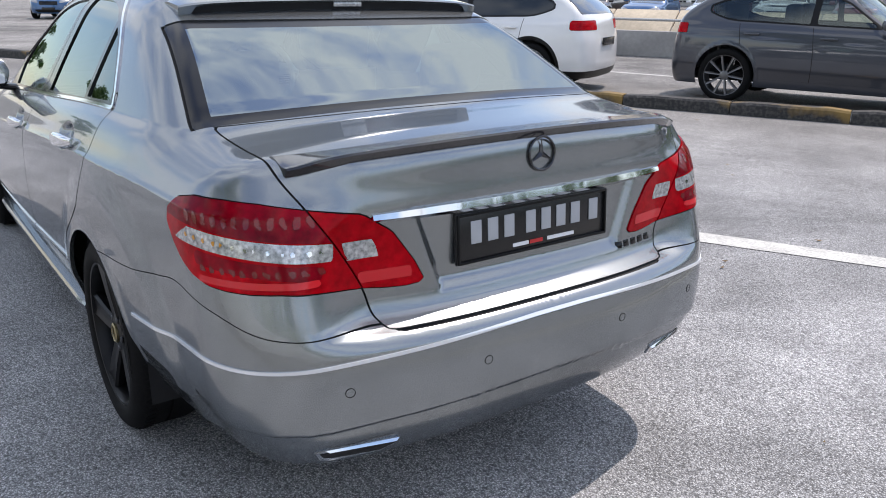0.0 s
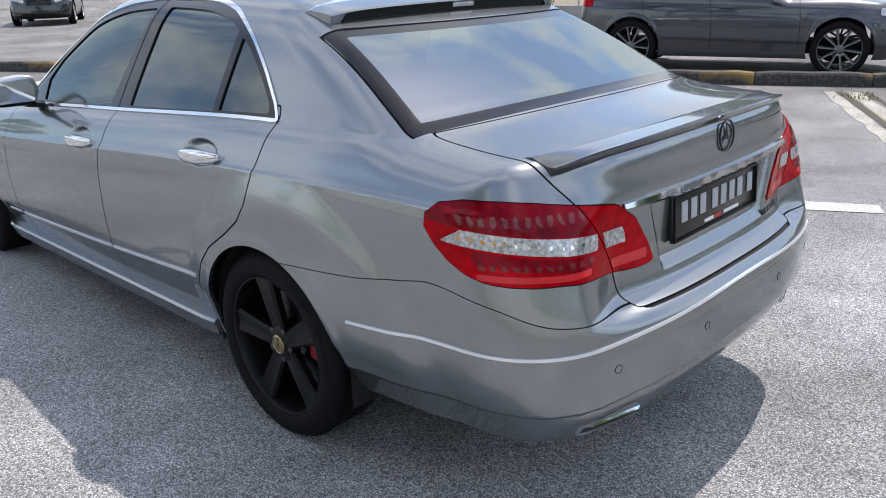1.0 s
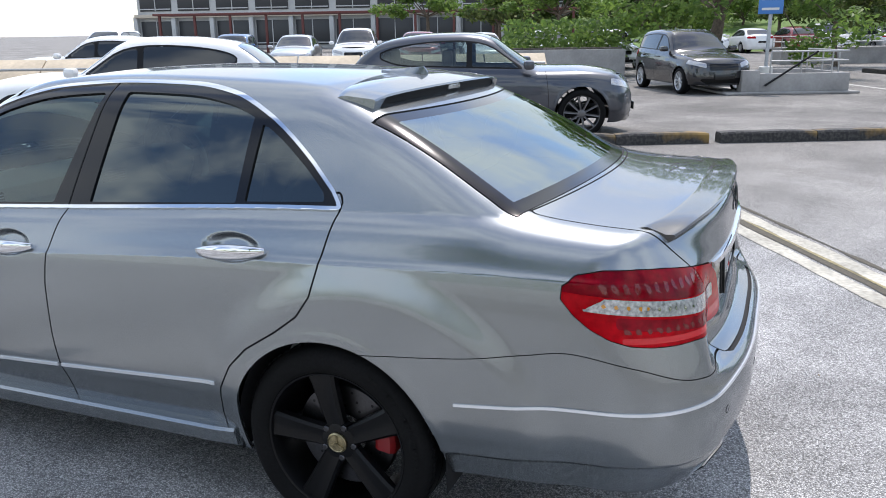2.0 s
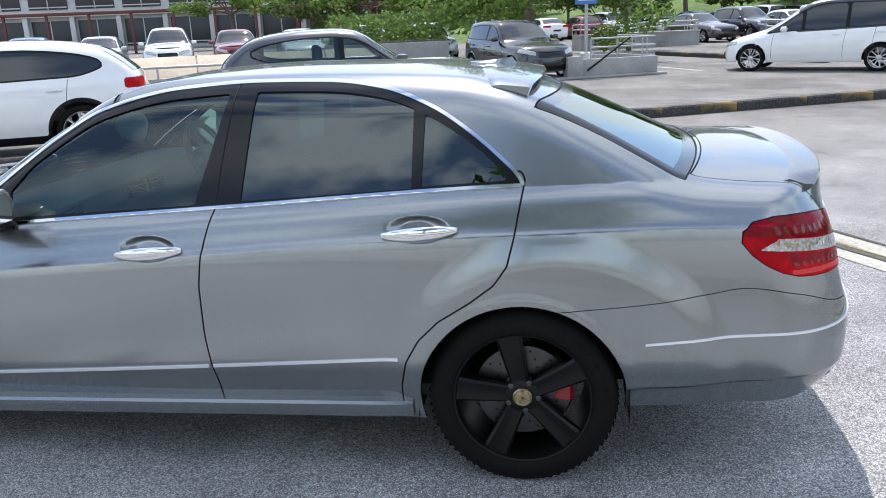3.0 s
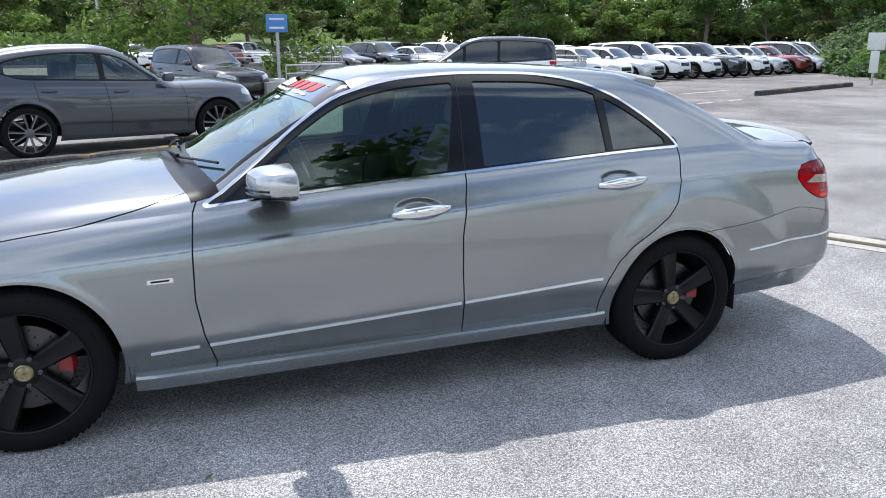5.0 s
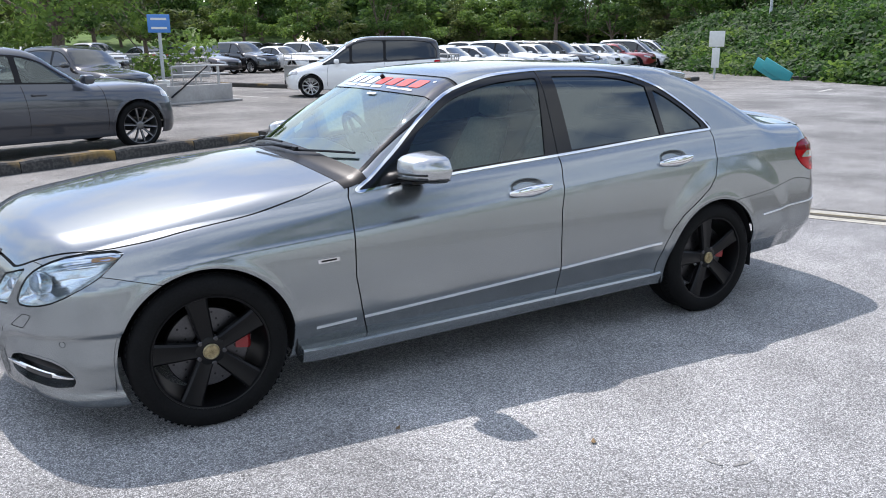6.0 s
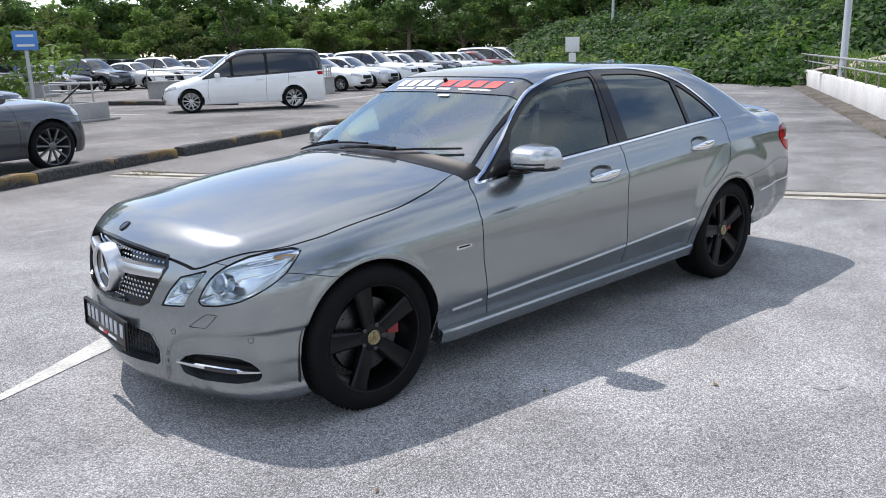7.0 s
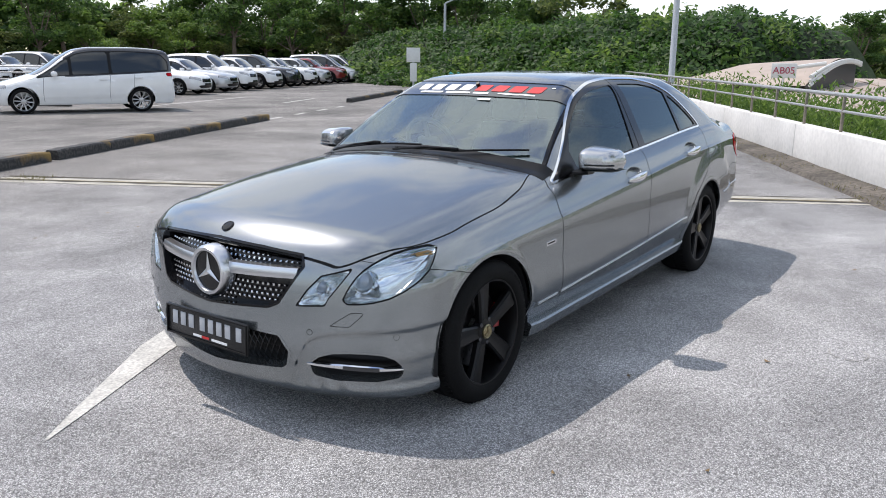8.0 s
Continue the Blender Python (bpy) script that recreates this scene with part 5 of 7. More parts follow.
ASPHALT = asphalt("weathered_asphalt")
LINE = mat("worn_white_line", (0.50, 0.49, 0.45), 0.7, grain=0.3, scale=70, coarse=0.16, bump=0.001)
JOINT_PALE = mat("pale_joint_mortar", (0.40, 0.38, 0.32), 0.8, grain=0.25, scale=30, coarse=0.25)
JOINT_DARK = mat("dark_joint_filler", (0.085, 0.075, 0.055), 0.9, grain=0.3, scale=50)
YELLOW = mat("worn_yellow_line", (0.25, 0.21, 0.10), 0.75, grain=0.3, scale=40, coarse=0.3)


def kerb_paint(name, low, high):
    """Scuffed black kerb paint with worn yellow left on it, mostly along the top edge."""
    m = mat(name, (0.05, 0.05, 0.05), 0.75, bump=0.002, scale=30)
    nt = m.node_tree
    b = nt.nodes["Principled BSDF"]
    co, worn, fine, geo = (nt.nodes.new("ShaderNode" + k) for k in ("TexCoord", "TexNoise", "TexNoise", "SeparateXYZ"))
    worn.inputs["Scale"].default_value, worn.inputs["Detail"].default_value = 2.2, 8.0
    fine.inputs["Scale"].default_value, fine.inputs["Detail"].default_value = 26.0, 5.0
    add, r, mix, grey, mix2 = (nt.nodes.new("ShaderNode" + k) for k in ("Math", "MapRange", "Mix", "MapRange", "Mix"))
    add.operation = "MULTIPLY_ADD"
    add.inputs[1].default_value = 1.6
    for t in (worn, fine):
        nt.links.new(co.outputs["Object"], t.inputs["Vector"])
    nt.links.new(co.outputs["Object"], geo.inputs[0])
    nt.links.new(geo.outputs["Z"], add.inputs[0]), nt.links.new(worn.outputs["Fac"], add.inputs[2])
    r.inputs["From Min"].default_value, r.inputs["From Max"].default_value = low, high
    nt.links.new(add.outputs[0], r.inputs["Value"])
    mix.data_type = mix2.data_type = "RGBA"
    mix.inputs["B"].default_value = (0.23, 0.145, 0.04, 1)
    mix2.inputs["A"].default_value, mix2.inputs["B"].default_value = (0.022, 0.022, 0.022, 1), (0.075, 0.070, 0.064, 1)
    grey.inputs["From Min"].default_value, grey.inputs["From Max"].default_value = 0.42, 0.72
    nt.links.new(fine.outputs["Fac"], grey.inputs["Value"]), nt.links.new(grey.outputs[0], mix2.inputs["Factor"])
    nt.links.new(mix2.outputs["Result"], mix.inputs["A"]), nt.links.new(r.outputs[0], mix.inputs["Factor"])
    nt.links.new(mix.outputs["Result"], b.inputs["Base Color"])
    return m


KERB_BLACK = kerb_paint("kerb_black_paint", 0.80, 0.94)
KERB_YELLOW = kerb_paint("kerb_worn_yellow_paint", 0.66, 0.82)
CONCRETE = mat("grey_concrete", (0.32, 0.31, 0.295), 0.85, grain=0.07, scale=14, coarse=0.22, bump=0.002)
BEIGE = mat("beige_wall_panel", (0.50, 0.42, 0.31), 0.8, grain=0.1, scale=12, coarse=0.15)
WALL_WHITE = mat("stained_white_wall", (0.66, 0.65, 0.62), 0.8, grain=0.08, scale=14, coarse=0.10, bump=0.001)
DIRT = mat("dirt_and_litter_leaves", (0.105, 0.092, 0.075), 0.95, grain=0.5, scale=22, coarse=0.4, bump=0.006)
RAIL = mat("galvanised_rail", (0.42, 0.42, 0.41), 0.45, 0.6, grain=0.15, scale=40)
RAIL_BROWN = mat("weathered_brown_rail", (0.24, 0.21, 0.17), 0.5, 0.4, grain=0.2, scale=30, coarse=0.2)
STEEL_POLE = mat("grey_steel_pole", (0.40, 0.42, 0.43), 0.5, 0.4, grain=0.1, scale=20)
SIGN_BLUE = mat("blue_sign", (0.06, 0.20, 0.50), 0.5)
SIGN_WHITE = mat("pale_sign", (0.62, 0.63, 0.60), 0.6, grain=0.05, scale=10)
SIGN_RED = mat("dark_red_letter", (0.36, 0.03, 0.07), 0.5)
TEAL = mat("teal_plastic", (0.02, 0.24, 0.26), 0.4)
ROOF_PINK = mat("faded_pink_roof_sheet", (0.40, 0.33, 0.275), 0.7, grain=0.08, scale=3, coarse=0.15)
BARK = mat("bark", (0.13, 0.10, 0.075), 0.9, grain=0.35, scale=14, coarse=0.2, bump=0.01)
GRASS = mat("lawn_grass", (0.10, 0.17, 0.035), 0.9, grain=0.3, scale=3, coarse=0.25)
# near-black green paints in the shade beneath the creeper leaves
BANK_SHADE = mat("shaded_bank_growth", (0.020, 0.036, 0.012), 0.95, grain=0.4, scale=4, coarse=0.4)
FACADE = mat("pale_facade", (0.48, 0.48, 0.47), 0.8, grain=0.05, scale=2, coarse=0.12)
# near-black of the building windows, also painted in for shade about the low roof
WINDOW_AND_SHADE = mat("dark_window_and_shade", (0.03, 0.032, 0.035), 0.4)
AWNING = mat("maroon_awning", (0.12, 0.035, 0.03), 0.7)
AWNING_BEIGE = mat("beige_shop_band", (0.52, 0.45, 0.36), 0.7)
GREEN_BAND = mat("green_shop_band", (0.04, 0.16, 0.09), 0.7)
CAR_GLASS = mat("far_car_glass", (0.02, 0.024, 0.026), 0.05, coat=0.5)
CLEAR_CAR_GLASS = glass("clear_car_glass", (0.50, 0.57, 0.55), ior=1.8)
SILVER_RIM = mat("silver_rim", (0.55, 0.55, 0.56), 0.3, 0.9)
PAINTS = {
    "white": mat("white_car_paint", (0.76, 0.76, 0.75), 0.3, coat=1.0, grain=0.02, scale=5),
    "silver": mat("silver_car_paint", (0.50, 0.51, 0.52), 0.32, 0.7, coat=1.0, grain=0.03, scale=5),
    "grey": mat("slate_grey_car_paint", (0.050, 0.055, 0.068), 0.30, 0.45, coat=1.0, grain=0.03, scale=5),
    "black": mat("black_car_paint", (0.012, 0.012, 0.014), 0.25, coat=1.0, grain=0.05, scale=5),
    "brown": mat("dark_brown_car_paint", (0.045, 0.032, 0.030), 0.3, 0.4, coat=1.0, grain=0.03, scale=5),
    "red": mat("dark_red_car_paint", (0.20, 0.016, 0.020), 0.3, 0.3, coat=1.0, grain=0.03, scale=5),
    "blue": mat("blue_car_paint", (0.035, 0.11, 0.25), 0.3, 0.3, coat=1.0, grain=0.03, scale=5),
}


def leaf_material(name, dark, light):
    m = bpy.data.materials.new(name)
    m.use_nodes = True
    nt = m.node_tree
    b = nt.nodes["Principled BSDF"]
    b.inputs["Roughness"].default_value = 0.55
    geo, mix = nt.nodes.new("ShaderNodeNewGeometry"), nt.nodes.new("ShaderNodeMix")
    mix.data_type = "RGBA"
    mix.inputs["A"].default_value, mix.inputs["B"].default_value = (*dark, 1), (*light, 1)
    nt.links.new(geo.outputs["Random Per Island"], mix.inputs["Factor"])
    nt.links.new(mix.outputs["Result"], b.inputs["Base Color"])
    out = nt.nodes["Material Output"]
    trans, sh = nt.nodes.new("ShaderNodeBsdfTranslucent"), nt.nodes.new("ShaderNodeMixShader")
    nt.links.new(mix.outputs["Result"], trans.inputs["Color"])
    sh.inputs[0].default_value = 0.55
    nt.links.new(b.outputs[0], sh.inputs[1]), nt.links.new(trans.outputs[0], sh.inputs[2]), nt.links.new(sh.outputs[0], out.inputs["Surface"])
    return m


LEAF = [leaf_material("deep_green_leaves", (0.040, 0.092, 0.022), (0.115, 0.205, 0.042)),
        leaf_material("fresh_green_leaves", (0.080, 0.155, 0.030), (0.20, 0.30, 0.062)),
        leaf_material("olive_leaves", (0.065, 0.105, 0.028), (0.17, 0.21, 0.058)),
        leaf_material("creeper_leaves", (0.020, 0.058, 0.012), (0.085, 0.185, 0.032)),
        leaf_material("dry_weeds", (0.09, 0.09, 0.03), (0.24, 0.21, 0.09))]

# ---- ground and its marks ----
KD = Vector((0.908, 0.418, 0)).normalized()          # along the dividing kerb
ND = Vector((-KD.y, KD.x, 0))                        # across it


def raw_mesh(name, verts, faces, material, parent=None, label="", category="", kind="", smooth=False):
    me = bpy.data.meshes.new(name)
    me.from_pydata([tuple(v) for v in verts], [], faces)
    me.materials.append(material)
    if smooth:
        me.polygons.foreach_set("use_smooth", [True] * len(me.polygons))
    ob = new(name, me)
    ob.parent = parent
    return tagged(ob, label, category, "", kind)


raw_mesh("ground", [(-700, -700, 0), (700, -700, 0), (700, 700, 0), (-700, 700, 0)], [(0, 1, 2, 3)], ASPHALT, None, "grey weathered asphalt of an open car park", "ground", "structure")


def strip(name, a, b, w0, w1, material, label, z=0.004, rough=0.006):
    a, b = Vector((*a, 0)), Vector((*b, 0))
    n = Vector((-(b - a).y, (b - a).x, 0)).normalized()
    h = Vector((0, 0, z))
    k = max(2, int((b - a).length / 0.25))
    vs, fs = [], []
    rng = random.Random(int(a.x * 100) + int(b.y * 10))
    for i in range(k + 1):
        t = i / k
        p, w = a.lerp(b, t), (w0 + (w1 - w0) * t) / 2
        j = rough * rng.uniform(-1, 1)
        vs += [p - n * (w + j) + h, p + n * (w + j) + h]
        if i:
            fs.append((2 * i - 2, 2 * i, 2 * i + 1, 2 * i - 1))
    return raw_mesh(name, vs, fs, material, None, label, "marking", "structure")


strip("parking_line", (-0.74, -3.06), (3.41, -0.86), 0.19, 0.19, LINE, "worn white painted line on the asphalt")
strip("parking_line", (3.41, -0.86), (4.29, -0.31), 0.19, 0.012, LINE, "pointed end of a worn white painted line")
JA, JB = Vector((1.06, -7.60, 0)), Vector((-4.24, 1.85, 0))
JD = (JB - JA).normalized()
jn = Vector((-(JB - JA).y, (JB - JA).x, 0)).normalized()
strip("joint_band", (JA + jn * 0.16).xy, (JB + jn * 0.16).xy, 0.15, 0.15, JOINT_PALE, "pale mortar beside an expansion joint", 0.004, 0.022)
strip("joint_band", (JA - jn * 0.10).xy, (JB - jn * 0.10).xy, 0.12, 0.12, JOINT_PALE, "pale mortar beside an expansion joint", 0.004, 0.022)
strip("joint_filler", (JA + jn * 0.03).xy, (JB + jn * 0.03).xy, 0.075, 0.075, JOINT_DARK, "dark filler of an expansion joint", 0.005, 0.012)
strip("joint_crack", (JA + jn * 0.31).xy, (JB + jn * 0.29).xy, 0.045, 0.02, JOINT_DARK, "dirty crack beside the joint", 0.005, 0.014)
strip("joint_moss", (JA + jn * 0.075).xy, (JB + jn * 0.075).xy, 0.022, 0.022, YELLOW, "yellowish moss in the joint", 0.007, 0.008)
for i in range(4):
    p = Vector((-8.15, -12.75, 0)) - KD * 1.75 * i
    strip("lane_dash", p.xy, (p - KD * 0.75).xy, 0.12, 0.12, LINE, "white lane dash on the asphalt")
for a, b in (((-2.6, -22.3), (-3.9, -19.4)), ((-8.0, -19.0), (-15.5, -22.2)), ((9.8, -9.0), (5.5, -10.33)), ((-21.6, -13.2), (-19.9, -12.5)), ((-13.5, -18.0), (-16.5, -19.5))):
    strip("lane_line", a, b, 0.12, 0.12, LINE, "worn white lane line on the asphalt")
# round repair marks with a faint broken rim
RING = mat("faint_ring_mortar", (0.36, 0.35, 0.33), 0.85, grain=0.35, scale=60, coarse=0.35)
rng = random.Random(15)
for x, y, r in ((1.25, 2.12, 0.10), (-0.51, 1.22, 0.10)):
    n = 48
    wob = [1 + 0.05 * math.sin(3 * t + 1) + rng.uniform(-0.025, 0.025) for t in (2 * math.pi * i / n for i in range(n))]
    wid = [0.008 + 0.006 * rng.random() for _ in range(n)]
    vs = [(x + (r - w * k) * q * math.cos(2 * math.pi * i / n), y + (r - w * k) * q * math.sin(2 * math.pi * i / n), 0.003) for k in (0, 1) for i, (q, w) in enumerate(zip(wob, wid))]
    raw_mesh("cover_ring", vs, [(i, (i + 1) % n, n + (i + 1) % n, n + i) for i in range(n) if noise.noise(Vector((i * 0.23, x, 0))) > -0.18], RING, None, "faint pale ring on the asphalt", "marking", "structure")
# fallen leaves and grit
rng = random.Random(5)
vs, fs = [], []
for i in range(420):
    if i < 90:
        x, y = rng.uniform(-3, 7), rng.uniform(-8, 4.0)
    else:
        s = rng.uniform(-14, 10)
        c = Vector((-5.0, 1.05, 0)) + Vector((0.861, 0.509, 0)) * s
        x, y = c.x + rng.gauss(0, 0.22), c.y + rng.gauss(0, 0.22)
    if -1.3 < x < 3.8 and -1 < y < 1:
        continue
    a, s = rng.uniform(0, 6.3), rng.uniform(0.008, 0.028)
    k = len(vs)
    for q, l in ((0, s), (1.5, s * 0.45), (3.14, s), (4.7, s * 0.45)):
        vs.append((x + l * math.cos(a + q), y + l * math.sin(a + q), 0.005 + (0.006 if q in (0, 3.14) else 0)))
    fs.append((k, k + 1, k + 2, k + 3))
raw_mesh("fallen_leaves", vs, fs, mat("dry_leaf", (0.20, 0.13, 0.06), 0.8, grain=0.4, scale=8), None, "scattered dry leaves on the asphalt", "leaves", "stuff")


def kerb(a, b, blocks, label):
    """A row of rounded kerb blocks, painted black and yellow, as one thing."""
    a, b = Vector((*a, 0)), Vector((*b, 0))
    d = (b - a).normalized()
    rot = Matrix.Rotation(math.atan2(d.y, d.x), 4, "Z")
    k = empty("dividing_kerb", label, "kerb", m=Matrix.Translation(a))
    step_l = (b - a).length / blocks
    for i in range(blocks):
        bm = bmesh.new()
        l = step_l - 0.012
        prof = [(-0.11, -0.02), (-0.105, 0.13), (-0.085, 0.155), (0.085, 0.155), (0.105, 0.13), (0.11, -0.02)]
        rows = []
        for j in range(7):
            x = -l / 2 + l * j / 6
            e = 0.012 if j in (0, 6) else 0
            rows.append([(x, y * (1 - e), z - (e if z > 0.1 else 0) + 0.004 * math.sin(7 * i + 2 * j)) for y, z in prof])
        loft(bm, rows)
        part("kerb_block", bm, KERB_YELLOW if i % 2 else KERB_BLACK, k, m=rot @ Matrix.Translation((step_l * (i + 0.5), 0, 0)))
    return k


def on_kerb_line(x):
    return (x, -8.72 + 0.492 * x)


kerb(on_kerb_line(21.0), on_kerb_line(-0.27), 18, "black and yellow painted concrete kerb on the asphalt")
kerb(on_kerb_line(-0.41), on_kerb_line(-7.85), 6, "black and yellow painted concrete kerb on the asphalt")
kerb((-15.3, -16.6), (-22.9, -20.4), 7, "black and yellow painted concrete kerb on the asphalt")
kerb((-3.7, -28.2), (-7.6, -21.1), 8, "low worn concrete kerb on the asphalt")
kerb((-26.7, -18.6), (-27.9, -12.6), 6, "yellow and black kerb under the green bank")

# ---- parapet with rail beside the walk ----
WD = Vector((0.861, 0.509, 0)).normalized()
WN = Vector((-WD.y, WD.x, 0))
W0 = Vector((-5.22, 1.25, 0))
wall_rot = Matrix.Translation(W0) @ Matrix.Rotation(math.atan2(WD.y, WD.x), 4, "Z")
bm = bmesh.new()
for i in range(14):
    box(bm, (-22.6 + 4.4 * i, 0.10, 0.29), (4.385, 0.20, 0.58), 0.012)
wall = part("wall_parapet", bm, WALL_WHITE, None, m=wall_rot)
tagged(wall, "stained white concrete parapet wall", "wall", kind="structure")
bm = bmesh.new()
rows = []
for i in range(120):
    x = -25 + 0.52 * i
    h = 0.02 * noise.noise(Vector((x * 1.7, 0, 0)))
    rows.append([(x, 0.01, 0.07 + h), (x, -0.22 + h, 0.06 + h), (x, -0.42 + 1.5 * h, 0.045), (x, -0.47 + 2 * h, -0.01)])
loft(bm, rows, closed=False, caps=False)
gutter = part("gutter_strip", bm, DIRT, None, m=wall_rot)
tagged(gutter, "dirty concrete strip with leaf litter along the parapet", "gutter", kind="structure")
rail = empty("parapet_railing", "galvanised two-bar railing on the white parapet", "railing", m=wall_rot)
for z in (1.08, 0.86):
    bm = bmesh.new()
    tube(bm, [(-24.7, 0.11, z), (36.5, 0.11, z)], 0.027 if z > 1 else 0.019, 10)
    part("rail_bar", bm, RAIL, rail)
for i in range(40):
    bm = bmesh.new()
    box(bm, (0, 0, 0), (0.05, 0.035, 0.50), 0.006)
    part("rail_post", bm, RAIL_BROWN, rail, m=Matrix.Translation((-24.5 + 1.45 * i, 0.11, 0.83)))


def leaf_cloud(rng, centres, count, size, flat=0.6):
    """Small folded leaves strewn through a set of (centre, radius) clumps."""
    vs, fs = [], []
    for _ in range(count):
        c, r = centres[rng.randrange(len(centres))]
        d = Vector((rng.gauss(0, 1), rng.gauss(0, 1), rng.gauss(0, 1))).normalized()
        p = Vector(c) + Vector((d.x * r, d.y * r, d.z * r * flat)) * rng.uniform(0.55, 1.08)
        u = Vector((rng.gauss(0, 1), rng.gauss(0, 1), rng.gauss(0, 0.6))).normalized()
        w = u.cross(d if abs(u.dot(d)) < 0.9 else Vector((0, 0, 1))).normalized()
        s = size * rng.uniform(0.6, 1.4)
        k = len(vs)
        f = d * s * 0.18
        vs += [p - u * s, p + w * s * 0.5 + f, p + u * s, p - w * s * 0.5 + f]
        fs.append((k, k + 1, k + 2, k + 3))
    return vs, fs


def tree(seed, height, spread, trunk_r, leaves, size, material, label, droop=0.0):
    """A tapered trunk with limbs and a ragged crown of many small leaves."""
    rng = random.Random(seed)
    t = empty("tree", label, "tree")
    fork = height * rng.uniform(0.28, 0.40)
    bm = bmesh.new()

    def limb(a, b, r0, r1, sag=0.15):
        pts, n = [], 6
        side = Vector((rng.uniform(-1, 1), rng.uniform(-1, 1), 0)) * sag * (b - a).length * 0.4
        rings = []
        for i in range(n + 1):
            q = i / n
            p = a.lerp(b, q) + side * math.sin(math.pi * q)
            r = r0 + (r1 - r0) * q
            d = (b - a).normalized()
            e = d.cross(Vector((0.3, 0.9, 0.1))).normalized()
            g = e.cross(d)
            rings.append([bm.verts.new(p + r * (math.cos(2 * math.pi * k / 8) * e + math.sin(2 * math.pi * k / 8) * g)) for k in range(8)])
        for p, q in zip(rings, rings[1:]):
            for k in range(8):
                bm.faces.new((p[k], p[(k + 1) % 8], q[(k + 1) % 8], q[k]))
    top = Vector((rng.uniform(-0.3, 0.3), rng.uniform(-0.3, 0.3), fork))
    limb(Vector((0, 0, -0.1)), top, trunk_r * 1.25, trunk_r * 0.85, 0.05)
    clumps = []
    for i in range(8):
        a = 2 * math.pi * i / 8 + rng.uniform(-0.35, 0.35)
        rr = spread * rng.uniform(0.35, 0.85)
        tip = Vector((rr * math.cos(a), rr * math.sin(a), height * rng.uniform(0.36, 0.90)))
        limb(top, tip, trunk_r * 0.45, trunk_r * 0.10)
        clumps.append((tip, spread * rng.uniform(0.26, 0.42)))
        for _ in range(3):
            off = Vector((rng.gauss(0, 0.42), rng.gauss(0, 0.42), rng.gauss(0.0, 0.22))) * spread * 0.7
            sub = tip + off - Vector((0, 0, droop * rng.random()))
            limb(top.lerp(tip, 0.7), sub, trunk_r * 0.16, trunk_r * 0.05)
            clumps.append((sub, spread * rng.uniform(0.16, 0.30)))
    clumps.append((Vector((0, 0, height * 0.93)), spread * 0.35))
    bmesh.ops.recalc_face_normals(bm, faces=bm.faces)
    part("trunk", bm, BARK, t)
    vs, fs = leaf_cloud(rng, clumps, leaves, size)
    raw_mesh("crown", vs, fs, material, t)
    return t


# ---- parked cars ----


def spec(top, belt, half, nose_x, tail_x, base, axle, nose_z=0.62, lean=0.42, tail_slope=0.0, hgt=1.5):
    b = curve(*belt)
    return dict(
        plan=curve((tail_x, half - 0.06), (tail_x + 0.5, half - 0.015), (0.6, half), (base - 0.6, half), (base + 0.1, half - 0.02), (nose_x, half - 0.12)),
        belt=b, crease=curve(*((x, z - 0.17) for x, z in belt)),
        section=curve((-0.3, 0.12), (0, 0.07), (0.3, 0.03), (0.5, 0.004), (0.7, 0), (0.95, 0.006), (1.05, 0.015), (1.5, 0.03), (2.0, 0.07)),
        top=curve(*top), crown=curve((tail_x, 0.10), (0.5, 0.12), (base, 0.14), (nose_x, 0.16)), bow=curve((tail_x, 0.0), (0.0, 0.0), (base - 0.9, 0.10), (base - 0.5, 0.10), (base, 0.0)),
        roof_scale=curve((tail_x, 0.75), (0.2, 0.97), (1.2, 0.97), (base - 0.8, 0.86), (nose_x, 0.95)), edge=curve((tail_x, 0.07), (1.0, 0.11), (nose_x, 0.11)),
        nose=curve((0.0, nose_x - 0.2), (0.2, nose_x - 0.06), (0.4, nose_x), (nose_z, nose_x - 0.02), (nose_z + 0.15, nose_x - 0.07), (1.2, nose_x - 0.3)),
        tail=curve((0.0, tail_x + 0.2), (0.25, tail_x + 0.05), (0.45, tail_x), (0.7, tail_x + 0.01), (0.95, tail_x + 0.05), (1.6, tail_x + 0.10)),
        nose_y=0.32, nose_y6=0.12, tail_y=0.10, lean=lean, lean2=0.12, tuck=0.02, tuck_x=0.0, lip=0.008, haunch=0.0,
        front_k=curve((0, 0.12), (1, 0.12)), back_k=curve((0, 0.12), (1.2, 0.10)), floor=0.20, arch_r=axle + 0.045, axle=axle, wheels=(0.0, base),
        base=base, nose_x=nose_x, tail_x=tail_x, half=half)


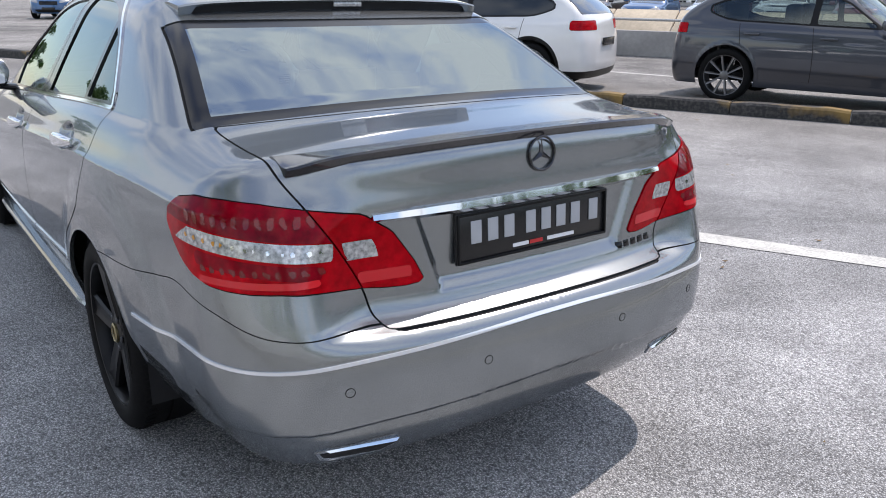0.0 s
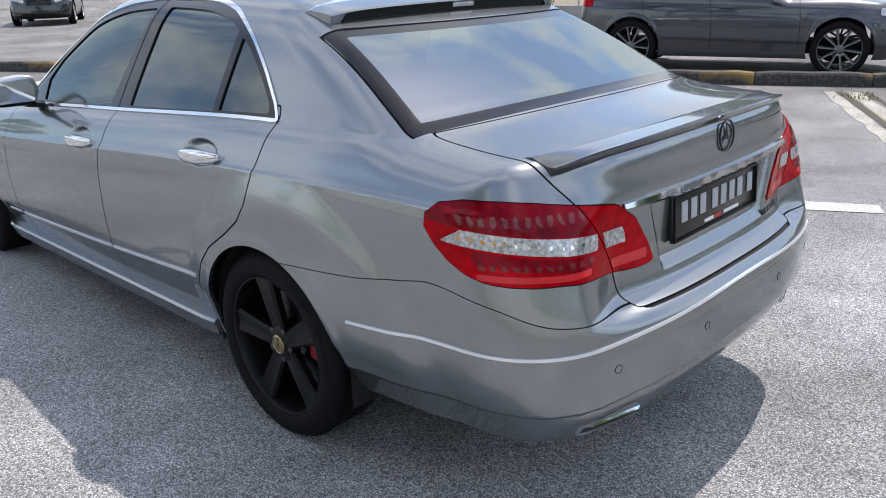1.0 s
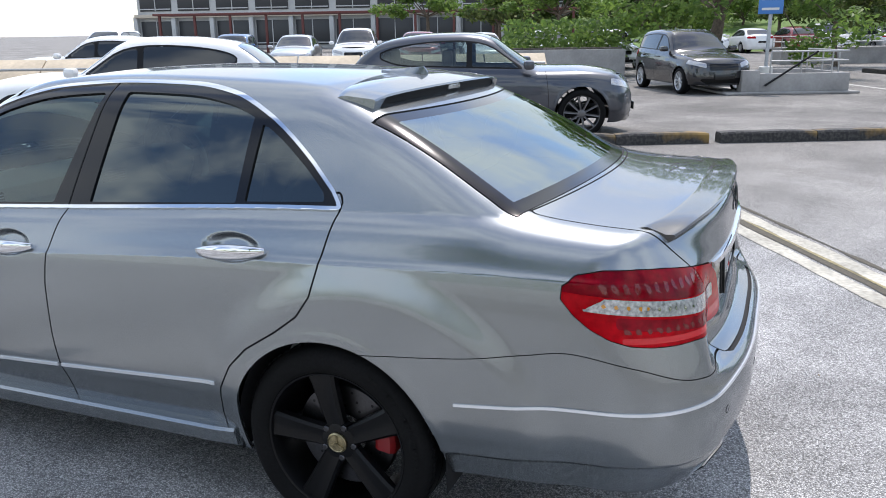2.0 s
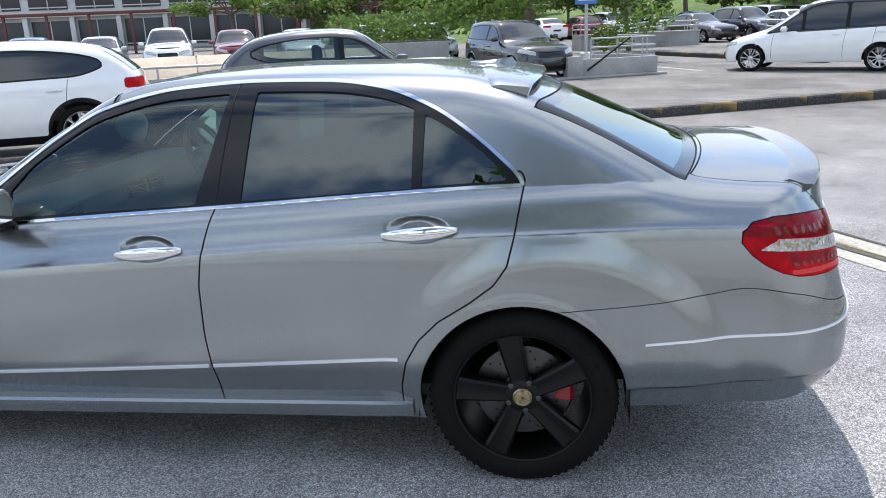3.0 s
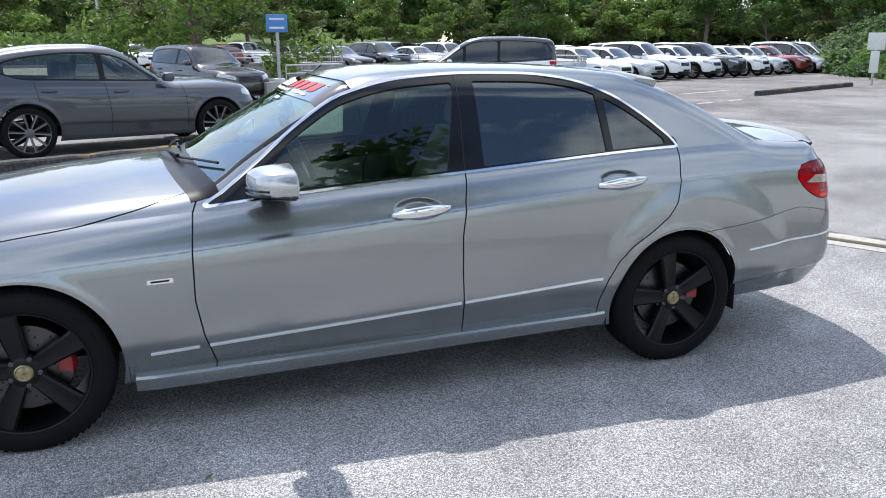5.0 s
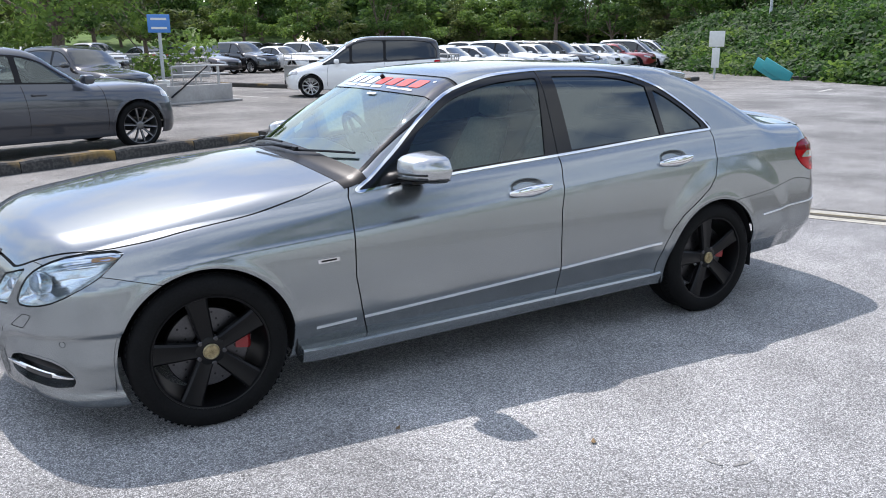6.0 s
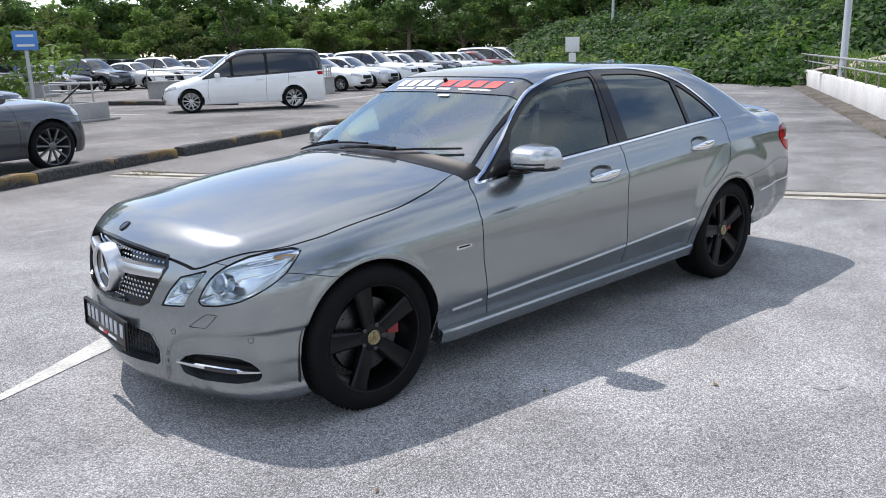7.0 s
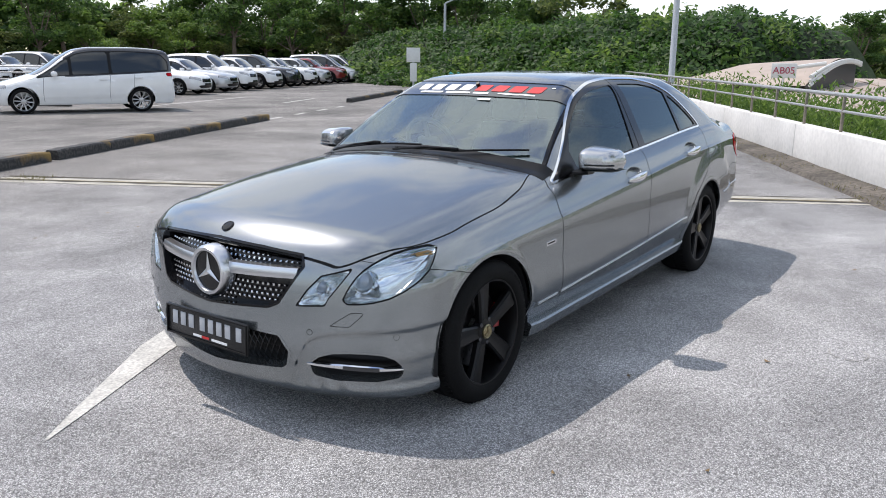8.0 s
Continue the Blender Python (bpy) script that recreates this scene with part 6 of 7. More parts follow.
SPECS = {
    "crossover": (spec([(-1.0, 0.95), (-0.86, 1.03), (-0.73, 1.12), (-0.52, 1.29), (-0.32, 1.405), (-0.02, 1.475), (0.45, 1.522), (0.9, 1.53), (1.20, 1.505), (1.38, 1.45), (1.70, 1.24), (1.98, 1.07), (2.10, 1.03), (2.6, 1.03), (3.1, 0.97), (3.35, 0.89), (3.6, 0.75)],
                       [(-0.9, 1.05), (0, 1.03), (1.0, 1.00), (2.0, 0.97), (2.67, 0.92), (3.5, 0.80)], 0.91, 3.50, -0.86, 2.67, 0.352), [1.02]),
    "sedan": (spec([(-1.3, 1.00), (-1.05, 1.05), (-0.70, 1.07), (-0.58, 1.10), (-0.10, 1.36), (0.1, 1.42), (0.6, 1.46), (1.0, 1.45), (1.25, 1.40), (1.60, 1.22), (1.92, 1.05), (2.05, 1.0), (2.6, 0.95), (3.1, 0.87), (3.4, 0.79), (3.7, 0.66)],
                   [(-1.2, 1.02), (0, 0.99), (1.0, 0.95), (2.0, 0.90), (2.7, 0.84), (3.6, 0.70)], 0.89, 3.60, -1.08, 2.72, 0.32), [0.95]),
    "mpv": (spec([(-1.1, 1.05), (-1.02, 1.15), (-0.92, 1.45), (-0.80, 1.66), (-0.6, 1.72), (0.3, 1.77), (1.2, 1.76), (1.6, 1.70), (1.9, 1.56), (2.4, 1.22), (2.75, 1.04), (3.1, 0.93), (3.45, 0.82), (3.7, 0.68)],
                 [(-1.0, 1.12), (0, 1.06), (1.2, 1.00), (2.2, 0.95), (2.9, 0.86), (3.7, 0.72)], 0.90, 3.75, -1.02, 2.95, 0.33, lean=0.30), [0.75, 1.75]),
    "hatch": (spec([(-0.75, 1.0), (-0.66, 1.10), (-0.58, 1.30), (-0.48, 1.44), (-0.3, 1.49), (0.4, 1.53), (1.0, 1.51), (1.25, 1.45), (1.55, 1.25), (1.80, 1.06), (1.95, 1.0), (2.4, 0.95), (2.8, 0.86), (3.0, 0.78), (3.2, 0.68)],
                   [(-0.7, 1.04), (0, 1.01), (1.0, 0.98), (1.8, 0.95), (2.4, 0.88), (3.1, 0.76)], 0.85, 3.08, -0.62, 2.39, 0.31, lean=0.34), [0.85]),
    "suv": (spec([(-1.0, 1.05), (-0.92, 1.20), (-0.80, 1.50), (-0.66, 1.62), (-0.4, 1.67), (0.4, 1.70), (1.0, 1.69), (1.35, 1.62), (1.70, 1.40), (2.0, 1.18), (2.12, 1.12), (2.6, 1.08), (3.1, 1.0), (3.35, 0.90), (3.6, 0.75)],
                 [(-0.95, 1.12), (0, 1.09), (1.0, 1.05), (2.0, 1.02), (2.67, 0.97), (3.5, 0.82)], 0.92, 3.50, -0.92, 2.68, 0.36, lean=0.36), [0.9]),
}


def largest(mesh):
    """The largest connected piece of a triangle mesh."""
    if mesh is None:
        return None
    V, N, T = mesh
    _, same = np.unique(np.round(V, 5), axis=0, return_inverse=True)
    same = same.reshape(-1)
    tag = np.arange(same.max() + 1)
    for _ in range(400):
        low = tag[same[T]].min(1)
        new_tag = tag.copy()
        for k in range(3):
            np.minimum.at(new_tag, same[T[:, k]], low)
        if (new_tag == tag).all():
            break
        tag = new_tag
    ids, counts = np.unique(tag[same[T[:, 0]]], return_counts=True)
    T = T[tag[same[T[:, 0]]] == ids[counts.argmax()]]
    used, back = np.unique(T, return_inverse=True)
    return V[used], N[used], back.reshape(T.shape)


def parked_car(kind, paint, fine=0, rim=None, two_tone=None):
    """A parked car of a kind: body, windows, lamps, plate, mirrors and wheels."""
    s, pillars = SPECS[kind]
    car = new("parked_car")
    pane = CLEAR_CAR_GLASS if fine > 1 else CAR_GLASS
    f = body_field(s)
    nu, nf = ((46, 16), (70, 26), (130, 44))[fine]
    na = (20, 34, 60)[fine]
    half_a = list(np.linspace(-90, -30, 5, endpoint=False)) + list(np.linspace(-30, 90, na, endpoint=False))
    ang = sorted(set(half_a + [180 - a for a in half_a if a > -90] + [90]))
    zc = 0.66
    full = shell(f, s["tail_x"] + 0.55, s["nose_x"] - 0.60, zc, nu, nf, ang)
    sk = Skin(full)
    top, belt = s["top"], s["belt"]
    for cx in s["wheels"]:
        sk.cut(lambda x, y, z, n: np.maximum(np.hypot(x - cx, z - s["axle"]) - s["arch_r"], 0.5 - y), gap=0)
    V = sk.mesh[0]
    sk.mesh = clip(sk.mesh, 0.225 - V[:, 2])[0]
    rear_x = s["tail_x"] + (0.42 if kind == "crossover" else 0.22)
    lo, hi = [], []
    for x in np.linspace(rear_x, s["base"] - 0.35, 22):
        rise = 0.16 * max(0.0, (rear_x + 0.50 - x) / 0.50) ** 1.6 if kind == "crossover" else 0.0
        a, b = float(belt(x)) + 0.02 + rise, float(top(x + 0.05 if x > 0.5 else x - 0.10)) - 0.115
        if b > a + 0.015:
            lo.append((x, a)), hi.append((x, b))
    dlo = outline(lo + hi[::-1])
    area = Skin(sk.cut(lambda x, y, z, n: np.maximum(inside_of(dlo, x, z), 0.4 - y), gap=0))
    cuts = [-9.0] + list(pillars) + [9.0]
    for p, q in zip(cuts, cuts[1:]):
        got = area.cut(lambda x, y, z, n: np.maximum.reduce([inside_of(dlo, x, z) + 0.022, p + 0.04 - x, x - q + 0.04]), gap=0)
        if got is not None:
            for h in halves(got):
                if h is not None:
                    skin("side_window", h, pane, car, lift=-0.004)
    for h in halves(area.mesh):
        if h is not None:
            skin("window_frame", h, BLACK_MATT, car)
    wx = s["base"]

    def lim(z, x):
        return s["half"] - 0.13 - 0.36 * np.maximum(z - belt(x), 0)
    ws = sk.cut(lambda x, y, z, n: np.maximum.reduce([0.36 - n[:, 0], belt(x) + 0.06 - z, z - top(0.8) + 0.07, y - lim(z, x), 0.6 - x, 0.30 - n[:, 2]]), gap=0.002)
    ws = largest(ws)
    if ws is not None:
        skin("windshield", ws, pane, car, lift=-0.003)
    rw = sk.cut(lambda x, y, z, n: np.maximum.reduce([0.30 + n[:, 0], belt(x) + 0.05 - z, z - top(0.5) + 0.10, y - lim(z, x) + 0.03, x - 0.3, -n[:, 2] - 0.1]), gap=0.002)
    rw = largest(rw)
    if rw is not None:
        skin("rear_window", rw, pane, car, lift=-0.003)
    # lamps as their own pieces of the skin
    nx, tx = s["nose_x"], s["tail_x"]
    hz = float(belt(nx)) - 0.02
    head = sk.cut(lambda x, y, z, n: np.maximum.reduce([np.abs(z - hz + 0.02 - 0.25 * (y - 0.6)) - 0.055, nx - 0.42 - x, 0.42 - y]), gap=0.002)
    tz = float(belt(tx)) - 0.10
    tail = sk.cut(lambda x, y, z, n: np.maximum.reduce([np.abs(z - tz) - (0.065 if kind != "mpv" else 0.05), x - tx - 0.30, 0.40 - y]), gap=0.002)
    for mesh, m, nm in ((head, LAMP_CLEAR, "headlamp"), (tail, RED_LENS, "tail_lamp")):
        if mesh is not None:
            for h in halves(mesh):
                if h is not None:
                    skin(nm, h, m, car, lift=0.003, rim=0.006)
    gr = sk.cut(lambda x, y, z, n: np.maximum.reduce([np.abs(z - hz + 0.10) - 0.075, nx - 0.3 - x, y - 0.36]), gap=0)
    if gr is not None:
        skin("grille", gr, BLACK_GLOSS, car, lift=-0.01)
    low = sk.cut(lambda x, y, z, n: np.maximum.reduce([np.abs(z - 0.33) - 0.06, nx - 0.3 - x, y - 0.55]), gap=0)
    if low is not None:
        skin("lower_intake", low, BLACK_MATT, car, lift=-0.01)
    if kind in ("crossover", "suv"):
        skirt = sk.cut(lambda x, y, z, n: np.minimum(z - 0.33, np.minimum(np.hypot(x, z - s["axle"]), np.hypot(x - wx, z - s["axle"])) - s["arch_r"] - 0.045), gap=0)
        if skirt is not None and fine > 0:
            skin("lower_cladding", skirt, BLACK_MATT if paint != "grey" else PAINTS["grey"], car, lift=0.003)
        elif skirt is not None:
            skin("lower_cladding", skirt, BLACK_MATT, car)
    if two_tone:
        upper = sk.cut(lambda x, y, z, n: np.maximum(belt(x) - 0.01 - z, x - 1.9), gap=0)
        if upper is not None:
            skin("roof_panel", upper, PAINTS[two_tone], car)
    if fine > 0:
        for x0 in (pillars[0], s["base"] - 0.55, 0.12):
            V = sk.mesh[0]
            g = clip(sk.mesh, np.maximum.reduce([0.32 - V[:, 2], V[:, 2] - belt(V[:, 0]), 0.5 - np.abs(V[:, 1])]))[0]
            for sg in (1, -1):
                if g is not None:
                    V = g[0]
                    g = clip(g, sg * (V[:, 0] - x0 - 0.06 * np.sin(V[:, 2] * 3)) - 0.004)[0]
            if g is not None:
                for h in halves(g):
                    if h is not None:
                        skin("door_gap", h, SEAL, car, lift=0.001)
    body = skin("body", sk.mesh, PAINTS[paint], car, rim=0.01)
    if sk.seams:
        tagged(skin("seam", joined(sk.seams), SEAL, car, lift=-0.006), kind="stuff")
    for sy in (1, -1):
        bm = bmesh.new()
        x, y = s["base"] - 0.78, s["half"] + 0.06
        box(bm, (0, 0, 0), (0.16, 0.20, 0.13), 0.045)
        part("side_mirror", bm, PAINTS[paint], car, m=Matrix.Translation((x, sy * y, float(belt(x)) + 0.09)))
        if fine > 0:
            for hx in (pillars[0] + 0.22, pillars[0] - 0.72):
                bm = bmesh.new()
                box(bm, (0, 0, 0), (0.20, 0.03, 0.028), 0.01)
                part("door_handle", bm, PAINTS[paint], car, m=Matrix.Translation((hx, sy * (s["half"] - 0.005), float(belt(hx)) - 0.12)))
        for cx in s["wheels"]:
            wheel(car, pose(cx, sy * (s["half"] - 0.115), s["axle"], 0, 0, 0 if sy > 0 else 180), width=0.21, r=s["axle"], rim_r=s["axle"] - (0.085 if fine else 0.10), spokes=10 if fine else 7, rim_mat=rim or SILVER_RIM, detail=False)
    bm = bmesh.new()
    box(bm, (s["base"] / 2, 0, 0.32), (s["nose_x"] - s["tail_x"] - 0.5, s["half"] * 1.3, 0.12), 0.03)
    part("underbody", bm, SEAL, car)
    bm = bmesh.new()
    box(bm, (tx - 0.005, 0, 0.72 if kind != "sedan" else 0.66), (0.02, 0.50, 0.11), 0.004)
    part("number_plate", bm, PLATE_BLACK, car)
    bm = bmesh.new()
    box(bm, (nx + 0.005, 0, 0.42), (0.02, 0.50, 0.11), 0.004)
    part("number_plate", bm, PLATE_BLACK, car)
    if fine:
        for x, y in ((0.95, 0.38), (0.95, -0.38), (0.05, 0)):
            w = 0.46 if y else 1.1
            bm = bmesh.new()
            box(bm, (x, y, 0.72), (0.45, w, 0.2), 0.05)
            cushion = part("seat", bm, DASH, car)
            bm = bmesh.new()
            box(bm, (x - 0.28, y, 1.0), (0.14, w, 0.55), 0.05)
            part("backrest", bm, DASH, cushion)
    return car


def place(car, x, y, heading, name_label, category="car", group=""):
    """Stands a car with its centre of wheels at (x, y), nose along heading (a vector)."""
    a = math.atan2(heading.y, heading.x)
    wb = next(v[0]["base"] for k, v in SPECS.items() if k == car["kind_of_body"])
    car.matrix_basis = Matrix.Translation((x, y, 0)) @ Matrix.Rotation(a, 4, "Z") @ Matrix.Translation((-wb / 2, 0, 0))
    return tagged(car, name_label, category, group)


def make(kind, paint, **k):
    c = parked_car(kind, paint, **k)
    c["kind_of_body"] = kind
    return c


BLACK_RIM = mat("two_tone_rim", (0.16, 0.16, 0.165), 0.3, 0.8)
# near cars
place(make("crossover", "grey", fine=2, rim=BLACK_RIM), 3.04, -9.20, Vector((-0.949, -0.316, 0)), "slate grey crossover parked beyond the kerb")
place(make("crossover", "white", fine=1), 7.65, -6.48, Vector((0.897, 0.441, 0)), "white crossover parked beyond the kerb")
place(make("hatch", "black", fine=1), 1.07, -18.9, Vector((-0.52, 0.857, 0)), "small black hatchback parked by the stairwell")
place(make("mpv", "white", fine=1, two_tone="black"), -6.68, -18.87, Vector((0.91, -0.41, 0)), "white people carrier with black upper windows")

# far rows: one of each is built, the rest are copies
stock = {(k, p): make(k, p) for k, p in (("sedan", "white"), ("sedan", "silver"), ("sedan", "brown"), ("crossover", "white"), ("suv", "black"), ("suv", "white"), ("mpv", "white"), ("mpv", "silver"), ("crossover", "red"), ("hatch", "blue"), ("hatch", "silver"))}
used = set()


def row_car(kind, paint, x, y, heading, group):
    key = (kind, paint)
    wb = SPECS[kind][0]["base"]
    a = math.atan2(heading.y, heading.x)
    m = Matrix.Translation((x, y, 0)) @ Matrix.Rotation(a, 4, "Z") @ Matrix.Translation((-wb / 2, 0, 0))
    what = {"sedan": "saloon", "crossover": "crossover", "suv": "tall off-roader", "mpv": "van-like people carrier", "hatch": "hatchback"}[kind]
    text = f"{paint} {what} parked in a row on the asphalt"
    if key in used:
        c = copy_thing(stock[key], m)
    else:
        c = stock[key]
        c.matrix_basis = m
        used.add(key)
    return tagged(c, text, "car", group)


rng = random.Random(11)
order_d = [("sedan", "white"), ("sedan", "silver"), ("suv", "white"), ("crossover", "white"), ("suv", "black"), ("crossover", "white"), ("hatch", "silver"), ("crossover", "red"), ("mpv", "silver"), ("mpv", "white"), ("sedan", "brown"), ("hatch", "blue"), ("sedan", "white")]
front = Vector((-15.4, -25.45, 0))
for i, (k, p) in enumerate(order_d):
    c = front + Vector((-0.92, -0.39, 0)) * 2.45 * i - ND * (1.55 + rng.uniform(-0.2, 0.2))
    row_car(k, p, c.x, c.y, ND, "near parked row")
order_e = [("sedan", "brown"), ("suv", "black"), ("sedan", "white"), ("suv", "white"), ("crossover", "white"), ("mpv", "white"), ("sedan", "silver"), ("crossover", "white"), ("sedan", "white"), ("suv", "white"), ("hatch", "silver"), ("sedan", "silver"), ("mpv", "white")]
front = Vector((-8.0, -39.0, 0))
for i, (k, p) in enumerate(order_e):
    c = front + Vector((-0.94, -0.34, 0)) * 2.6 * i - ND * (1.55 + rng.uniform(-0.2, 0.2))
    row_car(k, p, c.x, c.y, ND, "middle parked row")
kinds = [("sedan", "white"), ("sedan", "silver"), ("mpv", "white"), ("crossover", "white"), ("suv", "white"), ("sedan", "brown"), ("hatch", "silver"), ("crossover", "red"), ("hatch", "blue"), ("suv", "black")]
front = Vector((3.0, -49.0, 0))
for i in range(17):
    c = front + Vector((-0.94, -0.34, 0)) * 2.6 * i - ND * (1.5 + rng.uniform(-0.3, 0.3))
    k, p = kinds[(i * 7 + 3) % 10]
    row_car(k, p, c.x, c.y, -ND if i % 3 else ND, "far parked row")
front = Vector((25.0, -23.5, 0))
for i in range(9):
    c = front + Vector((-0.94, -0.34, 0)) * 2.6 * i - ND * rng.uniform(-0.3, 0.3)
    k, p = kinds[(i * 3 + 2) % 10]
    row_car(k, p, c.x, c.y, ND, "row behind the beige wall")
for i, (k, p, x, y) in enumerate((("mpv", "white", 20.5, -10.2), ("sedan", "silver", 23.5, -14.6), ("crossover", "white", 15.0, -12.9), ("suv", "white", 31.5, -6.8), ("hatch", "blue", 36.0, -6.0), ("suv", "black", 26.5, -8.6))):
    row_car(k, p, x, y, Vector((-0.85, 0.45, 0)) if i != 2 else KD, "cars ahead of the saloon")
for key, c in stock.items():
    if key not in used:
        for o in (c, *c.children_recursive):
            bpy.data.objects.remove(o)
for ob in scene.objects:
    if "kind_of_body" in ob:
        del ob["kind_of_body"]

# ---- walls, stairwell and ramps ----
kr = Matrix.Rotation(math.atan2(KD.y, KD.x), 4, "Z")
beige = empty("ramp_wall", "low concrete ramp wall with beige sloping panels and a pipe rail", "wall", m=Matrix.Translation((10.0, -12.9, 0)) @ kr)
bm = bmesh.new()
box(bm, (0, 0, 0.28), (13.5, 0.25, 0.56), 0.015)
part("wall_base", bm, CONCRETE, beige)
for i in range(9):
    bm = bmesh.new()
    box(bm, (0, 0, 0), (1.47, 0.85, 0.06), 0.01)
    part("sloping_panel", bm, BEIGE, beige, m=Matrix.Translation((-6.0 + 1.5 * i, -0.55, 0.75)) @ Matrix.Rotation(radians(-32), 4, "X"))
bm = bmesh.new()
tube(bm, [(-6.6, 0.05, 0.80), (6.6, 0.05, 0.80)], 0.03)
part("pipe_rail", bm, RAIL, beige)
for i in range(6):
    bm = bmesh.new()
    tube(bm, [(-6.4 + 2.5 * i, 0.05, 0.54), (-6.4 + 2.5 * i, 0.05, 0.80)], 0.025)
    part("rail_post", bm, RAIL, beige)


def rail_run(parent, pts, z0, heights, posts):
    for z in heights:
        bm = bmesh.new()
        tube(bm, [(x, y, z) for x, y in pts], 0.022)
        part("rail_bar", bm, RAIL, parent)
    for i in range(posts):
        t = i / (posts - 1) * (len(pts) - 1)
        k = min(int(t), len(pts) - 2)
        p = Vector(pts[k]).lerp(Vector(pts[k + 1]), t - k)
        bm = bmesh.new()
        tube(bm, [(p.x, p.y, z0), (p.x, p.y, heights[0])], 0.02)
        part("rail_post", bm, RAIL, parent)


stair = empty("stairwell", "concrete stairwell with a steel rail and sloping handrail", "stairwell", m=Matrix.Translation((-1.0, -19.05, 0)) @ kr)
bm = bmesh.new()
box(bm, (0, 1.0, 0.24), (2.6, 0.16, 0.48), 0.01)
box(bm, (0, -1.0, 0.24), (2.6, 0.16, 0.48), 0.01)
box(bm, (-1.25, 0, 0.24), (0.16, 1.84, 0.48), 0.01)
box(bm, (1.1, 1.0, 0.28), (0.42, 0.30, 0.56), 0.01)
part("stair_wall", bm, CONCRETE, stair)
bm = bmesh.new()
box(bm, (0.1, 0, 0.03), (3.2, 2.5, 0.06), 0.02)
part("stair_base", bm, CONCRETE, stair)
rail_run(stair, [(-1.25, -1.0), (-1.25, 1.0), (0.6, 1.0)], 0.48, (0.98, 0.76), 6)
bm = bmesh.new()
tube(bm, [(0.75, 1.12, 0.20), (-0.45, 1.12, 0.98)], 0.025)
part("sloping_handrail", bm, BLACK_MATT, stair)


def ramp_wall(a, b, rounded, label):
    a, b = Vector((*a, 0)), Vector((*b, 0))
    d = b - a
    r = empty("ramp_parapet", label, "parapet", m=Matrix.Translation(a) @ Matrix.Rotation(math.atan2(d.y, d.x), 4, "Z"))
    n, l, w = 18, d.length, 0.9
    path = [(0, w / 2)] + [(l - w / 2, w / 2)] + [(l - w / 2 + w / 2 * math.sin(math.pi * i / n), w / 2 * math.cos(math.pi * i / n)) for i in range(1, n)] + [(l - w / 2, -w / 2), (0, -w / 2)]
    bm = bmesh.new()
    prism(bm, path, -0.02, 0.62)
    part("parapet_body", bm, CONCRETE, r)
    bm = bmesh.new()
    prism(bm, [(x * 1.004, y * 1.06) for x, y in path], 0.62, 0.68)
    part("parapet_cap", bm, CONCRETE, r)
    rail_run(r, [(x * 0.985, y * 0.9) for x, y in path], 0.66, (1.12, 0.90), 12)


ramp_wall((-8.0, -29.3), (-13.6, -24.3), True, "rounded concrete ramp parapet with a two-bar steel rail")
ramp_wall((-0.8, -34.5), (-6.6, -37.4), True, "concrete ramp parapet with a steel rail")
planter = empty("planter_box", "pale concrete planter beside the lane", "planter", m=Matrix.Translation((5.8, -24.0, 0)) @ kr)
bm = bmesh.new()
box(bm, (0, 0, 0.45), (4.0, 1.6, 0.9), 0.03)
part("planter_body", bm, CONCRETE, planter)
bm = bmesh.new()
box(bm, (0, 0, 0.92), (3.8, 1.4, 0.08), 0.03)
part("soil", bm, DIRT, planter)

# ---- signs and poles ----


def sign_post(x, y, h, board, face_to, bm_mat, label, base=True, category="sign"):
    s = empty("sign_post", label, category, m=Matrix.Translation((x, y, 0)))
    bm = bmesh.new()
    tube(bm, [(0, 0, 0), (0, 0, h)], 0.045, 10)
    part("pole", bm, STEEL_POLE, s)
    if base:
        bm = bmesh.new()
        lathe(bm, [(0.0005, 0.62), (0.14, 0.62), (0.16, 0.60), (0.17, 0.0)], 16, "Z")
        part("pole_base", bm, SIGN_WHITE, s)
    d = (Vector(face_to) - Vector((x, y, 0))).normalized()
    m = Matrix.Rotation(math.atan2(d.y, d.x) + math.pi / 2, 4, "Z")
    for w, hh, z, mm, bars_n in board:
        bm = bmesh.new()
        box(bm, (0, -0.06, z), (w, 0.03, hh), 0.008)
        b = part("sign_board", bm, mm, s, m=m)
        for k in range(bars_n):
            bm = bmesh.new()
            box(bm, (0, -0.078, z + hh * (0.25 - 0.5 * k / max(1, bars_n - 1))), (w * 0.7, 0.004, hh * 0.12))
            part("sign_bar", bm, SIGN_WHITE, b, m=None)
    return s


sign_post(-0.76, -18.45, 2.30, [(0.56, 0.46, 2.07, SIGN_BLUE, 2)], (3, 4, 0), None, "blue parking sign on a grey pole with a pale base")
sign_post(-24.6, -21.0, 2.0, [(0.64, 0.66, 1.70, SIGN_WHITE, 0), (0.32, 0.85, 0.90, SIGN_WHITE, 0)], (5, 3, 0), None, "pale back of a notice board on a pole", False)


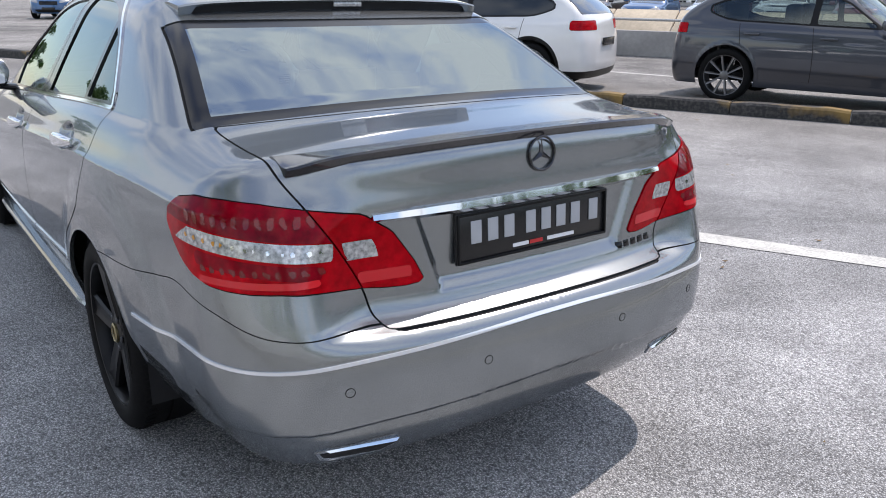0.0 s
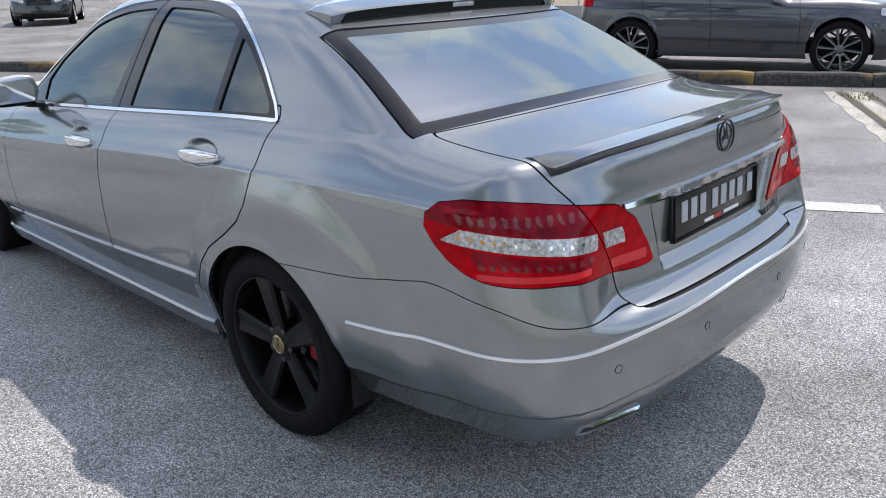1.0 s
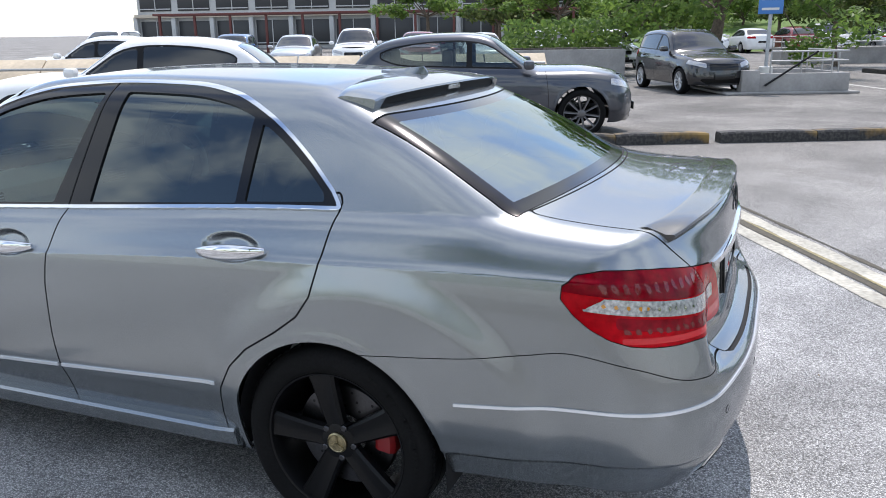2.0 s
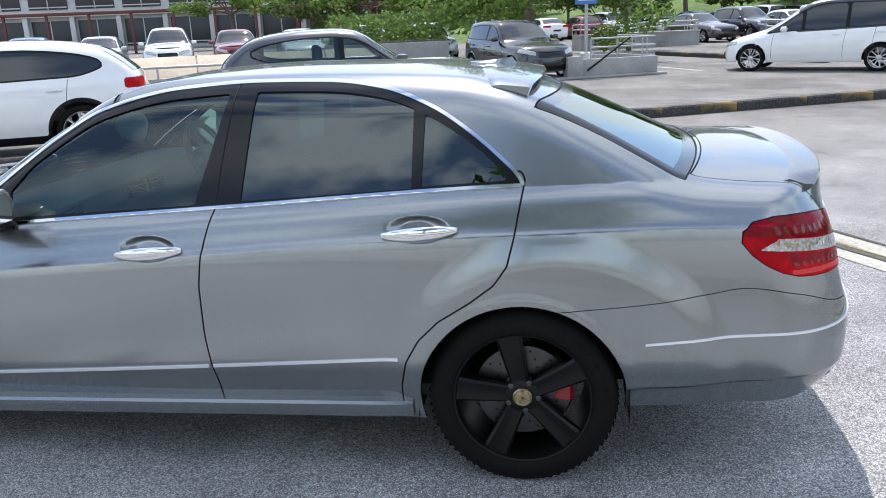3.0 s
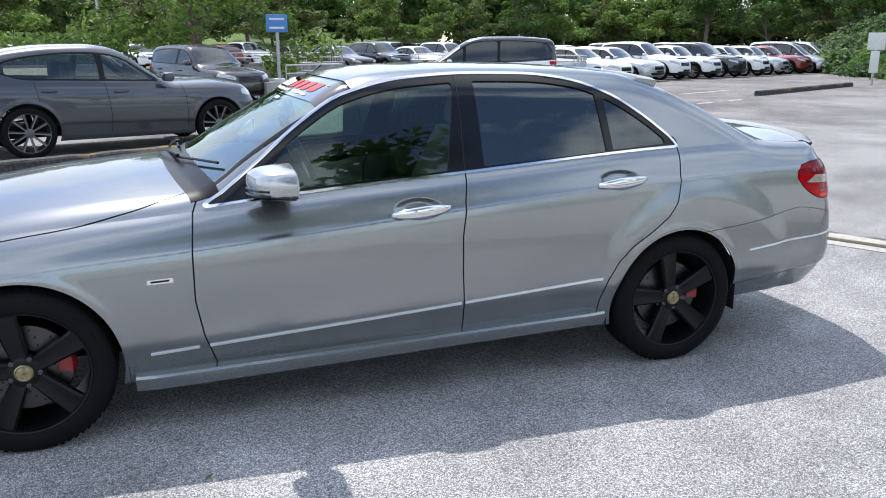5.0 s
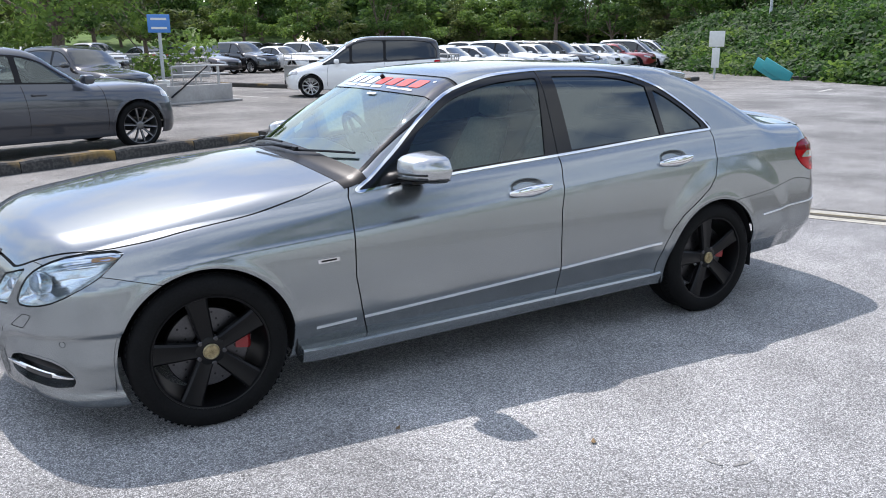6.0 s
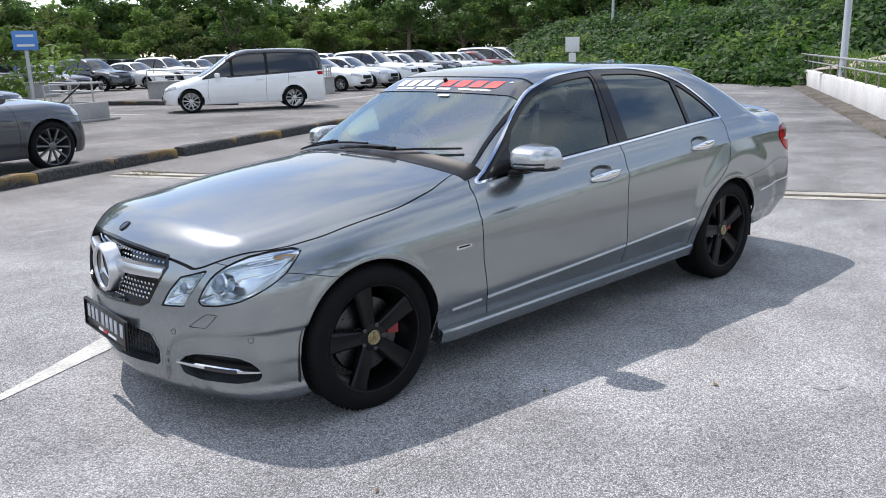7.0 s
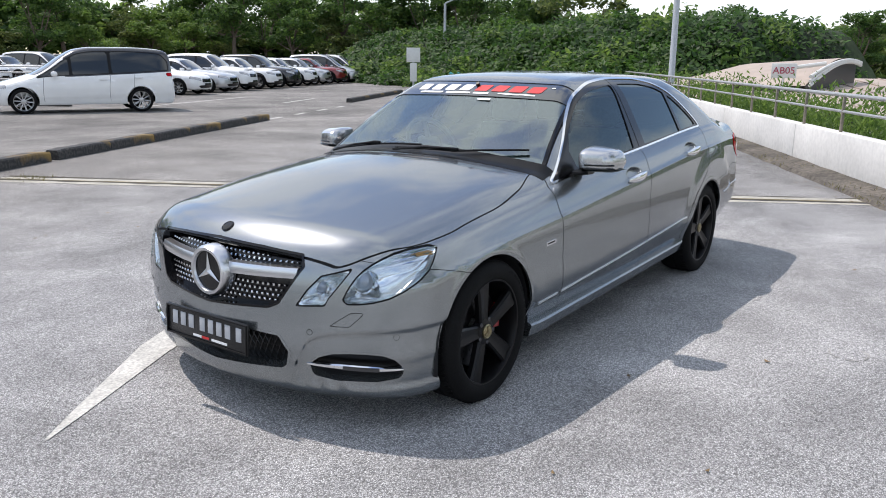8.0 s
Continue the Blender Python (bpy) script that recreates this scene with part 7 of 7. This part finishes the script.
def lamp_post(x, y, h, label):
    p = empty("street_lamp", label, "street lamp", m=Matrix.Translation((x, y, 0)))
    bm = bmesh.new()
    lathe(bm, [(0.075, h), (0.10, 0.5), (0.13, 0.45), (0.14, 0.0)], 12, "Z")
    part("pole", bm, STEEL_POLE, p)
    bm = bmesh.new()
    tube(bm, [(0, 0, h - 0.02), (-0.6, 0.2, h + 0.25), (-1.2, 0.4, h + 0.3)], 0.05)
    part("arm", bm, STEEL_POLE, p)
    bm = bmesh.new()
    box(bm, (-1.4, 0.47, h + 0.30), (0.6, 0.25, 0.10), 0.04)
    part("lamp_head", bm, SIGN_WHITE, p)
    return p


lamp_post(-18.74, -6.30, 9.0, "grey street lamp beside the parapet")
lamp_post(-36.0, -27.4, 4.9, "small grey lamp post by the green bank")
lamp_post(-30.0, -58.0, 9.0, "grey street lamp among the trees")
lamp_post(6.0, -56.0, 9.0, "grey street lamp among the trees")
slide = empty("teal_chute", "teal plastic chute panel leaning by the ramp", "panel", m=Matrix.Translation((-25.6, -19.0, 0)))
for i in range(2):
    bm = bmesh.new()
    box(bm, (0, 0, 0), (0.08, 0.5, 1.5), 0.03)
    part("chute_panel", bm, TEAL, slide, m=Matrix.Translation((0.1 * i, 0.52 * i, 0.40)) @ Matrix.Rotation(radians(65), 4, "X"))

# ---- low roof beyond the parapet, with its sign ----
shed = empty("low_curved_roof", "faded pink metal roof with a curved canopy beyond the parapet", "roof")
bm = bmesh.new()
rows = []
for i in range(33):
    row = []
    for j in range(9):
        x = -14.6 - 12.5 * j / 8
        y0 = 1.95 + (x + 5.22) * 0.591                 # just behind the parapet
        row.append((x, y0 + (13.5 - y0) * i / 32, 0.36 + 0.60 * (j / 8) ** 0.8))
    rows.append(row)
loft(bm, rows, closed=False, caps=False)
part("roof_sheet", bm, ROOF_PINK, shed)
for i in range(24):
    bm = bmesh.new()
    pts = []
    for j in range(9):
        x = -14.6 - 12.5 * j / 8
        y0 = 2.05 + (x + 5.22) * 0.591
        pts.append((x, y0 + (13.5 - y0) * i / 24, 0.375 + 0.60 * (j / 8) ** 0.8))
    tube(bm, pts, 0.018, 5)
    part("roof_seam", bm, ROOF_PINK, shed)
bm = bmesh.new()
rows = []
for i in range(24):
    t = i / 23
    y = -7.6 + 5.0 * t
    rows.append([(-19.6 - 5.0 * j / 12, y + 0.5 * (j / 12), 0.66 + 0.04 * j / 12 + (0.62 + 0.36 * t) * math.sin(math.pi * (0.06 + 0.60 * j / 12)) * min(1, 0.35 + 1.6 * t)) for j in range(13)])
loft(bm, rows, closed=False, caps=False)
part("canopy_sheet", bm, ROOF_PINK, shed)
# dark sheet stands in for the shade inside the open canopy end
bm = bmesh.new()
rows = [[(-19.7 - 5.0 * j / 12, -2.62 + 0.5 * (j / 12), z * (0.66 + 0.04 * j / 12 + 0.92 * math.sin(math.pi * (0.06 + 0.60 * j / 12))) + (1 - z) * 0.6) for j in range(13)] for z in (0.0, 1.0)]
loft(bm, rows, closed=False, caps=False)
part("canopy_end", bm, WINDOW_AND_SHADE, shed)
for k in range(3):
    bm = bmesh.new()
    tube(bm, [(-19.5 - 5.0 * j / 12, -2.45 + 0.5 * (j / 12), 0.70 + 0.30 * k * 0.5 + (0.85 - 0.12 * k) * math.sin(math.pi * (0.06 + 0.60 * j / 12)) * 0.98) for j in range(13)], 0.05)
    part("canopy_truss", bm, SIGN_WHITE, shed)
# dark block fills in the shade below the roof sheet
bm = bmesh.new()
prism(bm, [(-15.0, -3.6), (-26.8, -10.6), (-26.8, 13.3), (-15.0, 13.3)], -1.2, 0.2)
part("roof_soffit", bm, WINDOW_AND_SHADE, shed)
board = empty("board_sign", "white sign with dark red letters AB05", "sign", m=look((-19.2, -3.13, 1.27), (5.75, 2.7, 1.5)) @ Matrix.Rotation(math.pi, 4, "Y"))
bm = bmesh.new()
box(bm, (0, 0, 0), (0.68, 0.42, 0.05), 0.01)
part("sign_board", bm, SIGN_WHITE, board)
txt = bpy.data.curves.new("sign_text", "FONT")
txt.body, txt.size, txt.extrude, txt.align_x, txt.align_y = "AB05", 0.27, 0.006, "CENTER", "CENTER"
txt.materials.append(SIGN_RED)
lettering = new("sign_text", txt)
lettering.parent = board
lettering.matrix_basis = Matrix.Translation((0, 0, 0.032))
bm = bmesh.new()
tube(bm, [(0.3, 0.10, -0.05), (1.1, 0.22, -0.2)], 0.06)
tube(bm, [(0, -0.2, -0.06), (0, -1.2, -0.06)], 0.04)
part("sign_arm", bm, SIGN_WHITE, board)

# ---- greenery ----
trees = [tree(21, 9.5, 3.6, 0.20, 4200, 0.21, LEAF[0], "broad green tree with a ragged crown"),
         tree(22, 7.5, 2.9, 0.15, 3800, 0.19, LEAF[1], "light green young tree with a ragged crown"),
         tree(23, 11.0, 4.2, 0.24, 4800, 0.23, LEAF[0], "tall dark green tree with a ragged crown"),
         tree(24, 6.8, 2.7, 0.14, 3400, 0.18, LEAF[2], "olive green tree with a thin crown")]
rng = random.Random(3)
spots = []
for i in range(30):                                    # belt of trees behind the rows
    t = i / 29
    base = Vector((22, -62, 0)).lerp(Vector((-62, -52, 0)), t)
    spots.append((base.x + rng.uniform(-1.6, 1.6), base.y + rng.uniform(-4, 3), (1, 3, 0, 1, 2, 3, 1)[i % 7], 0.86))
for i in range(26):                                    # a taller belt behind it
    t = i / 25
    base = Vector((16, -76, 0)).lerp(Vector((-74, -58, 0)), t)
    spots.append((base.x + rng.uniform(-2, 2), base.y + rng.uniform(-3, 3), (2, 0, 2, 0, 3)[i % 5], 0.92))
for i in range(16):
    t = i / 15
    base = Vector((-40, -50, 0)).lerp(Vector((-58, -8, 0)), t)
    spots.append((base.x + rng.uniform(-2, 2), base.y + rng.uniform(-2, 2), (2, 0, 2, 3, 0)[i % 5], 0.86 if i < 8 else 0.46))
for i in range(12):
    t = i / 11
    base = Vector((-60, -16, 0)).lerp(Vector((-46, 24, 0)), t)
    spots.append((base.x + rng.uniform(-3, 3), base.y + rng.uniform(-2, 2), (2, 2, 0)[i % 3], 0.5))
# unseen trees, added and sized to tone what the car's side mirrors
for x, y, k, size in ((-30, 20, 0, 1.0), (-23, 19, 2, 0.9), (-15, 20, 0, 0.85), (-9, 21, 3, 0.7), (12, 29, 2, 0.4), (20, 30, 0, 0.4), (28, 26, 2, 0.45), (33, 16, 0, 0.5), (37, 9, 2, 0.6), (42, 2, 0, 0.6), (40, 20, 2, 0.5)):
    spots.append((x, y, k, size))
spots.append((0.8, 11.6, 2, 1.15))                      # the tall tree that the side windows mirror
for x, y, k, size in ((-3.0, -32.5, 3, 0.8), (9.5, -38, 1, 0.9), (14.0, -42, 3, 0.9), (20, -45, 1, 0.9), (3.5, -31.0, 3, 0.75)):
    spots.append((x, y, k, size))
for x, y, k, size in ((-33, -9, 2, 0.42), (-37, -4, 0, 0.50), (-34, 1, 2, 0.44), (-39, 5, 0, 0.5), (-33, 8, 2, 0.45), (-36, -13, 0, 0.38), (-38, -18, 3, 0.95), (-41, -23, 2, 0.82), (-42, -30, 0, 0.8), (-46, -34, 2, 0.75), (-45, -41, 3, 0.9)):
    spots.append((x, y, k, size))
first = set()
for x, y, k, size in spots:
    m = Matrix.Translation((x, y, 0)) @ Matrix.Rotation(rng.uniform(0, 6.28), 4, "Z") @ Matrix.Scale(size * rng.uniform(0.92, 1.08), 4)
    if k in first:
        copy_thing(trees[k], m)
    else:
        trees[k].matrix_basis = m
        first.add(k)
near_tree = tree(31, 7.0, 4.0, 0.22, 9000, 0.12, LEAF[1], "green tree with hanging leafy branches by the stairwell", 2.6)
near_tree.matrix_basis = Matrix.Translation((1.2, -26.3, 0))

# dense wood behind the trees: clumps of foliage along a bent line
rng = random.Random(44)
line = [Vector(p) for p in ((16, -77, 0), (-12, -72, 0), (-42, -66, 0), (-66, -48, 0), (-66, -10, 0), (-50, 28, 0))]
tones = [[], [], []]
for a, b in zip(line, line[1:]):
    for _ in range(int((b - a).length * 8)):
        q = a.lerp(b, rng.random())
        crest = 4.8 + 2.2 * noise.noise(Vector((q.x * 0.11, q.y * 0.11, 1))) + 1.2 * noise.noise(Vector((q.x * 0.4, q.y * 0.4, 5)))
        crest *= 0.62 if q.y > -26 else 1.0
        c = q + Vector((rng.uniform(-2.5, 2.5), rng.uniform(-2.5, 2.5), crest * rng.random() ** 0.7))
        tone = noise.noise(Vector((q.x * 0.16, q.y * 0.16, 11))) + rng.uniform(-0.25, 0.25)
        tones[0 if tone < 0.0 else 1 if tone < 0.3 else 2].append((c, rng.uniform(0.9, 1.9)))
wood = empty("far_wood", "dense dark green wood behind the car park", "wood", kind="stuff")
for k, clumps in enumerate(tones):
    vs, fs = leaf_cloud(rng, clumps, len(clumps) * 60, 0.36, 0.8)
    raw_mesh("foliage", vs, fs, LEAF[k], wood)

# green bank of creepers
bank_a = Vector((-22.3, -8.0, 0))
bd, bn = Vector((-0.40, -0.917, 0)).normalized(), Vector((-0.917, 0.40, 0)).normalized()


def bank_height(s, d):
    h = 3.1 * step(-0.3, 7.0, np.array(d)) + 0.45 * noise.noise(Vector((s * 0.35, d * 0.35, 4))) * min(1.0, max(0.0, d + 0.2))
    h = h * float(step(-0.8, 3.0, np.array(s)))
    return float(h) + 0.55 * max(0.0, noise.noise(Vector((s * 0.9, d * 0.9, 9)))) * min(1.0, d + 0.3)


vs, fs = [], []
ns, nd = 120, 36
for i in range(ns):
    for j in range(nd):
        s, d = -0.8 + 38 * i / (ns - 1), 14 * j / (nd - 1)
        p = bank_a + bd * s + bn * d
        vs.append((p.x, p.y, max(-0.05, bank_height(s, d) - 0.15)))
for i in range(ns - 1):
    for j in range(nd - 1):
        fs.append((i * nd + j, (i + 1) * nd + j, (i + 1) * nd + j + 1, i * nd + j + 1))
raw_mesh("bank_slope", vs, fs, BANK_SHADE, None, "green earth bank, coloured near black for the shade under creepers", "bank", "structure", smooth=True)
rng = random.Random(8)
vs, fs = [], []
for _ in range(46000):
    s, d = rng.uniform(-0.8, 37), abs(rng.gauss(0, 4.0)) if rng.random() < 0.6 else rng.uniform(0, 13)
    if d > 13.5:
        continue
    p = bank_a + bd * s + bn * d
    z = bank_height(s, d) - 0.12 + rng.random() ** 2 * 0.55
    u = Vector((rng.gauss(0, 1), rng.gauss(0, 1), rng.gauss(0, 0.7))).normalized()
    w = u.cross(Vector((0.5, 0.2, 0.85))).normalized()
    sz = rng.uniform(0.09, 0.20)
    k, c = len(vs), Vector((p.x, p.y, z))
    vs += [c - u * sz, c + w * sz * 0.6, c + u * sz, c - w * sz * 0.6]
    fs.append((k, k + 1, k + 2, k + 3))
raw_mesh("creeper_leaves", vs, fs, LEAF[3], None, "dense green creepers covering a bank", "creepers", "stuff")

# shrubs standing out of the bank
for tone in (0, 1, 3):
    clumps = []
    for _ in range(34):
        s, d = rng.uniform(1, 36), abs(rng.gauss(1.0, 4.0))
        q = bank_a + bd * s + bn * min(d, 12.5)
        clumps.append((Vector((q.x, q.y, bank_height(s, min(d, 12.5)) + 0.1)), rng.uniform(0.5, 1.15)))
    vs, fs = leaf_cloud(rng, clumps, 5200, 0.15, 0.9)
    raw_mesh("bank_shrubs", vs, fs, LEAF[tone], None, "leafy shrubs growing out of the bank", "shrubs", "stuff")

# weeds behind the parapet and along its foot
vs, fs = [], []
for i in range(46000):
    s = rng.uniform(-20, 14)
    clump = noise.noise(Vector((s * 0.6, 2, 0)))
    if clump < -0.35 + 0.3 * rng.random():
        continue
    q = W0 + WD * s + WN * rng.uniform(0.35, 1.6)
    h = (0.45 + 0.55 * rng.random() ** 1.5 * (1 + clump)) * rng.random()
    c = Vector((q.x, q.y, 0.04 + (0.33 + h) * rng.random() ** 0.45))
    u = Vector((rng.gauss(0, 0.5), rng.gauss(0, 0.5), rng.uniform(0.3, 1))).normalized()
    w = u.cross(Vector((rng.gauss(0, 1), rng.gauss(0, 1), 0.1))).normalized()
    sz = rng.uniform(0.028, 0.075)
    k = len(vs)
    vs += [c - u * sz, c + w * sz * 0.35, c + u * sz, c - w * sz * 0.35]
    fs.append((k, k + 1, k + 2, k + 3))
soil = [W0 + WD * s0 + WN * d0 + Vector((0, 0, 0.03)) for s0, d0 in ((-22, 0.2), (24, 0.2), (24, 1.9), (-22, 1.9))]
raw_mesh("planting_strip", soil, [(0, 1, 2, 3)], DIRT, None, "bare soil strip behind the parapet", "soil", "structure")
raw_mesh("wild_plants", vs, fs, LEAF[1], None, "wild shrubs growing behind the railing", "shrubs", "stuff")
vs, fs = [], []
for i in range(2600):
    s = rng.uniform(-16, 12)
    if noise.noise(Vector((s * 1.3, 7, 0))) < 0.02:
        continue
    q = W0 + WD * s + WN * rng.uniform(-0.55, -0.02)
    u = Vector((rng.gauss(0, 0.5), rng.gauss(0, 0.5), 1)).normalized()
    w = u.cross(Vector((rng.gauss(0, 1), rng.gauss(0, 1), 0.1))).normalized()
    sz = rng.uniform(0.02, 0.07)
    k, c = len(vs), Vector((q.x, q.y, 0.04))
    vs += [c - w * 0.006, c + w * 0.006, c + u * sz]
    fs.append((k, k + 1, k + 2))
for i in range(150):
    q = Vector((0.75, -7.35, 0)) + Vector((rng.gauss(0, 0.12), rng.gauss(0, 0.10), 0)) + JD * rng.gauss(0, 0.10)
    u = Vector((rng.gauss(0, 0.6), rng.gauss(0, 0.6), 1)).normalized()
    w = u.cross(Vector((rng.gauss(0, 1), rng.gauss(0, 1), 0.1))).normalized()
    k, sz = len(vs), rng.uniform(0.02, 0.06)
    vs += [q - w * 0.005, q + w * 0.005, q + u * sz]
    fs.append((k, k + 1, k + 2))
raw_mesh("gutter_weeds", vs, fs, LEAF[4], None, "dry weeds along the foot of the parapet", "weeds", "stuff")
vs, fs = [], []
for i in range(1500):
    q = Vector((5.8, -24.0, 0)) + KD * rng.uniform(-1.9, 1.9) + ND * rng.uniform(-0.7, 0.7)
    c = Vector((q.x, q.y, 0.95 + 0.9 * rng.random() ** 1.4))
    u = Vector((rng.gauss(0, 1), rng.gauss(0, 1), rng.gauss(0.4, 0.6))).normalized()
    w = u.cross(Vector((0.3, 0.8, 0.4))).normalized()
    k = len(vs)
    vs += [c - u * 0.10, c + w * 0.05, c + u * 0.10, c - w * 0.05]
    fs.append((k, k + 1, k + 2, k + 3))
raw_mesh("planter_shrub", vs, fs, LEAF[1], None, "leafy shrub in a concrete planter", "shrub", "stuff")
# lawn behind the far rows
raw_mesh("lawn_slope", [(-20, -56, 0.0), (18, -50, 0.0), (20, -66, 2.6), (-22, -70, 2.6)], [(0, 1, 2, 3)], GRASS, None, "mown lawn slope behind the parked rows", "lawn", "structure")

# ---- buildings far behind ----


def block(x, y, ang, w, d, floors, label, shop):
    b = empty("building", label, "building", m=Matrix.Translation((x, y, 0)) @ Matrix.Rotation(radians(ang), 4, "Z"))
    bm = bmesh.new()
    box(bm, (0, -d / 2, floors * 1.7), (w, d, floors * 3.4), 0.05)
    part("wall", bm, FACADE, b)
    bm = bmesh.new()
    box(bm, (0, -d / 2, floors * 3.4 + 0.2), (w + 0.8, d + 0.8, 0.4), 0.05)
    part("roof", bm, FACADE, b)
    n = int(w / 4)
    for f in range(floors):
        bm = bmesh.new()
        box(bm, (0, 0.35, f * 3.4 + 3.25), (w, 0.7, 0.35), 0.02)
        part("floor_band", bm, shop[f % len(shop)], b)
        for i in range(n):
            bm = bmesh.new()
            box(bm, (-w / 2 + w * (i + 0.5) / n, 0.04, f * 3.4 + 1.55), (w / n * 0.82, 0.12, 2.4), 0.02)
            win = part("window", bm, WINDOW_AND_SHADE, b)
            bm = bmesh.new()
            box(bm, (-w / 2 + w * (i + 0.5) / n, 0.12, f * 3.4 + 1.55), (0.08, 0.06, 2.4))
            box(bm, (-w / 2 + w * (i + 0.5) / n, 0.12, f * 3.4 + 0.55), (w / n * 0.8, 0.06, 0.1))
            part("window_frame", bm, FACADE, win)
    for i in range(n + 1):
        bm = bmesh.new()
        box(bm, (-w / 2 + w * i / n, 0.35, 1.6), (0.45, 0.45, 3.2), 0.03)
        part("column", bm, FACADE, b)
    return b


block(38, -68, 12, 46, 12, 3, "pale building with dark openings and coloured shop bands", (AWNING_BEIGE, GREEN_BAND, FACADE))
block(2, -84, 4, 30, 12, 3, "white building with dark openings behind trees", (FACADE, AWNING, FACADE))
canopy = empty("covered_walkway", "dark maroon covered walkway before the shops", "walkway", m=Matrix.Translation((30, -55, 0)) @ Matrix.Rotation(radians(14), 4, "Z"))
bm = bmesh.new()
box(bm, (0, 0, 3.0), (34, 3.0, 0.18), 0.03)
part("walkway_roof", bm, AWNING, canopy)
for i in range(12):
    bm = bmesh.new()
    box(bm, (-16.5 + 3 * i, 1.3, 1.5), (0.18, 0.18, 3.0), 0.01)
    part("walkway_post", bm, AWNING, canopy)
